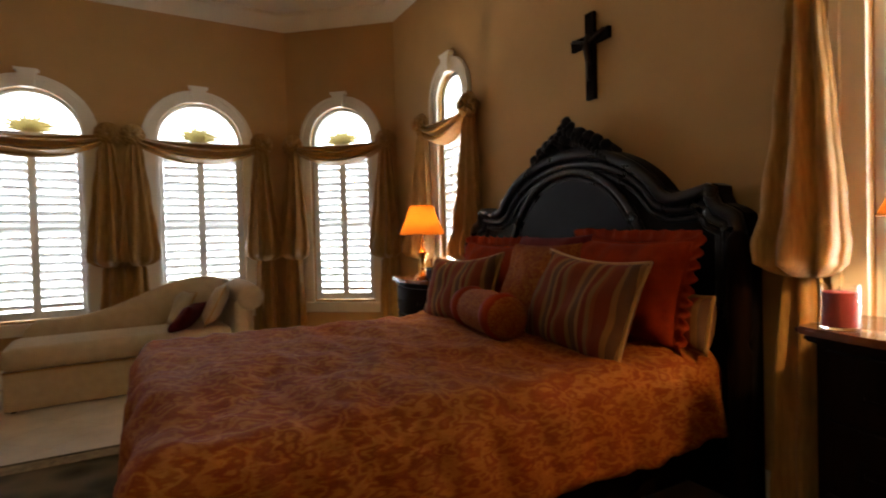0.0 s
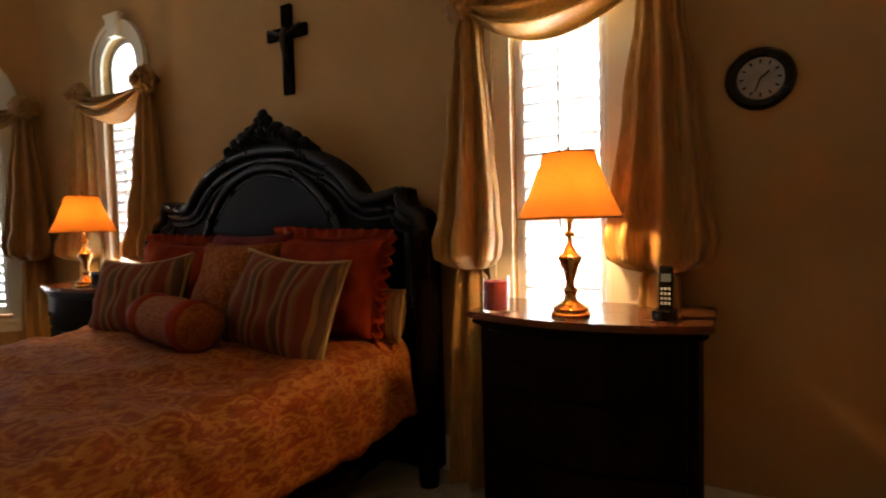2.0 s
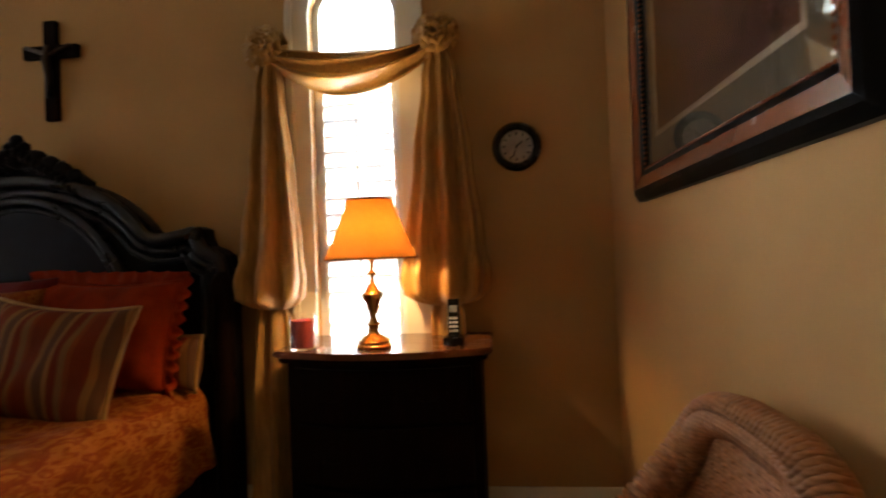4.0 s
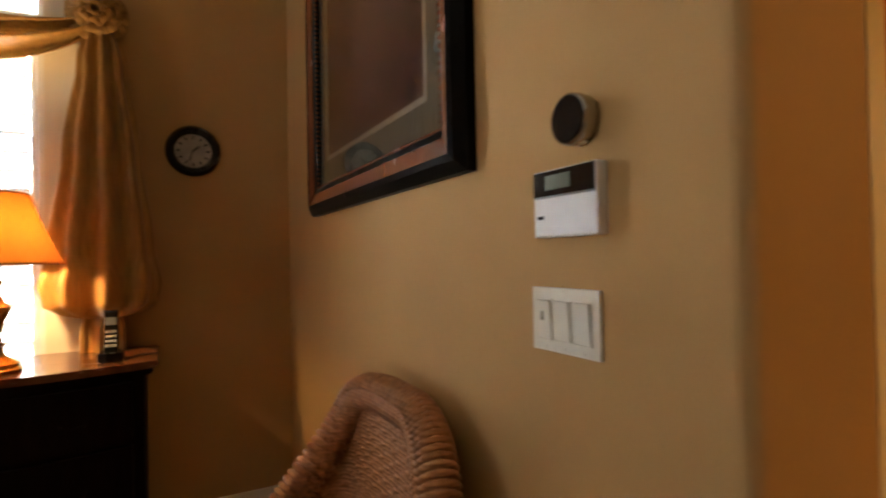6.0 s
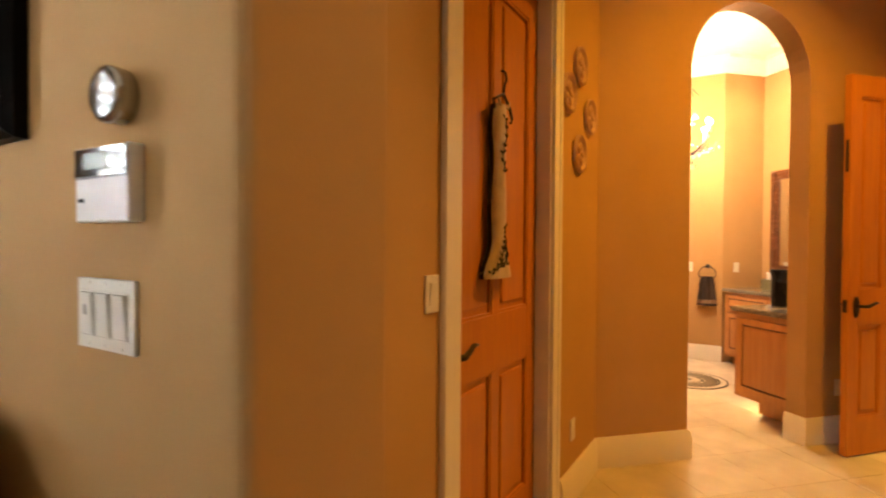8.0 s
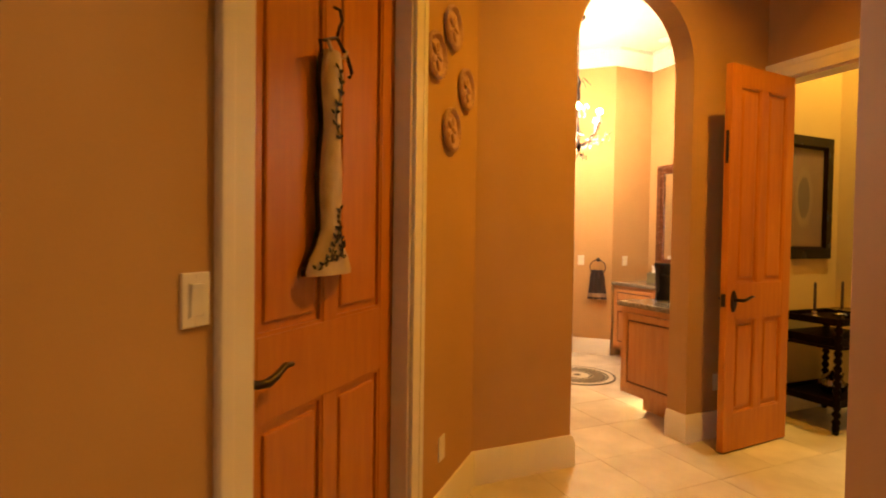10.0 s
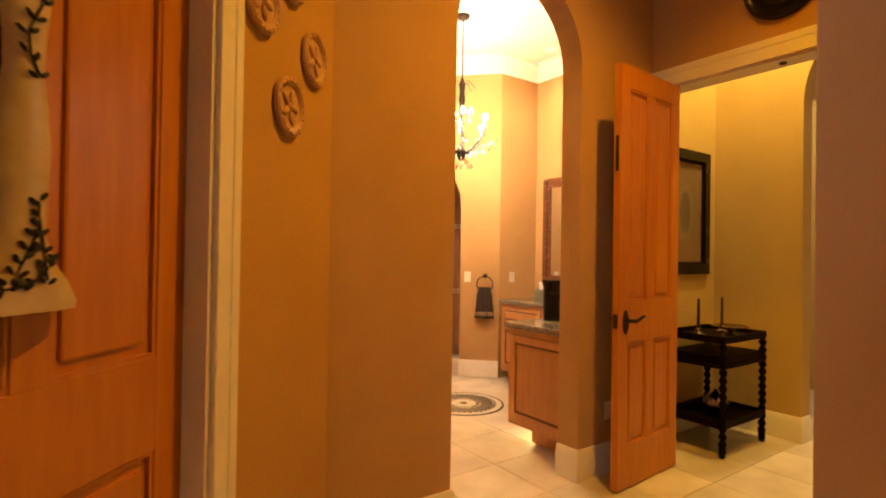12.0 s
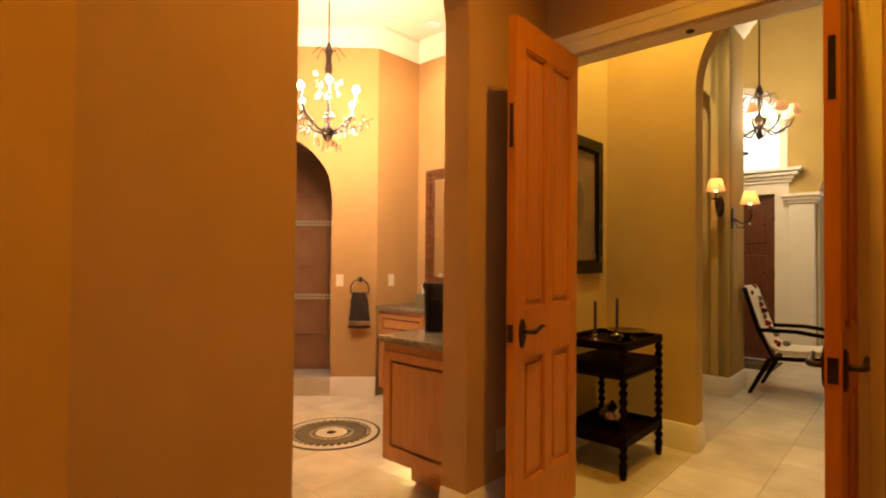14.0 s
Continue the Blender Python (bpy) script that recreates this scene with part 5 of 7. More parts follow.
def make_chaise():
    c = thing("chaise_longue", Matrix.LocRotScale((-5.17, -0.74, 0), Euler((0, 0, radians(3))), None), "cream upholstered chaise longue by the bay window", "chaise longue")
    bm = boxes((-0.34, 0.36, 0.0, 1.78, 0.012, 0.33), bevel=0.02)
    part("base", bm, M_CREAMFAB, c, "cream skirted base", smooth=True, angle=50)
    part("seat", boxes((-0.33, 0.375, -0.015, 1.72, 0.325, 0.515), bevel=0.075), M_CREAMFAB, c, "thick cream seat cushion", smooth=True, angle=60)
    n = 30
    bm = bmesh.new()
    rows = []
    for i in range(n + 1):
        f = i / n
        y = 0.06 + 1.92 * f
        up = min(1, max(0, (f - 0.18) / 0.60))
        h = 0.655 + 0.315 * up * up * (3 - 2 * up) - 0.16 * max(0, (f - 0.80) / 0.20) ** 2 - 0.10 * max(0, 1 - f / 0.08) ** 2
        ring = []
        for k in range(12):
            a = 2 * math.pi * k / 12
            ring.append((-0.40 + 0.09 * math.cos(a), y, (h + 0.07) / 2 + ((h - 0.07) / 2) * math.copysign(abs(math.sin(a)) ** 0.5, math.sin(a))))
        rows.append([bm.verts.new(v) for v in ring])
    for a, b in zip(rows, rows[1:]):
        for k in range(12):
            bm.faces.new((a[k], a[(k + 1) % 12], b[(k + 1) % 12], b[k]))
    bm.faces.new(rows[0])
    bm.faces.new(rows[-1])
    part("back", bm, M_CREAMFAB, c, "sloping cream back", smooth=True)
    bm = tube([(-0.44, 1.86, 0.78), (-0.2, 1.88, 0.81), (0.05, 1.89, 0.80), (0.36, 1.89, 0.775), (0.385, 1.89, 0.774)], 0.125, 18, taper=[0.9, 1, 1, 1, 0.82])
    part("rolled_arm", bm, M_CREAMFAB, c, "rolled cream arm", smooth=True)
    part("arm_panel", boxes((-0.36, 0.35, 1.74, 1.92, 0.07, 0.76), bevel=0.05), M_CREAMFAB, c, smooth=True, angle=60)
    for x in (-0.32, 0.32):
        for y in (0.06, 1.80):
            part("foot", turned([(0.02, 0), (0.03, 0.075)], 10), M_DARKWOOD, c, at=Matrix.Translation((x, y, 0)))
    part("cording", tube([(0.365, 0.0, 0.325), (0.365, 1.7, 0.325)], 0.007, 6), M_SILK, c)


make_chaise()
make_pillow("pillow", -5.12, 0.88, 0.72, 0.50, 0.42, 0.16, -28, -8, M_CREAMFAB, "cream cushion on the chaise longue", 11, M_SILK, "cushions on the chaise")
make_pillow("pillow", -4.99, 0.62, 0.63, 0.44, 0.30, 0.14, -40, -24, M_WINE, "dark wine velvet cushion on the chaise longue", 12, None, "cushions on the chaise")
make_pillow("pillow", -5.30, 0.58, 0.68, 0.40, 0.36, 0.14, -30, 12, M_CREAMFAB, "cream cushion on the chaise longue", 13, M_SILK, "cushions on the chaise")


def make_rug():
    r = part("rug", boxes((-3.55, -0.2, -2.4, 1.5, 0.004, 0.016), bevel=0.004), M_RUG)
    tagged(r, "dark olive and brown patterned rug under the bed", "rug")
    part("border", boxes((-3.50, -3.36, -2.35, 1.45, 0.0162, 0.0185), (-0.39, -0.25, -2.35, 1.45, 0.0162, 0.0185), (-3.36, -0.39, -2.35, -2.21, 0.0162, 0.0185)), mat("rug_gold_border", (0.26, 0.19, 0.09), (0.12, 0.07, 0.03), scale=25, rough=0.95), r, "gold woven border")


make_rug()

# ---- closet door and passage ----


def make_door(name, at, w, h, label, levers, flush_bolt=False, hinges=(), category="door", structure=True):
    """A four-panel door: x from the hinge to the free edge, its front to -y."""
    d = thing(name, at, label, category, kind="structure" if structure else "")
    t = 0.044
    st, mid = 0.105 if w > 0.7 else 0.085, 0.07
    rails = [(0.0, 0.24), (0.82, 1.045), (h - 0.13, h)]
    bm = boxes((0, st, 0, t, 0, h), (w - st, w, 0, t, 0, h), bevel=0.003)
    for z0, z1 in rails:
        box(bm, st, w - st, 0, t, z0, z1, bevel=0.002)
    for (a, b), (c, e) in zip(rails, rails[1:]):
        box(bm, w / 2 - mid / 2, w / 2 + mid / 2, 0, t, b, c, bevel=0.002)
    part("stile_and_rail_frame", bm, M_PINE, d)
    for (a, b), (c, e) in zip(rails, rails[1:]):
        for x0, x1 in ((st, w / 2 - mid / 2), (w / 2 + mid / 2, w - st)):
            p = boxes((x0 - 0.001, x1 + 0.001, 0.014, t - 0.014, b - 0.001, c + 0.001))
            box(p, x0 + 0.035, x1 - 0.035, 0.005, t - 0.005, b + 0.035, c - 0.035, bevel=0.008)
            for y0, y1 in ((0.004, 0.016), (t - 0.016, t - 0.004)):
                box(p, x0 - 0.0005, x0 + 0.011, y0, y1, b, c)
                box(p, x1 - 0.011, x1 + 0.0005, y0, y1, b, c)
                box(p, x0, x1, y0 + 0.0005, y1, b - 0.0005, b + 0.011)
                box(p, x0, x1, y0 + 0.0005, y1, c - 0.011, c + 0.0005)
            part("panel", p, M_PINE, d, "raised honey wood panel")
    for side in levers:
        y, s = (0.0, -1) if side == "front" else (t, 1)
        x = w - 0.062
        hd = part("door_handle", turned([(0.026, 0), (0.026, 0.006), (0.02, 0.012)], 20), M_BRONZE, d, "dark bronze lever handle", smooth=True, angle=40, at=Matrix.LocRotScale((x, y, 0.935), Euler((radians(-90 * s), 0, 0)), (1, 2.6, 1)))
        bm = tube([(x, y, 0.945), (x, y + s * 0.045, 0.945), (x - 0.03, y + s * 0.052, 0.943), (x - 0.07, y + s * 0.05, 0.952), (x - 0.105, y + s * 0.05, 0.965), (x - 0.13, y + s * 0.05, 0.963)], 0.010, 10, taper=[1.1, 1.0, 1.1, 0.95, 0.8, 0.5])
        part("lever", bm, M_BRONZE, d, "curved bronze lever", smooth=True)
    for z in hinges:
        part("hinge", tube([(0.0, -0.006, z - 0.05), (0.0, -0.006, z + 0.05)], 0.008, 8), M_BRONZE, d)
    if flush_bolt:
        part("flush_bolt", boxes((w - 0.0005, w + 0.002, 0.012, 0.032, 1.78, 1.98)), M_BRONZE, d, "dark flush bolt")
        part("latch_plate", boxes((w - 0.0005, w + 0.003, 0.008, 0.036, 0.90, 0.98)), M_BRONZE, d, "dark latch plate")
    return d


make_door("door_1", Matrix.Translation((2.003, 0.70, 0.008)), 0.864, 2.45, "closed honey-coloured four-panel wooden closet door", ())
cd = bpy.data.objects["door_1"]
bmh = turned([(0.026, 0), (0.026, 0.006), (0.02, 0.012)], 20)
part("door_handle", bmh, M_BRONZE, cd, "dark bronze lever handle", smooth=True, angle=40, at=Matrix.LocRotScale((0.055, 0.0, 0.94), Euler((radians(90), 0, 0)), (1, 2.6, 1)))
part("lever", tube([(0.055, 0, 0.95), (0.055, -0.045, 0.945), (0.085, -0.052, 0.943), (0.12, -0.05, 0.952), (0.155, -0.05, 0.972), (0.185, -0.05, 0.970)], 0.011, 10, taper=[1.1, 1.0, 1.1, 0.95, 0.8, 0.5]), M_BRONZE, cd, "curved bronze lever", smooth=True)
sheet("wall_closet_back", 1.3, 3.5, 0.86, 0.92, 0, CEIL, M_WALL, "tan painted closet wall", "wall")


def make_dress():
    d = thing("wall_ornament", Matrix.LocRotScale((2.385, 0.672, 0.174), None, (1, 1, 0.92)), "cream dress-shaped ornament with black vines hung on the door", "wall ornament")
    prof = [(0.035, 1.83), (0.045, 1.79), (0.05, 1.74), (0.045, 1.69), (0.036, 1.63), (0.034, 1.57), (0.045, 1.50), (0.052, 1.43), (0.05, 1.36), (0.045, 1.30), (0.045, 1.26), (0.065, 1.21), (0.095, 1.17), (0.115, 1.13), (0.112, 1.115)]
    bm = bmesh.new()
    rows = []
    for w, z in prof:
        rows.append([bm.verts.new((w * math.cos(a), -0.028 * math.sin(a) * (1 + 0.12 * math.sin(a * 7) * (z < 1.25)), z)) for a in [math.pi * k / 14 for k in range(15)]])
    for a, b in zip(rows, rows[1:]):
        for k in range(14):
            bm.faces.new((a[k], a[k + 1], b[k + 1], b[k]))
    for r in (rows[0], rows[-1]):
        bm.faces.new(r)
    for a, b in zip(rows, rows[1:]):
        bm.faces.new((a[0], b[0], b[-1], a[-1]))
    cream = mat("cream_painted_wood", (0.52, 0.40, 0.23), (0.38, 0.27, 0.14), scale=14, rough=0.4)
    part("dress", bm, cream, d, "cream painted dress form", smooth=True, angle=60)
    # black slab stands in for the dark side edge and the shadow behind
    part("backing", slab([(-w * 0.97, z) for w, z in prof] + [(w * 0.97, z) for w, z in prof[::-1]], 0.001, 0.020), M_BLACK, d, "black slab for the ornament's dark edge and its shadow")
    part("hanger", tube([(-0.075, -0.02, 1.80), (-0.085, -0.02, 1.835), (-0.06, -0.02, 1.845), (0, -0.02, 1.875), (0.06, -0.02, 1.83), (0.085, -0.02, 1.79), (0.07, -0.02, 1.77)], 0.006, 8), M_BRONZE, d, "dark wire hanger", smooth=True)
    part("hook", tube([(0, -0.02, 1.87), (0.01, -0.02, 1.91), (0.03, -0.02, 1.94), (0.015, -0.02, 1.97), (-0.015, -0.02, 1.965)], 0.005, 8), M_BRONZE, d, smooth=True)
    for sx in (-1, 1):
        part("strap", tube([(sx * 0.032, -0.024, 1.82), (sx * 0.05, -0.022, 1.85)], 0.006, 6), cream, d)
    rng = random.Random(8)

    def front(x, z):
        w = 0.05 if z > 1.3 else 0.045 + (1.26 - z) * 0.55
        return -0.0285 * math.sqrt(max(0.05, 1 - (x / w) ** 2)) - 0.002

    stems = [[(-0.085 + 0.023 * i, 1.135 + 0.012 * i + 0.008 * math.sin(i * 1.3)) for i in range(7)],
             [(-0.035 + 0.010 * i, 1.170 + 0.022 * i) for i in range(6)],
             [(0.030 - 0.004 * i, 1.175 + 0.030 * i) for i in range(6)],
             [(0.016 * math.sin(i * 1.1), 1.775 - 0.036 * i) for i in range(7)]]
    for stem in stems:
        pts = [(x, front(x, z), z) for x, z in stem]
        part("vine", tube(pts, 0.0022, 5), M_BLACK, d, "black vine")
        for i, (x, y, z) in enumerate(pts):
            for side in (-1, 1):
                tilt = rng.uniform(0.4, 1.1) * side
                lx, lz = x + side * 0.011, z + rng.uniform(-0.004, 0.010)
                bm = bmesh.new()
                bmesh.ops.create_icosphere(bm, subdivisions=2, radius=1.0, matrix=Matrix.LocRotScale((lx, front(lx, lz), lz), Euler((0, -tilt, 0)), (0.011, 0.002, 0.0052)))
                part("leaf", bm, M_BLACK, d, smooth=True)


make_dress()


def make_medallion_plate():
    p = thing("wall_plate", on_wall(*PN, 3.27 - 1.285, 1.80), "round carved terracotta plate hung on the wall", "wall plate", group="carved plates on the passage wall")
    clay = mat("pink_terracotta", (0.50, 0.30, 0.19), (0.40, 0.22, 0.13), scale=25, rough=0.7, bump=0.2, bump_scale=60)
    r90 = Euler((radians(90), 0, 0)).to_matrix().to_4x4()
    part("dish", turned([(0.07, 0.0), (0.082, 0.006), (0.082, 0.016), (0.074, 0.022), (0.066, 0.018), (0.06, 0.010), (0.03, 0.009), (0.002, 0.009)], 36), clay, p, smooth=True, angle=50, at=r90)
    for k in range(5):
        a = k * 1.2566
        bm = bmesh.new()
        bmesh.ops.create_icosphere(bm, subdivisions=2, radius=1.0, matrix=Matrix.LocRotScale((0.03 * math.cos(a), -0.011, 0.03 * math.sin(a)), Euler((0, -a, 0)), (0.022, 0.008, 0.012)))
        part("carved_petal", bm, clay, p, smooth=True)
    bm = bmesh.new()
    bmesh.ops.create_icosphere(bm, subdivisions=2, radius=0.012, matrix=Matrix.Translation((0, -0.012, 0)))
    part("carved_centre", bm, clay, p, smooth=True)
    for k in range(20):
        a = k * math.pi / 10
        part("rim_groove", boxes((-0.002, 0.002, -0.0225, -0.019, 0.067, 0.080)), clay, p, at=Euler((0, a, 0)).to_matrix().to_4x4())
    return p


plate = make_medallion_plate()
plate.scale = (1.2, 1.2, 1.2)
for x, z in ((3.08, 2.07), (3.465, 2.03), (3.275, 2.255)):
    copy_thing(plate, on_wall(*PN, x - 1.285, z))

# ---- double door ----
HINGE = (5.16, -1.07)
make_door("door_2", Matrix.LocRotScale((HINGE[0], HINGE[1], 0.01), Euler((0, 0, radians(138.5))), None), 0.65, 2.385, "open honey-coloured four-panel leaf of the double door", ("front", "back"), True, (0.25, 1.2, 2.15))
make_door("door_3", Matrix.LocRotScale((4.317, -1.927, 0.01), Euler((0, 0, radians(135))), None), 0.60, 2.385, "open honey-coloured second leaf of the double door", ("front", "back"), True, (0.25, 1.2, 2.15))
rp = thing("wall_medallion", on_wall(*DOORW, 0.78, 2.82), "round black iron ornament above the double door", "wall ornament")
r90 = Euler((radians(90), 0, 0)).to_matrix().to_4x4()
part("rim", turned([(0.15, 0.0), (0.20, 0.0), (0.20, 0.02), (0.185, 0.035), (0.165, 0.03), (0.15, 0.012)], 36), M_BLACK, rp, smooth=True, angle=50, at=r90)
part("disc", turned([(0.152, 0.0), (0.152, 0.010), (0.05, 0.016), (0.002, 0.018)], 36), M_BRONZE, rp, smooth=True, at=r90)
ks = thing("door_stop", Matrix.Translation((4.93, -0.75, 0.07)), "small dark door stop on the baseboard", "door stop")
part("rod", tube([(0.05, 0.05, 0), (-0.02, -0.02, 0)], 0.007, 8), M_BRONZE, ks)
part("tip", tube([(-0.02, -0.02, 0), (-0.03, -0.03, 0)], 0.012, 10), M_BLACK, ks)
bc = part("ball_catch", turned([(0.02, 0), (0.018, -0.008), (0.006, -0.012)], 14), M_BRONZE, at=on_wall(*DOORW, 0.76) @ Matrix.Translation((0, 0.06, 2.397)))
tagged(bc, "dark ball catch under the door head", "door catch", kind="structure")

# ---- bathroom ----


def make_vanity(name, at, w, depth, z0, z1, plinth, label, drawers=False):
    v = thing(name, at, label, "vanity cabinet")
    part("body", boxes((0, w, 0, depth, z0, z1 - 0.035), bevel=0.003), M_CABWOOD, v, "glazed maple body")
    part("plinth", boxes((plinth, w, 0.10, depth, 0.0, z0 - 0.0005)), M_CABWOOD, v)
    n = 1 if w < 1 else 3
    for k in range(n):
        x0, x1 = w * k / n + 0.03, w * (k + 1) / n - 0.03
        tops = [(z0 + 0.04, z1 - 0.08)] if not drawers else [(z0 + 0.04, z1 - 0.26), (z1 - 0.23, z1 - 0.07)]
        for a, b in tops:
            leaf = part("cabinet_door" if b - a > 0.25 else "drawer", boxes((x0, x1, -0.006, 0.001, a, b)), M_GLAZE, v, "raised-panel maple front")
            rim = 0.05 if b - a > 0.25 else 0.03
            for nm, r in (("stile", (x0, x0 + rim, a, b)), ("stile", (x1 - rim, x1, a, b)), ("rail", (x0 + rim + 0.0005, x1 - rim - 0.0005, a, a + rim)), ("rail", (x0 + rim + 0.0005, x1 - rim - 0.0005, b - rim, b))):
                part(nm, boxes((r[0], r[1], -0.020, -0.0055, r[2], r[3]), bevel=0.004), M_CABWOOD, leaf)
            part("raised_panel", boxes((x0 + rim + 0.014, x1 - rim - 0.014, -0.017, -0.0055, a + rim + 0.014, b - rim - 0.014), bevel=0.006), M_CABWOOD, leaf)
    return v


VA = Matrix.LocRotScale((5.40, -0.04, 0), Euler((0, 0, radians(225))), None)
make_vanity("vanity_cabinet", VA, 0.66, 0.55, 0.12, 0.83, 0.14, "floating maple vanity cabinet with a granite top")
tagged(part("countertop", boxes((-0.03, 0.68, -0.03, 0.57, 0.7955, 0.835), bevel=0.012), M_GRANITE, at=VA), "polished dark granite countertop", "countertop")
WV = ((7.60, -0.23), (5.72, -2.11))
VB = on_wall(*WV, 0.06, 0.0, 0.553)
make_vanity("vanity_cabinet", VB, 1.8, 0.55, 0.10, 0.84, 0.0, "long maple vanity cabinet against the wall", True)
tagged(part("countertop", boxes((-0.02, 1.82, -0.03, 0.55, 0.8055, 0.845), bevel=0.012), M_GRANITE, at=VB), "polished dark granite countertop", "countertop")
tagged(part("backsplash", boxes((-0.02, 1.82, 0.525, 0.548, 0.8455, 0.945), bevel=0.004), M_GRANITE, at=VB), "low polished dark granite backsplash", "backsplash")
mi = thing("mirror", on_wall(*WV, 0.13, 1.0), "tall mirror in a carved wooden frame over the vanity", "mirror")
for x0, x1, z0, z1 in ((0, 0.10, 0, 1.15), (0.9, 1.0, 0, 1.15), (0.10, 0.9, 0, 0.10), (0.10, 0.9, 1.05, 1.15)):
    bm = boxes((x0, x1, -0.03, 0.0, z0, z1), bevel=0.008)
    box(bm, x0 + 0.03, x1 - 0.03, -0.045, -0.02, z0 + 0.03, z1 - 0.03, bevel=0.006)
    part("frame", bm, M_TOPWOOD, mi, "carved brown frame")
mm = bpy.data.materials.new("silvered_mirror")
mm.use_nodes = True
mm.node_tree.nodes["Principled BSDF"].inputs["Metallic"].default_value = 1.0
mm.node_tree.nodes["Principled BSDF"].inputs["Roughness"].default_value = 0.02
part("mirror_glass", boxes((0.098, 0.902, -0.012, -0.004, 0.098, 1.052)), mm, mi, "silvered mirror glass")
cn = thing("canister", Matrix.Translation((5.47, -0.34, 0.835)), "tall black canister on the granite countertop", "canister")
part("body", turned([(0.055, 0), (0.06, 0.02), (0.065, 0.25), (0.075, 0.285), (0.07, 0.30), (0.062, 0.295)], 24), M_BLACK, cn, smooth=True, angle=50)
part("foot_ring", turned([(0.062, 0.0), (0.064, 0.012)], 24), mat("chrome", (0.7, 0.7, 0.68), rough=0.12, metal=1), cn)
tb = thing("tissue_box", VB @ Matrix.LocRotScale((0.30, 0.30, 0.845), Euler((0, 0, 0.2)), None), "olive tissue box on the granite counter", "tissue box")
part("box", boxes((-0.065, 0.065, -0.065, 0.065, 0, 0.11), bevel=0.006), mat("olive_ceramic", (0.16, 0.14, 0.07), scale=12, rough=0.4), tb)
part("tissue", cushion(0.09, 0.10, 0.05, 7), M_WHITE, tb, "white tissue", smooth=True, at=Matrix.Translation((0, 0, 0.14)))
BATH = ((7.22, 2.4), (7.22, 0.15))
tr = thing("towel_ring", on_wall(*BATH, 2.4 - 0.30, 1.08), "black iron ring on the wall", "towel ring")
part("bracket", turned([(0.025, 0.0), (0.022, 0.01), (0.01, 0.02), (0.012, 0.05)], 16), M_BRONZE, tr, smooth=True, at=r90)
part("ring", tube([(0.085 * math.sin(a * math.pi / 16), -0.05, -0.085 + 0.085 * math.cos(a * math.pi / 16)) for a in range(33)], 0.006, 8), M_BRONZE, tr, smooth=True)
tw = part("towel", drape([(0.0, 0.12, 0.05), (-0.10, 0.16, 0.05), (-0.33, 0.20, 0.05)], 5, 5), mat("brown_terry", (0.035, 0.018, 0.012), scale=60, rough=0.95, bump=0.3, bump_scale=200), smooth=True, at=on_wall(*BATH, 2.4 - 0.30, 0.965, 0.02))
tagged(tw, "dark brown hand towel hanging in the iron ring", "towel")
part("woven_border", drape([(-0.262, 0.189, 0.054), (-0.305, 0.20, 0.054)], 5, 5), mat("tan_towel_band", (0.22, 0.13, 0.07), scale=60, rough=0.9), tw, "tan woven band", smooth=True)
rocker_plate("switch_plate", on_wall(*BATH, 2.4 - 0.49, 1.07), 1, "almond rocker switch beside the towel ring")
rocker_plate("outlet_plate", on_wall((7.22, 0.15), (7.60, -0.23), 0.18, 1.07), 0, "almond outlet plate above the vanity")

# shower behind the arch
M_SHTILE = mat("brown_shower_tile", (0.30, 0.135, 0.05), (0.20, 0.08, 0.028), scale=3, rough=0.35, bump=0.05)
M_MOSAIC = mat("mosaic_band", (0.55, 0.42, 0.26), (0.12, 0.075, 0.04), scale=45, rough=0.3, detail=1)
for nm, rows in (("wall_shower_back", (8.40, 8.5, 0.3, 2.4, 0, 3.41)), ("wall_shower_side", (7.365, 8.399, 0.40, 0.48, 0, 3.41))):
    sheet(nm, *rows, M_SHTILE, "brown tiled shower wall", "wall")
shw = bpy.data.objects["wall_shower_back"]
tile = mesh_of("tile", boxes((0, 0.012, 0.004, 0.396, 0.004, 0.396), bevel=0.003))
tile.materials.append(M_SHTILE)
for j in range(8):
    for i in range(5):
        shared("tile", tile, shw, Matrix.Translation((8.388, 0.40 + 0.4 * i, 0.40 * j)))
chip = mesh_of("mosaic_chip", boxes((0, 0.01, 0.002, 0.043, 0.002, 0.033)))
chip.materials.append(M_MOSAIC)
for zz in (0.80, 1.64):
    for i in range(26):
        for j in range(2):
            shared("mosaic_chip", chip, shw, Matrix.Translation((8.377, 0.50 + 0.045 * i, zz + 0.035 * j)))
sheet("trim_shower_curb", 7.225, 7.355, 0.575, 2.04, 0.0, 0.165, M_TILE, "stone shower curb", "curb")


def ring_disc(bm, r0, r1, z, n=72):
    a = [bm.verts.new((r0 * math.cos(2 * math.pi * i / n), r0 * math.sin(2 * math.pi * i / n), z)) for i in range(n)]
    b = [bm.verts.new((r1 * math.cos(2 * math.pi * i / n), r1 * math.sin(2 * math.pi * i / n), z)) for i in range(n)]
    c = [bm.verts.new((r1 * math.cos(2 * math.pi * i / n), r1 * math.sin(2 * math.pi * i / n), -0.004)) for i in range(n)]
    for i in range(n):
        k = (i + 1) % n
        bm.faces.new((a[i], b[i], b[k], a[k]))
        bm.faces.new((b[i], c[i], c[k], b[k]))
    return bm


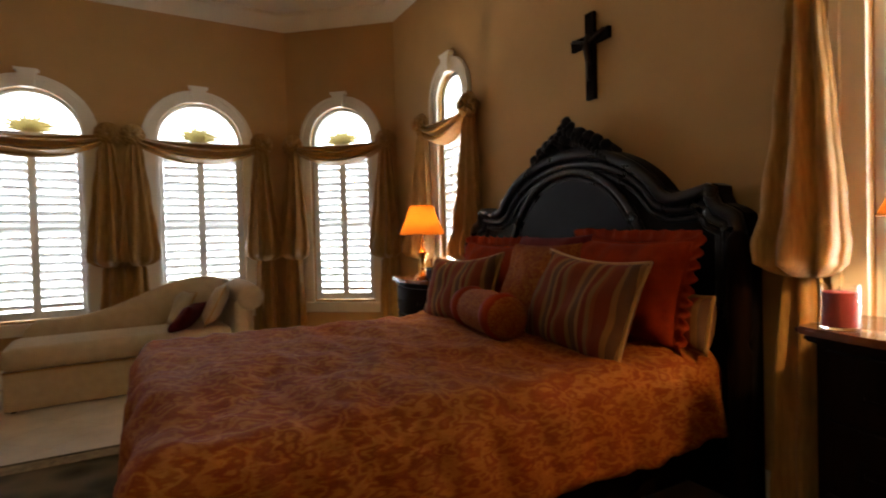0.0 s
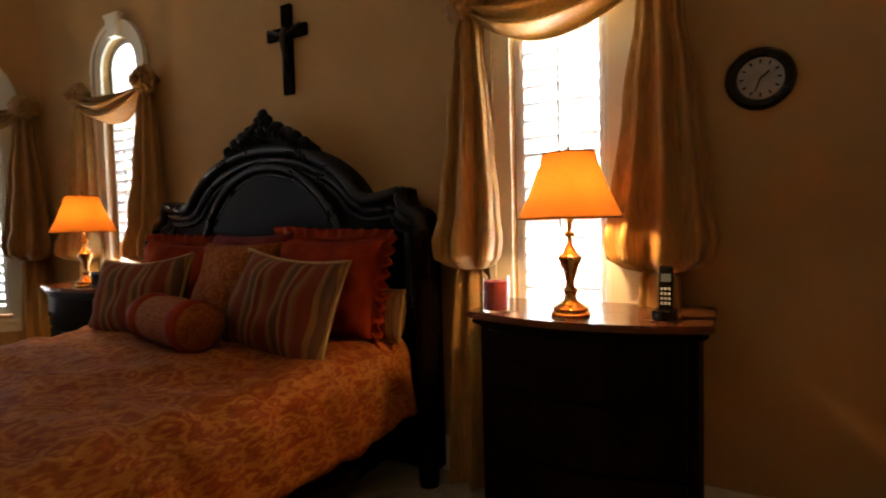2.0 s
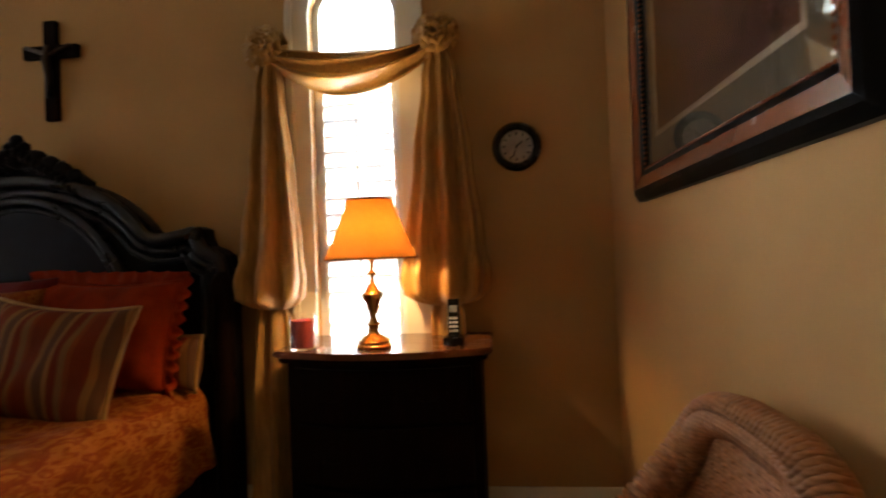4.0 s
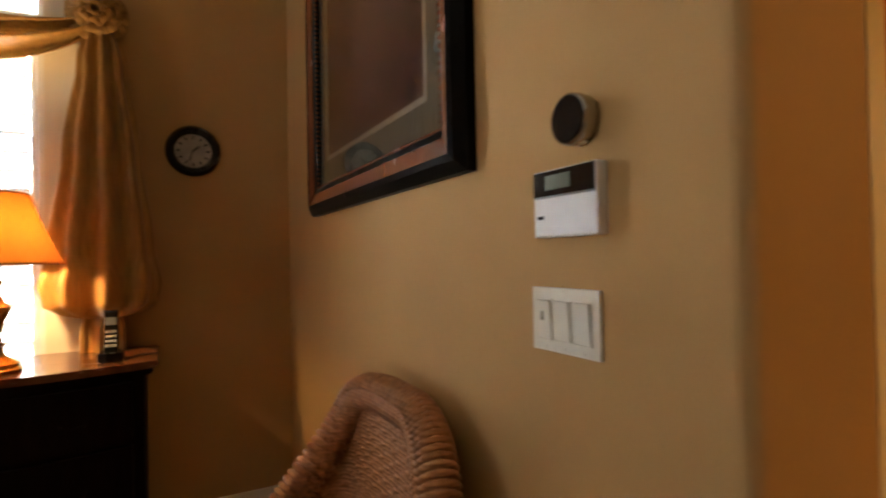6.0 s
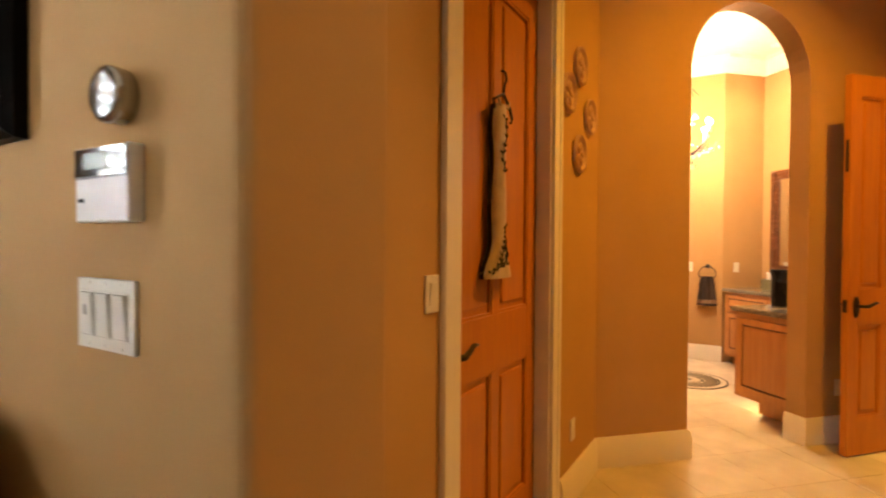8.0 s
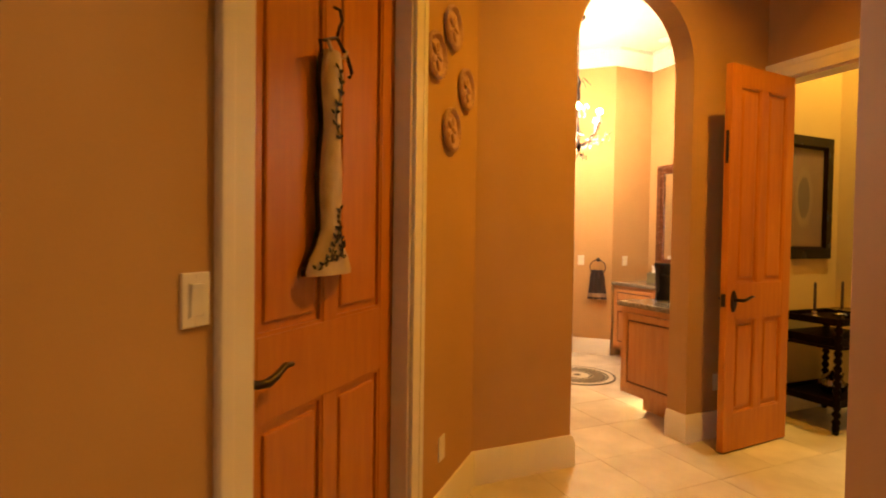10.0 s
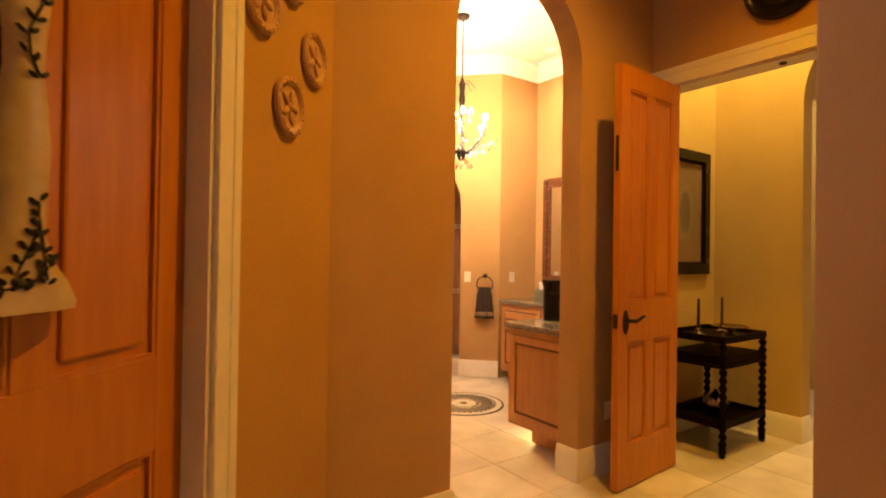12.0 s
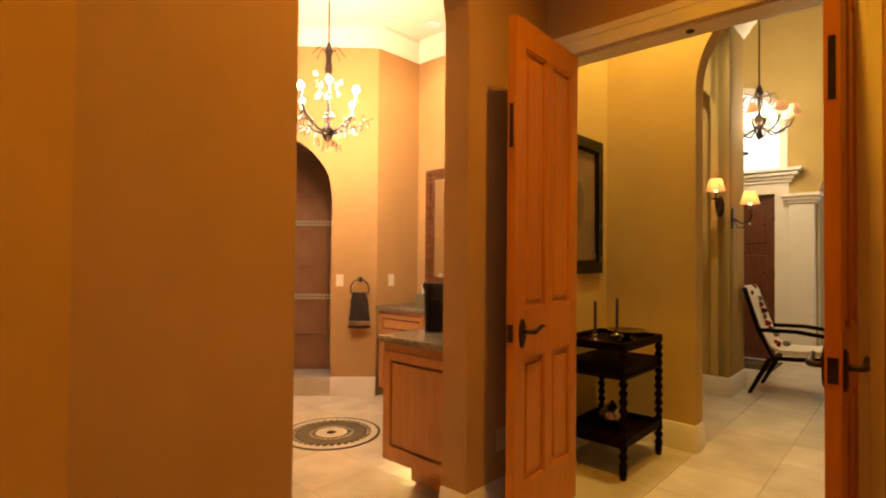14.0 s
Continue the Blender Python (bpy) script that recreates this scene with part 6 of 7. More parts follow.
def make_floor_medallion():
    m = thing("floor_medallion", Matrix.Translation((6.20, 0.385, 0.0025)), "round stone mosaic medallion set in the floor", "floor medallion", kind="structure")
    dark = mat("dark_olive_stone", (0.05, 0.036, 0.016), scale=40, rough=0.4)
    pale = mat("cream_stone", (0.58, 0.50, 0.36), scale=30, rough=0.4)
    grey = mat("grey_brown_stone", (0.15, 0.115, 0.06), scale=60, rough=0.4)
    for r0, r1, mt in ((0.0, 0.035, dark), (0.035, 0.115, pale), (0.115, 0.13, dark), (0.13, 0.155, pale), (0.155, 0.245, grey), (0.245, 0.26, dark), (0.26, 0.335, pale), (0.335, 0.355, dark)):
        part("stone_ring", ring_disc(bmesh.new(), max(r0, 0.0005), r1, 0.002), mt, m)
    tri = mesh_of("stone_chip", slab([(-0.011, 0.0), (0.011, 0.0), (0.0, 0.035)], -0.001, 0.001))
    tri.materials.append(dark)
    bar = mesh_of("stone_bar", slab([(-0.014, 0.0), (0.014, 0.0), (0.014, 0.022), (-0.014, 0.022)], -0.001, 0.001))
    bar.materials.append(dark)
    flat = Euler((radians(-90), 0, 0)).to_matrix().to_4x4()
    for k in range(28):
        shared("stone_chip", tri, m, Euler((0, 0, 2 * math.pi * k / 28)).to_matrix().to_4x4() @ Matrix.Translation((0, 0.15, 0.004)) @ flat @ Matrix.Diagonal((0.7, 1, -0.8, 1)))
    for k in range(36):
        shared("stone_bar", bar, m, Euler((0, 0, 2 * math.pi * k / 36)).to_matrix().to_4x4() @ Matrix.Translation((0, 0.288, 0.0035)) @ flat @ Matrix.Diagonal((1, 1, -1, 1)))
    for k in range(4):
        shared("stone_chip", tri, m, Euler((0, 0, math.pi * k / 2)).to_matrix().to_4x4() @ Matrix.Translation((0, 0.03, 0.004)) @ flat @ Matrix.Diagonal((1, 1, -1.8, 1)))


make_floor_medallion()
M_FLAME = glow("flame_bulb", (1.0, 0.82, 0.55), 45)
M_CRYSTAL = glass_mat("crystal", (1, 0.97, 0.92))


def make_chandelier():
    c = thing("chandelier", Matrix.Translation((6.18, 0.435, 0)), "bronze branch chandelier with candle bulbs and crystals", "chandelier")
    part("canopy", turned([(0.002, 3.38), (0.045, 3.385), (0.06, 3.405), (0.06, 3.42)], 20), M_BRONZE, c, smooth=True)
    part("rod", tube([(0, 0, 3.39), (0, 0, 2.86)], 0.006, 8), M_BRONZE, c)
    part("stem", turned([(0.008, 2.13), (0.03, 2.15), (0.045, 2.19), (0.05, 2.21), (0.03, 2.24), (0.015, 2.30), (0.012, 2.6), (0.03, 2.66), (0.02, 2.74), (0.03, 2.80), (0.012, 2.86)], 16), M_BRONZE, c, "turned bronze stem", smooth=True, angle=50)
    rng = random.Random(3)
    drop = turned([(0.001, -0.034), (0.013, -0.012), (0.008, 0.012), (0.001, 0.024)], 6)
    dm = mesh_of("crystal", drop)
    dm.materials.append(M_CRYSTAL)
    for k in range(8):
        a = 2 * math.pi * k / 8 + 0.2
        d = Vector((math.cos(a), math.sin(a), 0))
        h = 2.40 if k % 2 else 2.45
        r = 0.27 if k % 2 else 0.20
        pts = [d * 0.03 + Vector((0, 0, 2.19)), d * 0.12 + Vector((0, 0, 2.22)), d * (r - 0.05) + Vector((0, 0, 2.30)), d * r + Vector((0, 0, h - 0.02))]
        arm = part("arm", tube(pts, 0.006, 8), M_BRONZE, c, "curved bronze arm", smooth=True)
        part("candle_sleeve", turned([(0.012, h - 0.02), (0.014, h - 0.005), (0.009, h), (0.009, h + 0.05)], 10), M_WHITEPL, arm, at=Matrix.Translation(d * r))
        part("bulb", turned([(0.007, h + 0.05), (0.021, h + 0.068), (0.020, h + 0.085), (0.001, h + 0.105)], 10), M_FLAME, arm, "lit candle bulb", smooth=True, at=Matrix.Translation(d * r))
        part("twig", tube([d * 0.03 + Vector((0, 0, 2.20)), d * 0.2 + Vector((0, 0, 2.25)), d * (0.33 - 0.03 * (k % 3)) + Vector((0, 0, 2.33))], 0.003, 6), M_BRONZE, c)
        part("top_scroll", tube([d * 0.02 + Vector((0, 0, 2.80)), d * 0.07 + Vector((0, 0, 2.83)), d * 0.12 + Vector((0, 0, 2.77))], 0.003, 6), M_BRONZE, c)
        for q in range(9):
            f = rng.uniform(0.35, 1.0)
            p = d * (0.30 * f) + Vector((rng.uniform(-0.03, 0.03), rng.uniform(-0.03, 0.03), 2.22 + 0.10 * f - rng.uniform(0.02, 0.06)))
            shared("crystal", dm, c, Matrix.Translation(p))
        for q in range(2):
            shared("crystal", dm, c, Matrix.Translation(d * rng.uniform(0.03, 0.11) + Vector((0, 0, rng.uniform(2.09, 2.15)))))
            shared("crystal", dm, c, Matrix.Translation(d * rng.uniform(0.06, 0.15) + Vector((0, 0, rng.uniform(2.48, 2.66)))))
    lamp("chandelier_light", "POINT", (6.18, 0.435, 2.50), CHANW, (1.0, 0.73, 0.48), 0.2)


make_chandelier()
dl = thing("ceiling_light", Matrix.Translation((7.05, -0.35, 3.42)), "white recessed ceiling light in the bathroom", "ceiling light")
part("trim_ring", turned([(0.05, -0.004), (0.075, -0.008), (0.078, 0.0), (0.05, 0.0)], 24), M_WHITE, dl)
part("diffuser", turned([(0.05, -0.003), (0.05, -0.001)], 24), glow("downlight_lens", (1.0, 0.85, 0.65), 6), dl)
lamp("bath_downlight", "SPOT", (7.05, -0.35, 3.405), 38, (1.0, 0.76, 0.46), 0.05, (6.95, -0.3, 0), 125)
lamp("undercabinet_glow", "AREA", (5.45, -0.15, 0.112), 0.6, (1.0, 0.72, 0.28), (0.3, 0.3), (5.45, 0.0, 0.0))

# ---- hall ----
make_picture("hall_picture", on_wall(*ART, 0.28, 1.185, 0.001), 0.66, 0.95, [((0.0, 0.03, 0.075, 0.035), M_BLACK, "wide black frame"), ((0.075, 0.035, 0.095, 0.015), M_DARKWOOD, "dark inner frame")], None, False, mat("brown_print", (0.12, 0.055, 0.022), (0.075, 0.033, 0.013), scale=5, rough=0.7), "framed brown print with an oval ornament")
hp = bpy.data.objects["hall_picture"]
for r0, mt in ((0.17, mat("oval_tan", (0.15, 0.09, 0.04), rough=0.8)), (0.12, mat("oval_dark", (0.05, 0.03, 0.02), scale=20, rough=0.8))):
    part("oval_print", slab([(0.33 + r0 * 0.6 * math.cos(a * math.pi / 20), 0.475 + r0 * 1.35 * math.sin(a * math.pi / 20)) for a in range(40)], -0.0105 if r0 > 0.15 else -0.0112, -0.0082), mt, hp)


def make_cart():
    at = Matrix.LocRotScale((5.33, -1.44, 0), Euler((0, 0, radians(-45))), None)
    c = thing("tea_cart", at, "dark wooden tea cart with twisted legs and trays", "tea cart")
    W, D = 0.56, 0.40
    for x in (0.0, W):
        for y in (0.0, D):
            bm = bmesh.new()
            n, rings = 12, []
            for i in range(77):
                z = 0.03 + 0.76 * i / 76
                tw = 0.3 < z / 0.8 < 0.98 or 0.06 < z < 0.2
                r = 0.020
                rings.append([bm.verts.new(((r + (0.007 * math.cos(2 * (2 * math.pi * k / n) - z * 120) if tw else 0.003)) * math.cos(2 * math.pi * k / n), (r + (0.007 * math.cos(2 * (2 * math.pi * k / n) - z * 120) if tw else 0.003)) * math.sin(2 * math.pi * k / n), z)) for k in range(n)])
            for a, b in zip(rings, rings[1:]):
                for k in range(n):
                    bm.faces.new((a[k], a[(k + 1) % n], b[(k + 1) % n], b[k]))
            bm.faces.new(rings[0])
            bm.faces.new(rings[-1])
            leg = part("leg", bm, M_DARKWOOD, c, "barley-twist leg", smooth=True, at=Matrix.Translation((x, y, 0)))
            part("caster", turned([(0.012, 0.0), (0.02, 0.008), (0.02, 0.025), (0.012, 0.033)], 12), M_BLACK, leg)
    for z, nm in ((0.745, "top_tray"), (0.58, "drawer_shelf"), (0.185, "lower_shelf")):
        bm = boxes((-0.015, W + 0.015, -0.015, D + 0.015, z, z + 0.018), bevel=0.003)
        if nm != "drawer_shelf":
            for r in ((-0.015, W + 0.015, -0.018, -0.004, z + 0.018, z + 0.05), (-0.015, W + 0.015, D + 0.004, D + 0.018, z + 0.018, z + 0.05), (-0.018, -0.004, -0.004, D + 0.004, z + 0.018, z + 0.05), (W + 0.004, W + 0.018, -0.004, D + 0.004, z + 0.018, z + 0.05)):
                box(bm, *r, bevel=0.003)
        else:
            box(bm, 0.02, W - 0.02, 0.0, D, z + 0.018, z + 0.075, bevel=0.003)
        part(nm, bm, M_DARKWOOD, c, "dark wooden tray" if nm != "drawer_shelf" else "")
    return at


CART = make_cart()
M_SILVER = mat("tarnished_silver", (0.55, 0.50, 0.42), (0.30, 0.25, 0.2), scale=15, rough=0.18, metal=1.0)
for k, (x, y) in enumerate(((0.15, 0.25), (0.48, 0.25))):
    s = thing("candlestick", CART @ Matrix.Translation((x, y, 0.763)), "silver candlestick with a dark taper candle on the cart", "candlestick", group="candlesticks on the cart")
    part("holder", turned([(0.05, 0), (0.055, 0.006), (0.02, 0.015), (0.012, 0.03), (0.02, 0.045), (0.012, 0.05)], 20), M_SILVER, s, "low silver holder", smooth=True)
    part("taper", turned([(0.011, 0.045), (0.0095, 0.25), (0.004, 0.26)], 12), mat("dark_wax", (0.03, 0.012, 0.01), rough=0.5) if k == 0 else bpy.data.materials["dark_wax"], s, "dark taper candle", smooth=True, angle=50)
b = thing("bowl", CART @ Matrix.Translation((0.36, 0.13, 0.763)), "footed silver bowl on the tea cart", "bowl")
part("dish", turned([(0.05, 0.0), (0.045, 0.008), (0.018, 0.016), (0.02, 0.03), (0.09, 0.05), (0.125, 0.065), (0.12, 0.068), (0.08, 0.056), (0.002, 0.045)], 28), M_SILVER, b, smooth=True, angle=60)
b2 = thing("teapot", CART @ Matrix.Translation((0.30, 0.2, 0.204)), "silver pot on the lower shelf of the cart", "teapot")
part("body", turned([(0.05, 0), (0.08, 0.03), (0.085, 0.08), (0.05, 0.13), (0.03, 0.14), (0.012, 0.16), (0.002, 0.17)], 22), M_SILVER, b2, smooth=True)
part("handle", tube([(-0.075, 0, 0.05), (-0.13, 0, 0.07), (-0.13, 0, 0.11), (-0.06, 0, 0.12)], 0.007, 8), M_SILVER, b2, smooth=True)
part("spout", tube([(0.075, 0, 0.06), (0.115, 0, 0.09), (0.135, 0, 0.135)], 0.011, 8, taper=[1.2, 0.9, 0.6]), M_SILVER, b2, smooth=True)
M_SBULB = glow("sconce_bulb", (1.0, 0.70, 0.38), 4)
M_SSHADE = cloth_light("sconce_shade", (0.70, 0.42, 0.22), (0.80, 0.44, 0.20), 0.5)


def make_sconce(at, label):
    s = thing("wall_sconce", at, label, "wall sconce", group="hall sconces")
    part("backplate", slab([(0.035 * math.cos(a * math.pi / 12), 0.10 * math.sin(a * math.pi / 12)) for a in range(24)], -0.015, 0.0), M_BRONZE, s, "bronze backplate")
    part("arm", tube([(0, -0.01, 0.0), (0, -0.08, -0.05), (0, -0.15, -0.03), (0, -0.17, 0.03), (0, -0.15, 0.06)], 0.008, 8), M_BRONZE, s, "scrolled bronze arm", smooth=True)
    part("scroll", tube([(0, -0.02, -0.02), (0, -0.05, -0.09), (0, -0.10, -0.09), (0, -0.11, -0.05), (0, -0.08, -0.045)], 0.006, 8), M_BRONZE, s, smooth=True)
    part("bobeche", turned([(0.01, 0.05), (0.04, 0.062), (0.035, 0.07), (0.012, 0.066), (0.012, 0.12)], 16), M_BRONZE, s, smooth=True, at=Matrix.Translation((0, -0.155, 0)))
    part("crystal", turned([(0.001, -0.03), (0.008, -0.012), (0.005, 0.004), (0.001, 0.01)], 8), M_CRYSTAL, s, at=Matrix.Translation((0, -0.155, -0.04)))
    bm = bmesh.new()
    n = 32
    r0 = [bm.verts.new((0.085 * math.cos(2 * math.pi * i / n), 0.085 * math.sin(2 * math.pi * i / n), 0.13)) for i in range(n)]
    r1 = [bm.verts.new((0.05 * math.cos(2 * math.pi * i / n), 0.05 * math.sin(2 * math.pi * i / n), 0.245)) for i in range(n)]
    for i in range(n):
        bm.faces.new((r0[i], r0[(i + 1) % n], r1[(i + 1) % n], r1[i]))
    part("shade", bm, M_SSHADE, s, "glowing peach shade", smooth=True, at=Matrix.Translation((0, -0.155, 0)))
    part("bulb", turned([(0.008, 0.12), (0.02, 0.15), (0.015, 0.185), (0.002, 0.20)], 10), M_SBULB, s, "lit bulb", smooth=True, at=Matrix.Translation((0, -0.155, 0)))
    lamp("sconce_light", "POINT", (at @ Vector((0, -0.155, 0.20)))[:], 1.3, (1.0, 0.55, 0.22), 0.03)


make_sconce(on_wall(*NICHE, 1.30, 1.80), "bronze sconce with a glowing shade beside the niche")
make_sconce(on_wall((7.13, -3.17), (7.53, -3.57), 0.10, 1.69), "bronze sconce with a glowing shade by the foyer")

# front door wall
M_FDOOR = mat("red_brown_front_door", (0.13, 0.035, 0.015), (0.08, 0.02, 0.01), scale=5, rough=0.35, stretch=(6, 6, 1), coat=0.3)
FA = on_wall(*FOYER, 0)
fd = thing("door_4", FA @ Matrix.Translation((1.062, 0.05, 0.005)), "red-brown panelled wooden front door", "door", kind="structure")
part("slab", boxes((0, 0.886, 0, 0.045, 0, 2.13), bevel=0.003), M_FDOOR, fd)
for x0, x1 in ((0.1, 0.41), (0.48, 0.79)):
    for z0, z1 in ((0.15, 0.75), (0.9, 1.35), (1.5, 2.0)):
        part("panel", boxes((x0, x1, -0.012, 0.001, z0, z1), bevel=0.01), M_FDOOR, fd)
        for cx in (x0 + 0.03, x1 - 0.03):
            part("nail_head", turned([(0.012, 0), (0.008, 0.008), (0.001, 0.01)], 8), M_BLACK, fd, at=Matrix.LocRotScale((cx, -0.011, (z0 + z1) / 2), Euler((radians(90), 0, 0)), None))
for z in (0.4, 1.1, 1.85):
    part("hinge", boxes((0.862, 0.886, -0.006, 0.002, z - 0.05, z + 0.05)), M_BLACK, fd, "black hinge")
bm = boxes((0.90, 1.058, -0.05, 0.0, 0, 2.16), (1.952, 2.11, -0.05, 0.0, 0, 2.16), (0.90, 2.11, -0.05, 0.0, 2.1405, 2.28), bevel=0.006)
for z, o in ((2.2805, 0.03), (2.3205, 0.06), (2.3605, 0.11), (2.41, 0.15)):
    box(bm, 0.90 - o, 2.11 + o, -0.05 - o, 0.0, z, z + 0.0395 if z < 2.4 else 2.45, bevel=0.004)
tagged(part("trim_front_door_pediment", bm, M_TRIM, at=FA), "white entablature around the front door", "door surround", kind="structure")
fw = thing("window_6", FA @ Matrix.Translation((1.5, -0.004, 0)), "bright arched window above the front door", "window", kind="structure")
part("casing", arch_band(-0.5, 0.5, 2.46, 3.0, 0.5, 0.09, -0.03, 0.0), M_TRIM, fw, "white arched casing")
# the pane itself glows, in place of daylight coming through it
part("pane", slab([(-0.5, 2.46)] + arch_points(-0.5, 0.5, 3.0, 0.5) + [(0.5, 2.46)], -0.006, -0.002), glow("daylight_glow_pane", (0.93, 0.97, 1.0), 0.55), fw, "bright daylit pane")
part("muntin", boxes((-0.015, 0.015, -0.02, -0.006, 2.46, 3.49), (-0.49, 0.49, -0.02, -0.007, 2.98, 3.01)), M_TRIM, fw)
sd = thing("window_7", FA @ Matrix.Translation((2.85, 0.9, 0)), "bright tall foyer window with dark iron bars", "window", kind="structure")
# same self-glowing pane instead of daylight from outside
part("pane", boxes((-0.9, 0.9, 0.0, 0.01, 0.1, 3.3)), bpy.data.materials["daylight_glow_pane"], sd, "bright daylit pane")
part("frame", boxes((-0.95, -0.42, -0.05, -0.001, 0, 3.35), (0.42, 0.95, -0.05, -0.001, 0, 3.35), (-0.42, 0.42, -0.05, -0.001, 2.55, 3.35), (-0.42, 0.42, -0.05, -0.001, 0, 0.25)), M_TRIM, sd)
for k in range(7):
    part("iron_bar", tube([(-0.36 + 0.12 * k, -0.03, 0.25), (-0.36 + 0.12 * k, -0.03, 1.9 - 0.12 * abs(k - 3))], 0.012, 6), M_BLACK, sd)
for z in (0.3, 1.0, 1.55):
    part("iron_rail", boxes((-0.42, 0.42, -0.045, -0.02, z, z + 0.05)), M_BLACK, sd)
pl = thing("pilaster", FA @ Matrix.Translation((2.25, 0, 0)), "white fluted pilaster with a moulded capital", "pilaster", kind="structure")
part("shaft", boxes((-0.13, 0.13, -0.12, 0.0, 0.16, 2.0), bevel=0.006), M_TRIM, pl)
for k in range(4):
    part("flute", boxes((-0.10 + 0.055 * k, -0.07 + 0.055 * k, -0.124, -0.119, 0.3, 1.85)), M_TRIM, pl)
part("capital", boxes((-0.15, 0.15, -0.14, 0.0, 2.0005, 2.04), (-0.18, 0.18, -0.17, 0.0, 2.0405, 2.08), (-0.21, 0.21, -0.20, 0.0, 2.0805, 2.12), bevel=0.004), M_TRIM, pl)
part("plinth", boxes((-0.16, 0.16, -0.15, 0.0, 0.0, 0.1595), bevel=0.006), M_TRIM, pl)
hk = thing("sculpture", FA @ Matrix.Translation((1.22, -0.10, 2.45)), "black iron sculpture standing on the door pediment", "sculpture")
part("form", boxes((-0.05, 0.45, -0.02, 0.02, 0.22, 0.26), (0.0, 0.10, -0.03, 0.03, 0.0, 0.24), bevel=0.01), M_BLACK, hk)


def make_foyer_chandelier():
    c = thing("chandelier", Matrix.Translation((7.85, -3.95, 0)), "dark iron chandelier with small peach shades", "chandelier")
    part("chain", tube([(0, 0, HALLZ + 0.62), (0, 0, 3.22)], 0.008, 6), M_BRONZE, c)
    part("canopy", turned([(0.03, HALLZ + 0.57), (0.07, HALLZ + 0.60), (0.07, HALLZ + 0.62)], 16), M_BRONZE, c)
    part("stem", turned([(0.005, 2.60), (0.035, 2.66), (0.02, 2.72), (0.06, 2.80), (0.02, 2.88), (0.02, 3.05), (0.045, 3.12), (0.015, 3.22)], 14), M_BRONZE, c, smooth=True)
    part("crystal_heart", turned([(0.002, 2.70), (0.08, 2.80), (0.06, 2.92), (0.01, 3.0)], 12), M_CRYSTAL, c)
    for k in range(8):
        a = 2 * math.pi * k / 8
        d = Vector((math.cos(a), math.sin(a), 0))
        r = 0.32
        arm = part("arm", tube([d * 0.03 + Vector((0, 0, 2.74)), d * 0.15 + Vector((0, 0, 2.66)), d * 0.28 + Vector((0, 0, 2.72)), d * r + Vector((0, 0, 2.80))], 0.009, 6), M_BRONZE, c, smooth=True)
        part("top_scroll", tube([d * 0.03 + Vector((0, 0, 3.08)), d * 0.14 + Vector((0, 0, 3.10)), d * 0.20 + Vector((0, 0, 2.98)), d * 0.13 + Vector((0, 0, 2.94))], 0.007, 6), M_BRONZE, c, smooth=True)
        part("shade", turned([(0.06, 2.84), (0.035, 2.94)], 14), M_SSHADE2, arm, "glowing peach shade", smooth=True, at=Matrix.Translation(d * r))


M_SSHADE2 = glow("lit_peach_shade", (0.9, 0.45, 0.20), 0.30)
make_foyer_chandelier()


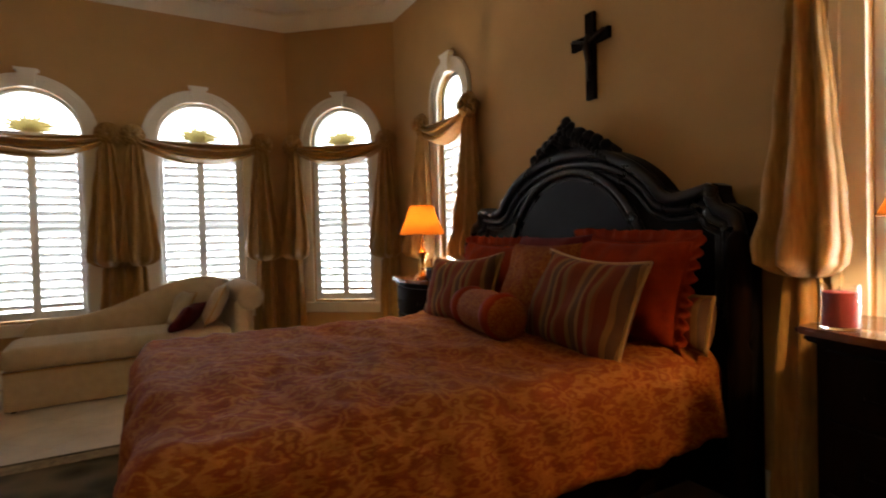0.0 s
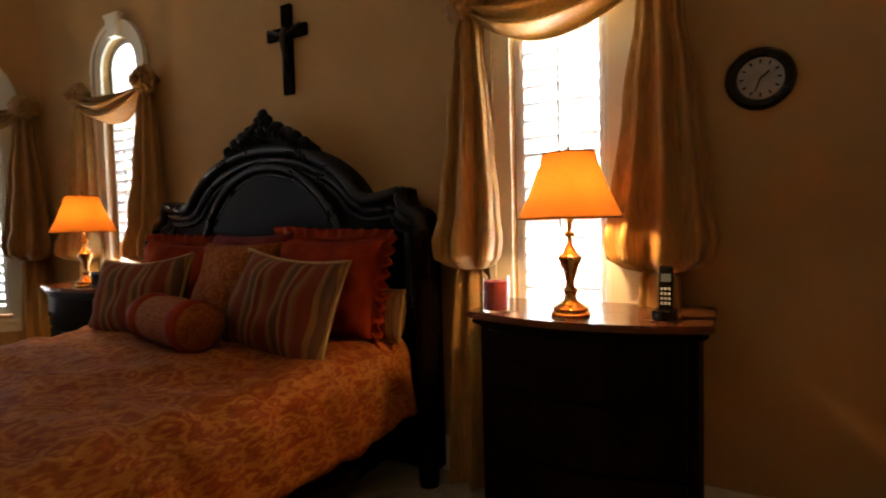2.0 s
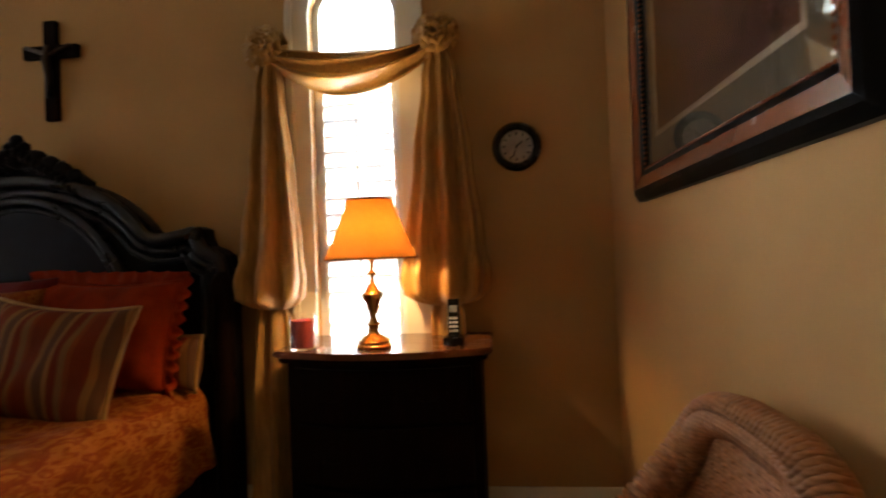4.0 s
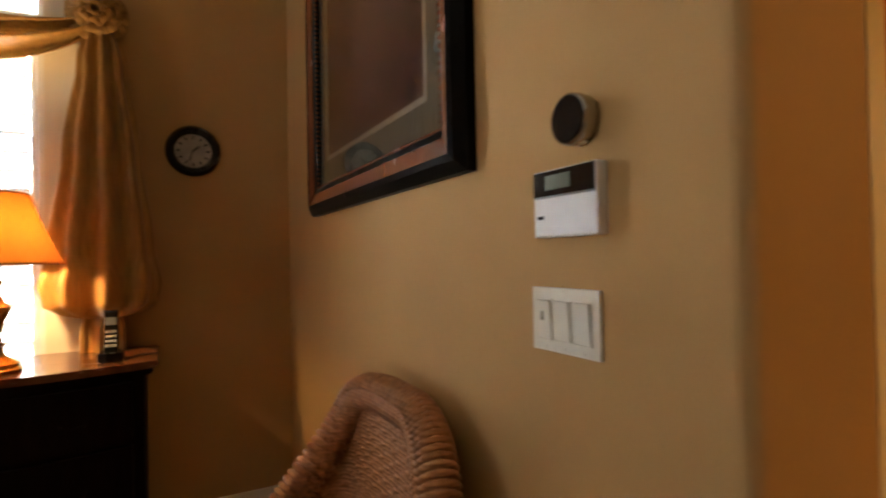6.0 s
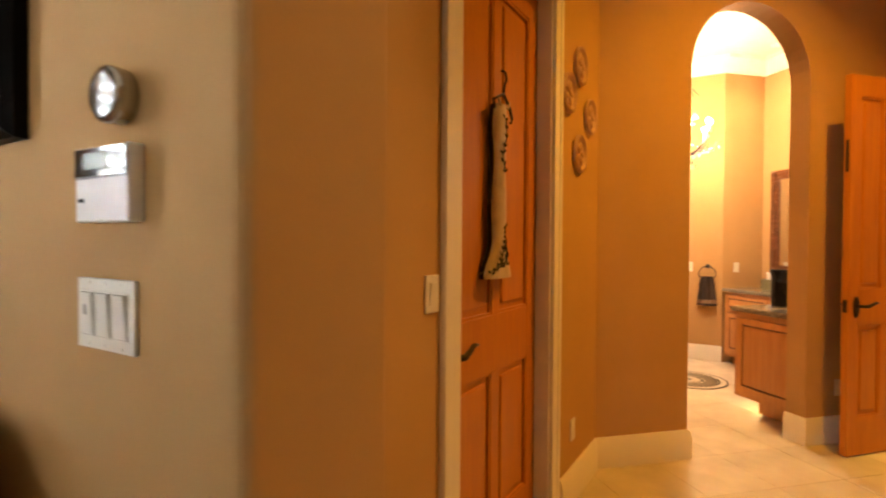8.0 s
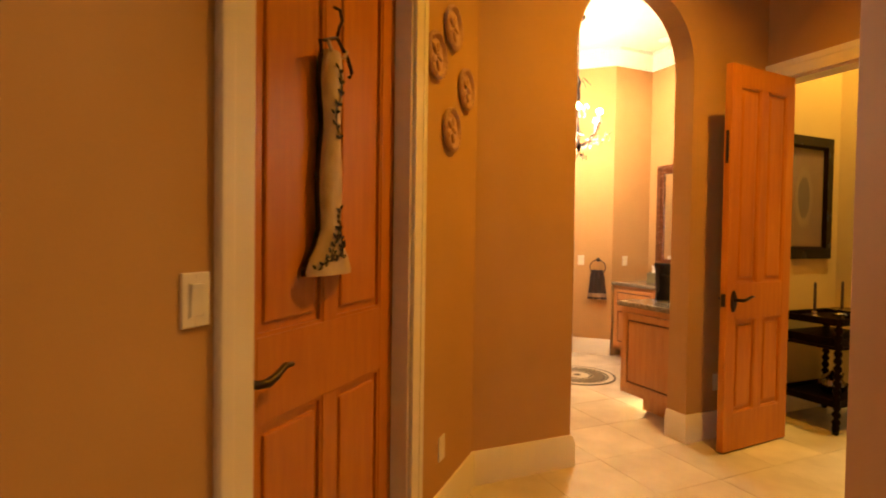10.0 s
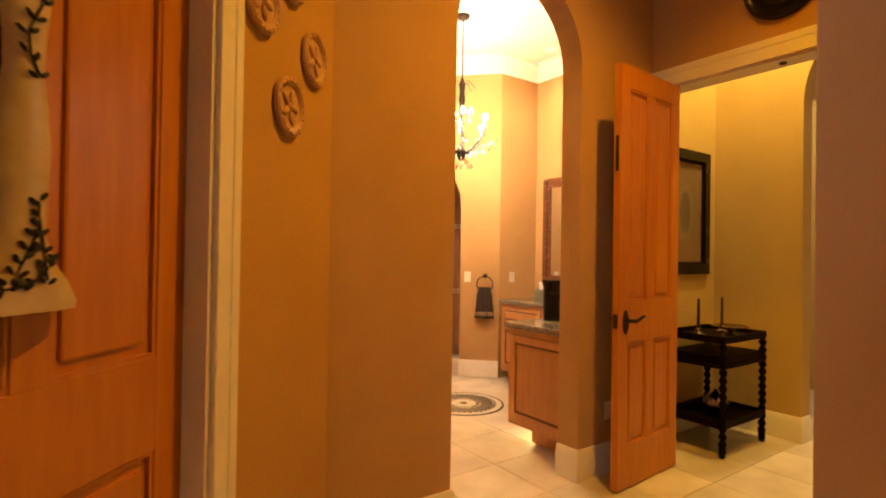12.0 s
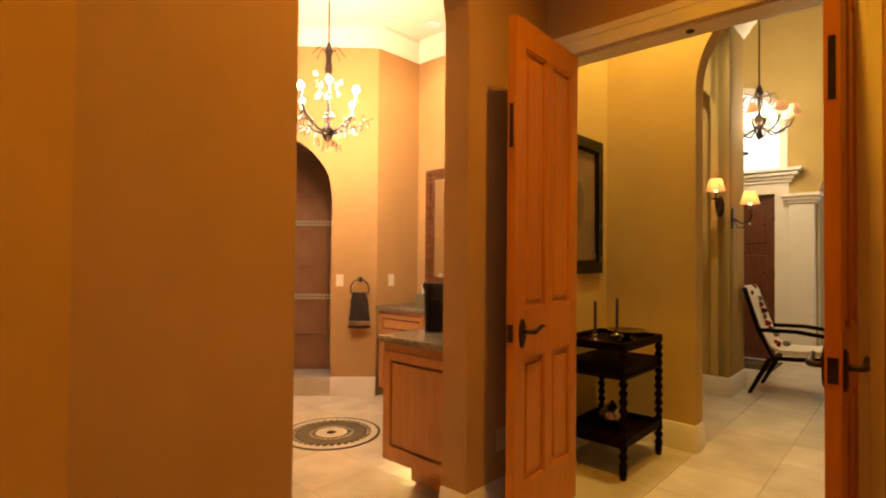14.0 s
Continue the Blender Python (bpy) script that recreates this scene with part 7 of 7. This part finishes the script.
def make_armchair():
    at = Matrix.LocRotScale((7.21, -3.93, 0), Euler((0, 0, radians(-45))), None)
    c = thing("armchair", at, "dark wooden armchair with a floral upholstered sling seat", "armchair")
    fl = mat("floral_upholstery", (0.62, 0.54, 0.40), (0.60, 0.50, 0.36), scale=3, rough=0.85, bump=0.05)
    for sx in (-0.28, 0.28):
        part("frame_side", tube([(sx, 0.42, 1.02), (sx, 0.30, 0.62), (sx, 0.18, 0.36), (sx, -0.30, 0.40)], 0.022, 8), M_DARKWOOD, c, "dark curved side frame", smooth=True)
        part("leg", tube([(sx, 0.20, 0.36), (sx, 0.38, 0.0)], 0.024, 8, taper=[1.1, 0.7]), M_DARKWOOD, c, smooth=True)
        part("leg", tube([(sx, -0.25, 0.40), (sx, -0.34, 0.0)], 0.022, 8, taper=[1.1, 0.7]), M_DARKWOOD, c, smooth=True)
        part("armrest", tube([(sx, 0.30, 0.62), (sx, 0.0, 0.63), (sx, -0.28, 0.60)], 0.02, 8), M_DARKWOOD, c, smooth=True)
        part("arm_post", tube([(sx, -0.20, 0.40), (sx, -0.24, 0.60)], 0.016, 8), M_DARKWOOD, c, smooth=True)
    part("stretcher", tube([(-0.28, 0.19, 0.355), (0.28, 0.19, 0.355)], 0.016, 8), M_DARKWOOD, c)
    bm = bmesh.new()
    rows = []
    for y, z in ((0.41, 1.01), (0.34, 0.80), (0.27, 0.60), (0.20, 0.45), (0.10, 0.41), (-0.10, 0.42), (-0.30, 0.44)):
        rows.append([[bm.verts.new((x, y + o * 0.7, z + o)) for x in (-0.25, -0.1, 0.1, 0.25)] for o in (0.03, -0.01)])
    for r, s in zip(rows, rows[1:]):
        for q in (0, 1):
            for k in range(3):
                bm.faces.new((r[q][k], r[q][k + 1], s[q][k + 1], s[q][k]))
        for k in (0, 3):
            bm.faces.new((r[0][k], s[0][k], s[1][k], r[1][k]))
    for r in (rows[0], rows[-1]):
        for k in range(3):
            bm.faces.new((r[0][k], r[0][k + 1], r[1][k + 1], r[1][k]))
    sl = part("seat_and_back", bm, fl, c, "cream floral upholstery", smooth=True, angle=60)
    rng = random.Random(2)
    for k in range(12):
        f = k / 11
        y, z = (0.405 - 0.2 * f / 0.8, 0.99 - 0.52 * f / 0.8) if f < 0.8 else (0.2 - 0.5 * (f - 0.8), 0.45)
        bm = bmesh.new()
        bmesh.ops.create_icosphere(bm, subdivisions=2, radius=1.0, matrix=Matrix.LocRotScale((rng.uniform(-0.12, 0.12), y - 0.0 + 0.015, z + 0.03), Euler((radians(20), 0, rng.uniform(0, 3))), (0.05, 0.02, 0.03)))
        part("woven_flower", bm, (M_RUST, M_WINE, bpy.data.materials["olive_ceramic"])[k % 3], sl, smooth=True)


make_armchair()
fm = part("door_mat", boxes((0.95, 2.05, -0.75, -0.1, 0.0, 0.014), bevel=0.003), M_RUG, at=FA)
tagged(fm, "dark patterned mat before the front door", "door mat")

# lamps of the hall, seen or implied by their light, and two added fills
lamp("vestibule_downlight", "SPOT", (3.52, -1.05, 3.88), VESTW, WARM, 0.07, (3.50, -0.62, 0), 116)
# unseen spot, added to brighten the end of the passage wall
lamp("passage_downlight", "SPOT", (1.40, -0.20, 3.88), PASSW, (1.0, 0.60, 0.26), 0.07, (1.16, 0.52, 1.1), 38)
lamp("hall_downlight", "SPOT", (5.40, -1.80, 3.8), HALLW, YELLOW, 0.08, (5.50, -1.70, 0), 135)
# unseen spot, added to lift the niche wall beyond the hall arch
lamp("gallery_downlight", "SPOT", (6.35, -2.75, 3.8), 100, (1.0, 0.80, 0.46), 0.08, (6.6, -2.75, 0), 135)
lamp("foyer_light", "POINT", (7.85, -3.95, 2.9), FOYERW, (1.0, 0.80, 0.52), 0.25)

# ---- floor tiles ----
TILE = 0.455
fl_ob = bpy.data.objects["floor"]
tile_me = mesh_of("tile", boxes((0.0014, TILE - 0.0014, 0.0014, TILE - 0.0014, -0.012, 0.0), bevel=0.0012))
tile_me.materials.append(M_TILE)
turn = Matrix.LocRotScale((4.6, -0.3, 0), Euler((0, 0, radians(45))), None)
rest = bmesh.new()
for i in range(-26, 27):
    for j in range(-26, 27):
        p = turn @ Vector((i * TILE, j * TILE, 0))
        if not (-6.5 < p.x < 11.5 and -8.2 < p.y < 3.0):
            continue
        if 3.2 < p.x < 8.0 and -3.6 < p.y < 1.6:
            shared("tile", tile_me, fl_ob, Matrix.Translation(p) @ Euler((0, 0, radians(45))).to_matrix().to_4x4())
        else:
            a = [turn @ Vector((i * TILE + u, j * TILE + v, z)) for z in (-0.012, 0.0) for u, v in ((0.002, 0.002), (TILE - 0.002, 0.002), (TILE - 0.002, TILE - 0.002), (0.002, TILE - 0.002))]
            vs = [rest.verts.new(q) for q in a]
            for f in ((4, 5, 6, 7), (0, 1, 5, 4), (1, 2, 6, 5), (2, 3, 7, 6), (3, 0, 4, 7)):
                rest.faces.new([vs[k] for k in f])
for co, no in (((0, 2.93, 0), (0, 1, 0)), ((-5.93, 0, 0), (-1, 0, 0)), ((0, -7.55, 0), (0, -1, 0)), ((10.9, 0, 0), (1, 0, 0))):
    bmesh.ops.bisect_plane(rest, geom=rest.verts[:] + rest.edges[:] + rest.faces[:], plane_co=co, plane_no=no, clear_outer=True)
tagged(part("tiles", rest, M_TILE, fl_ob), kind="stuff")
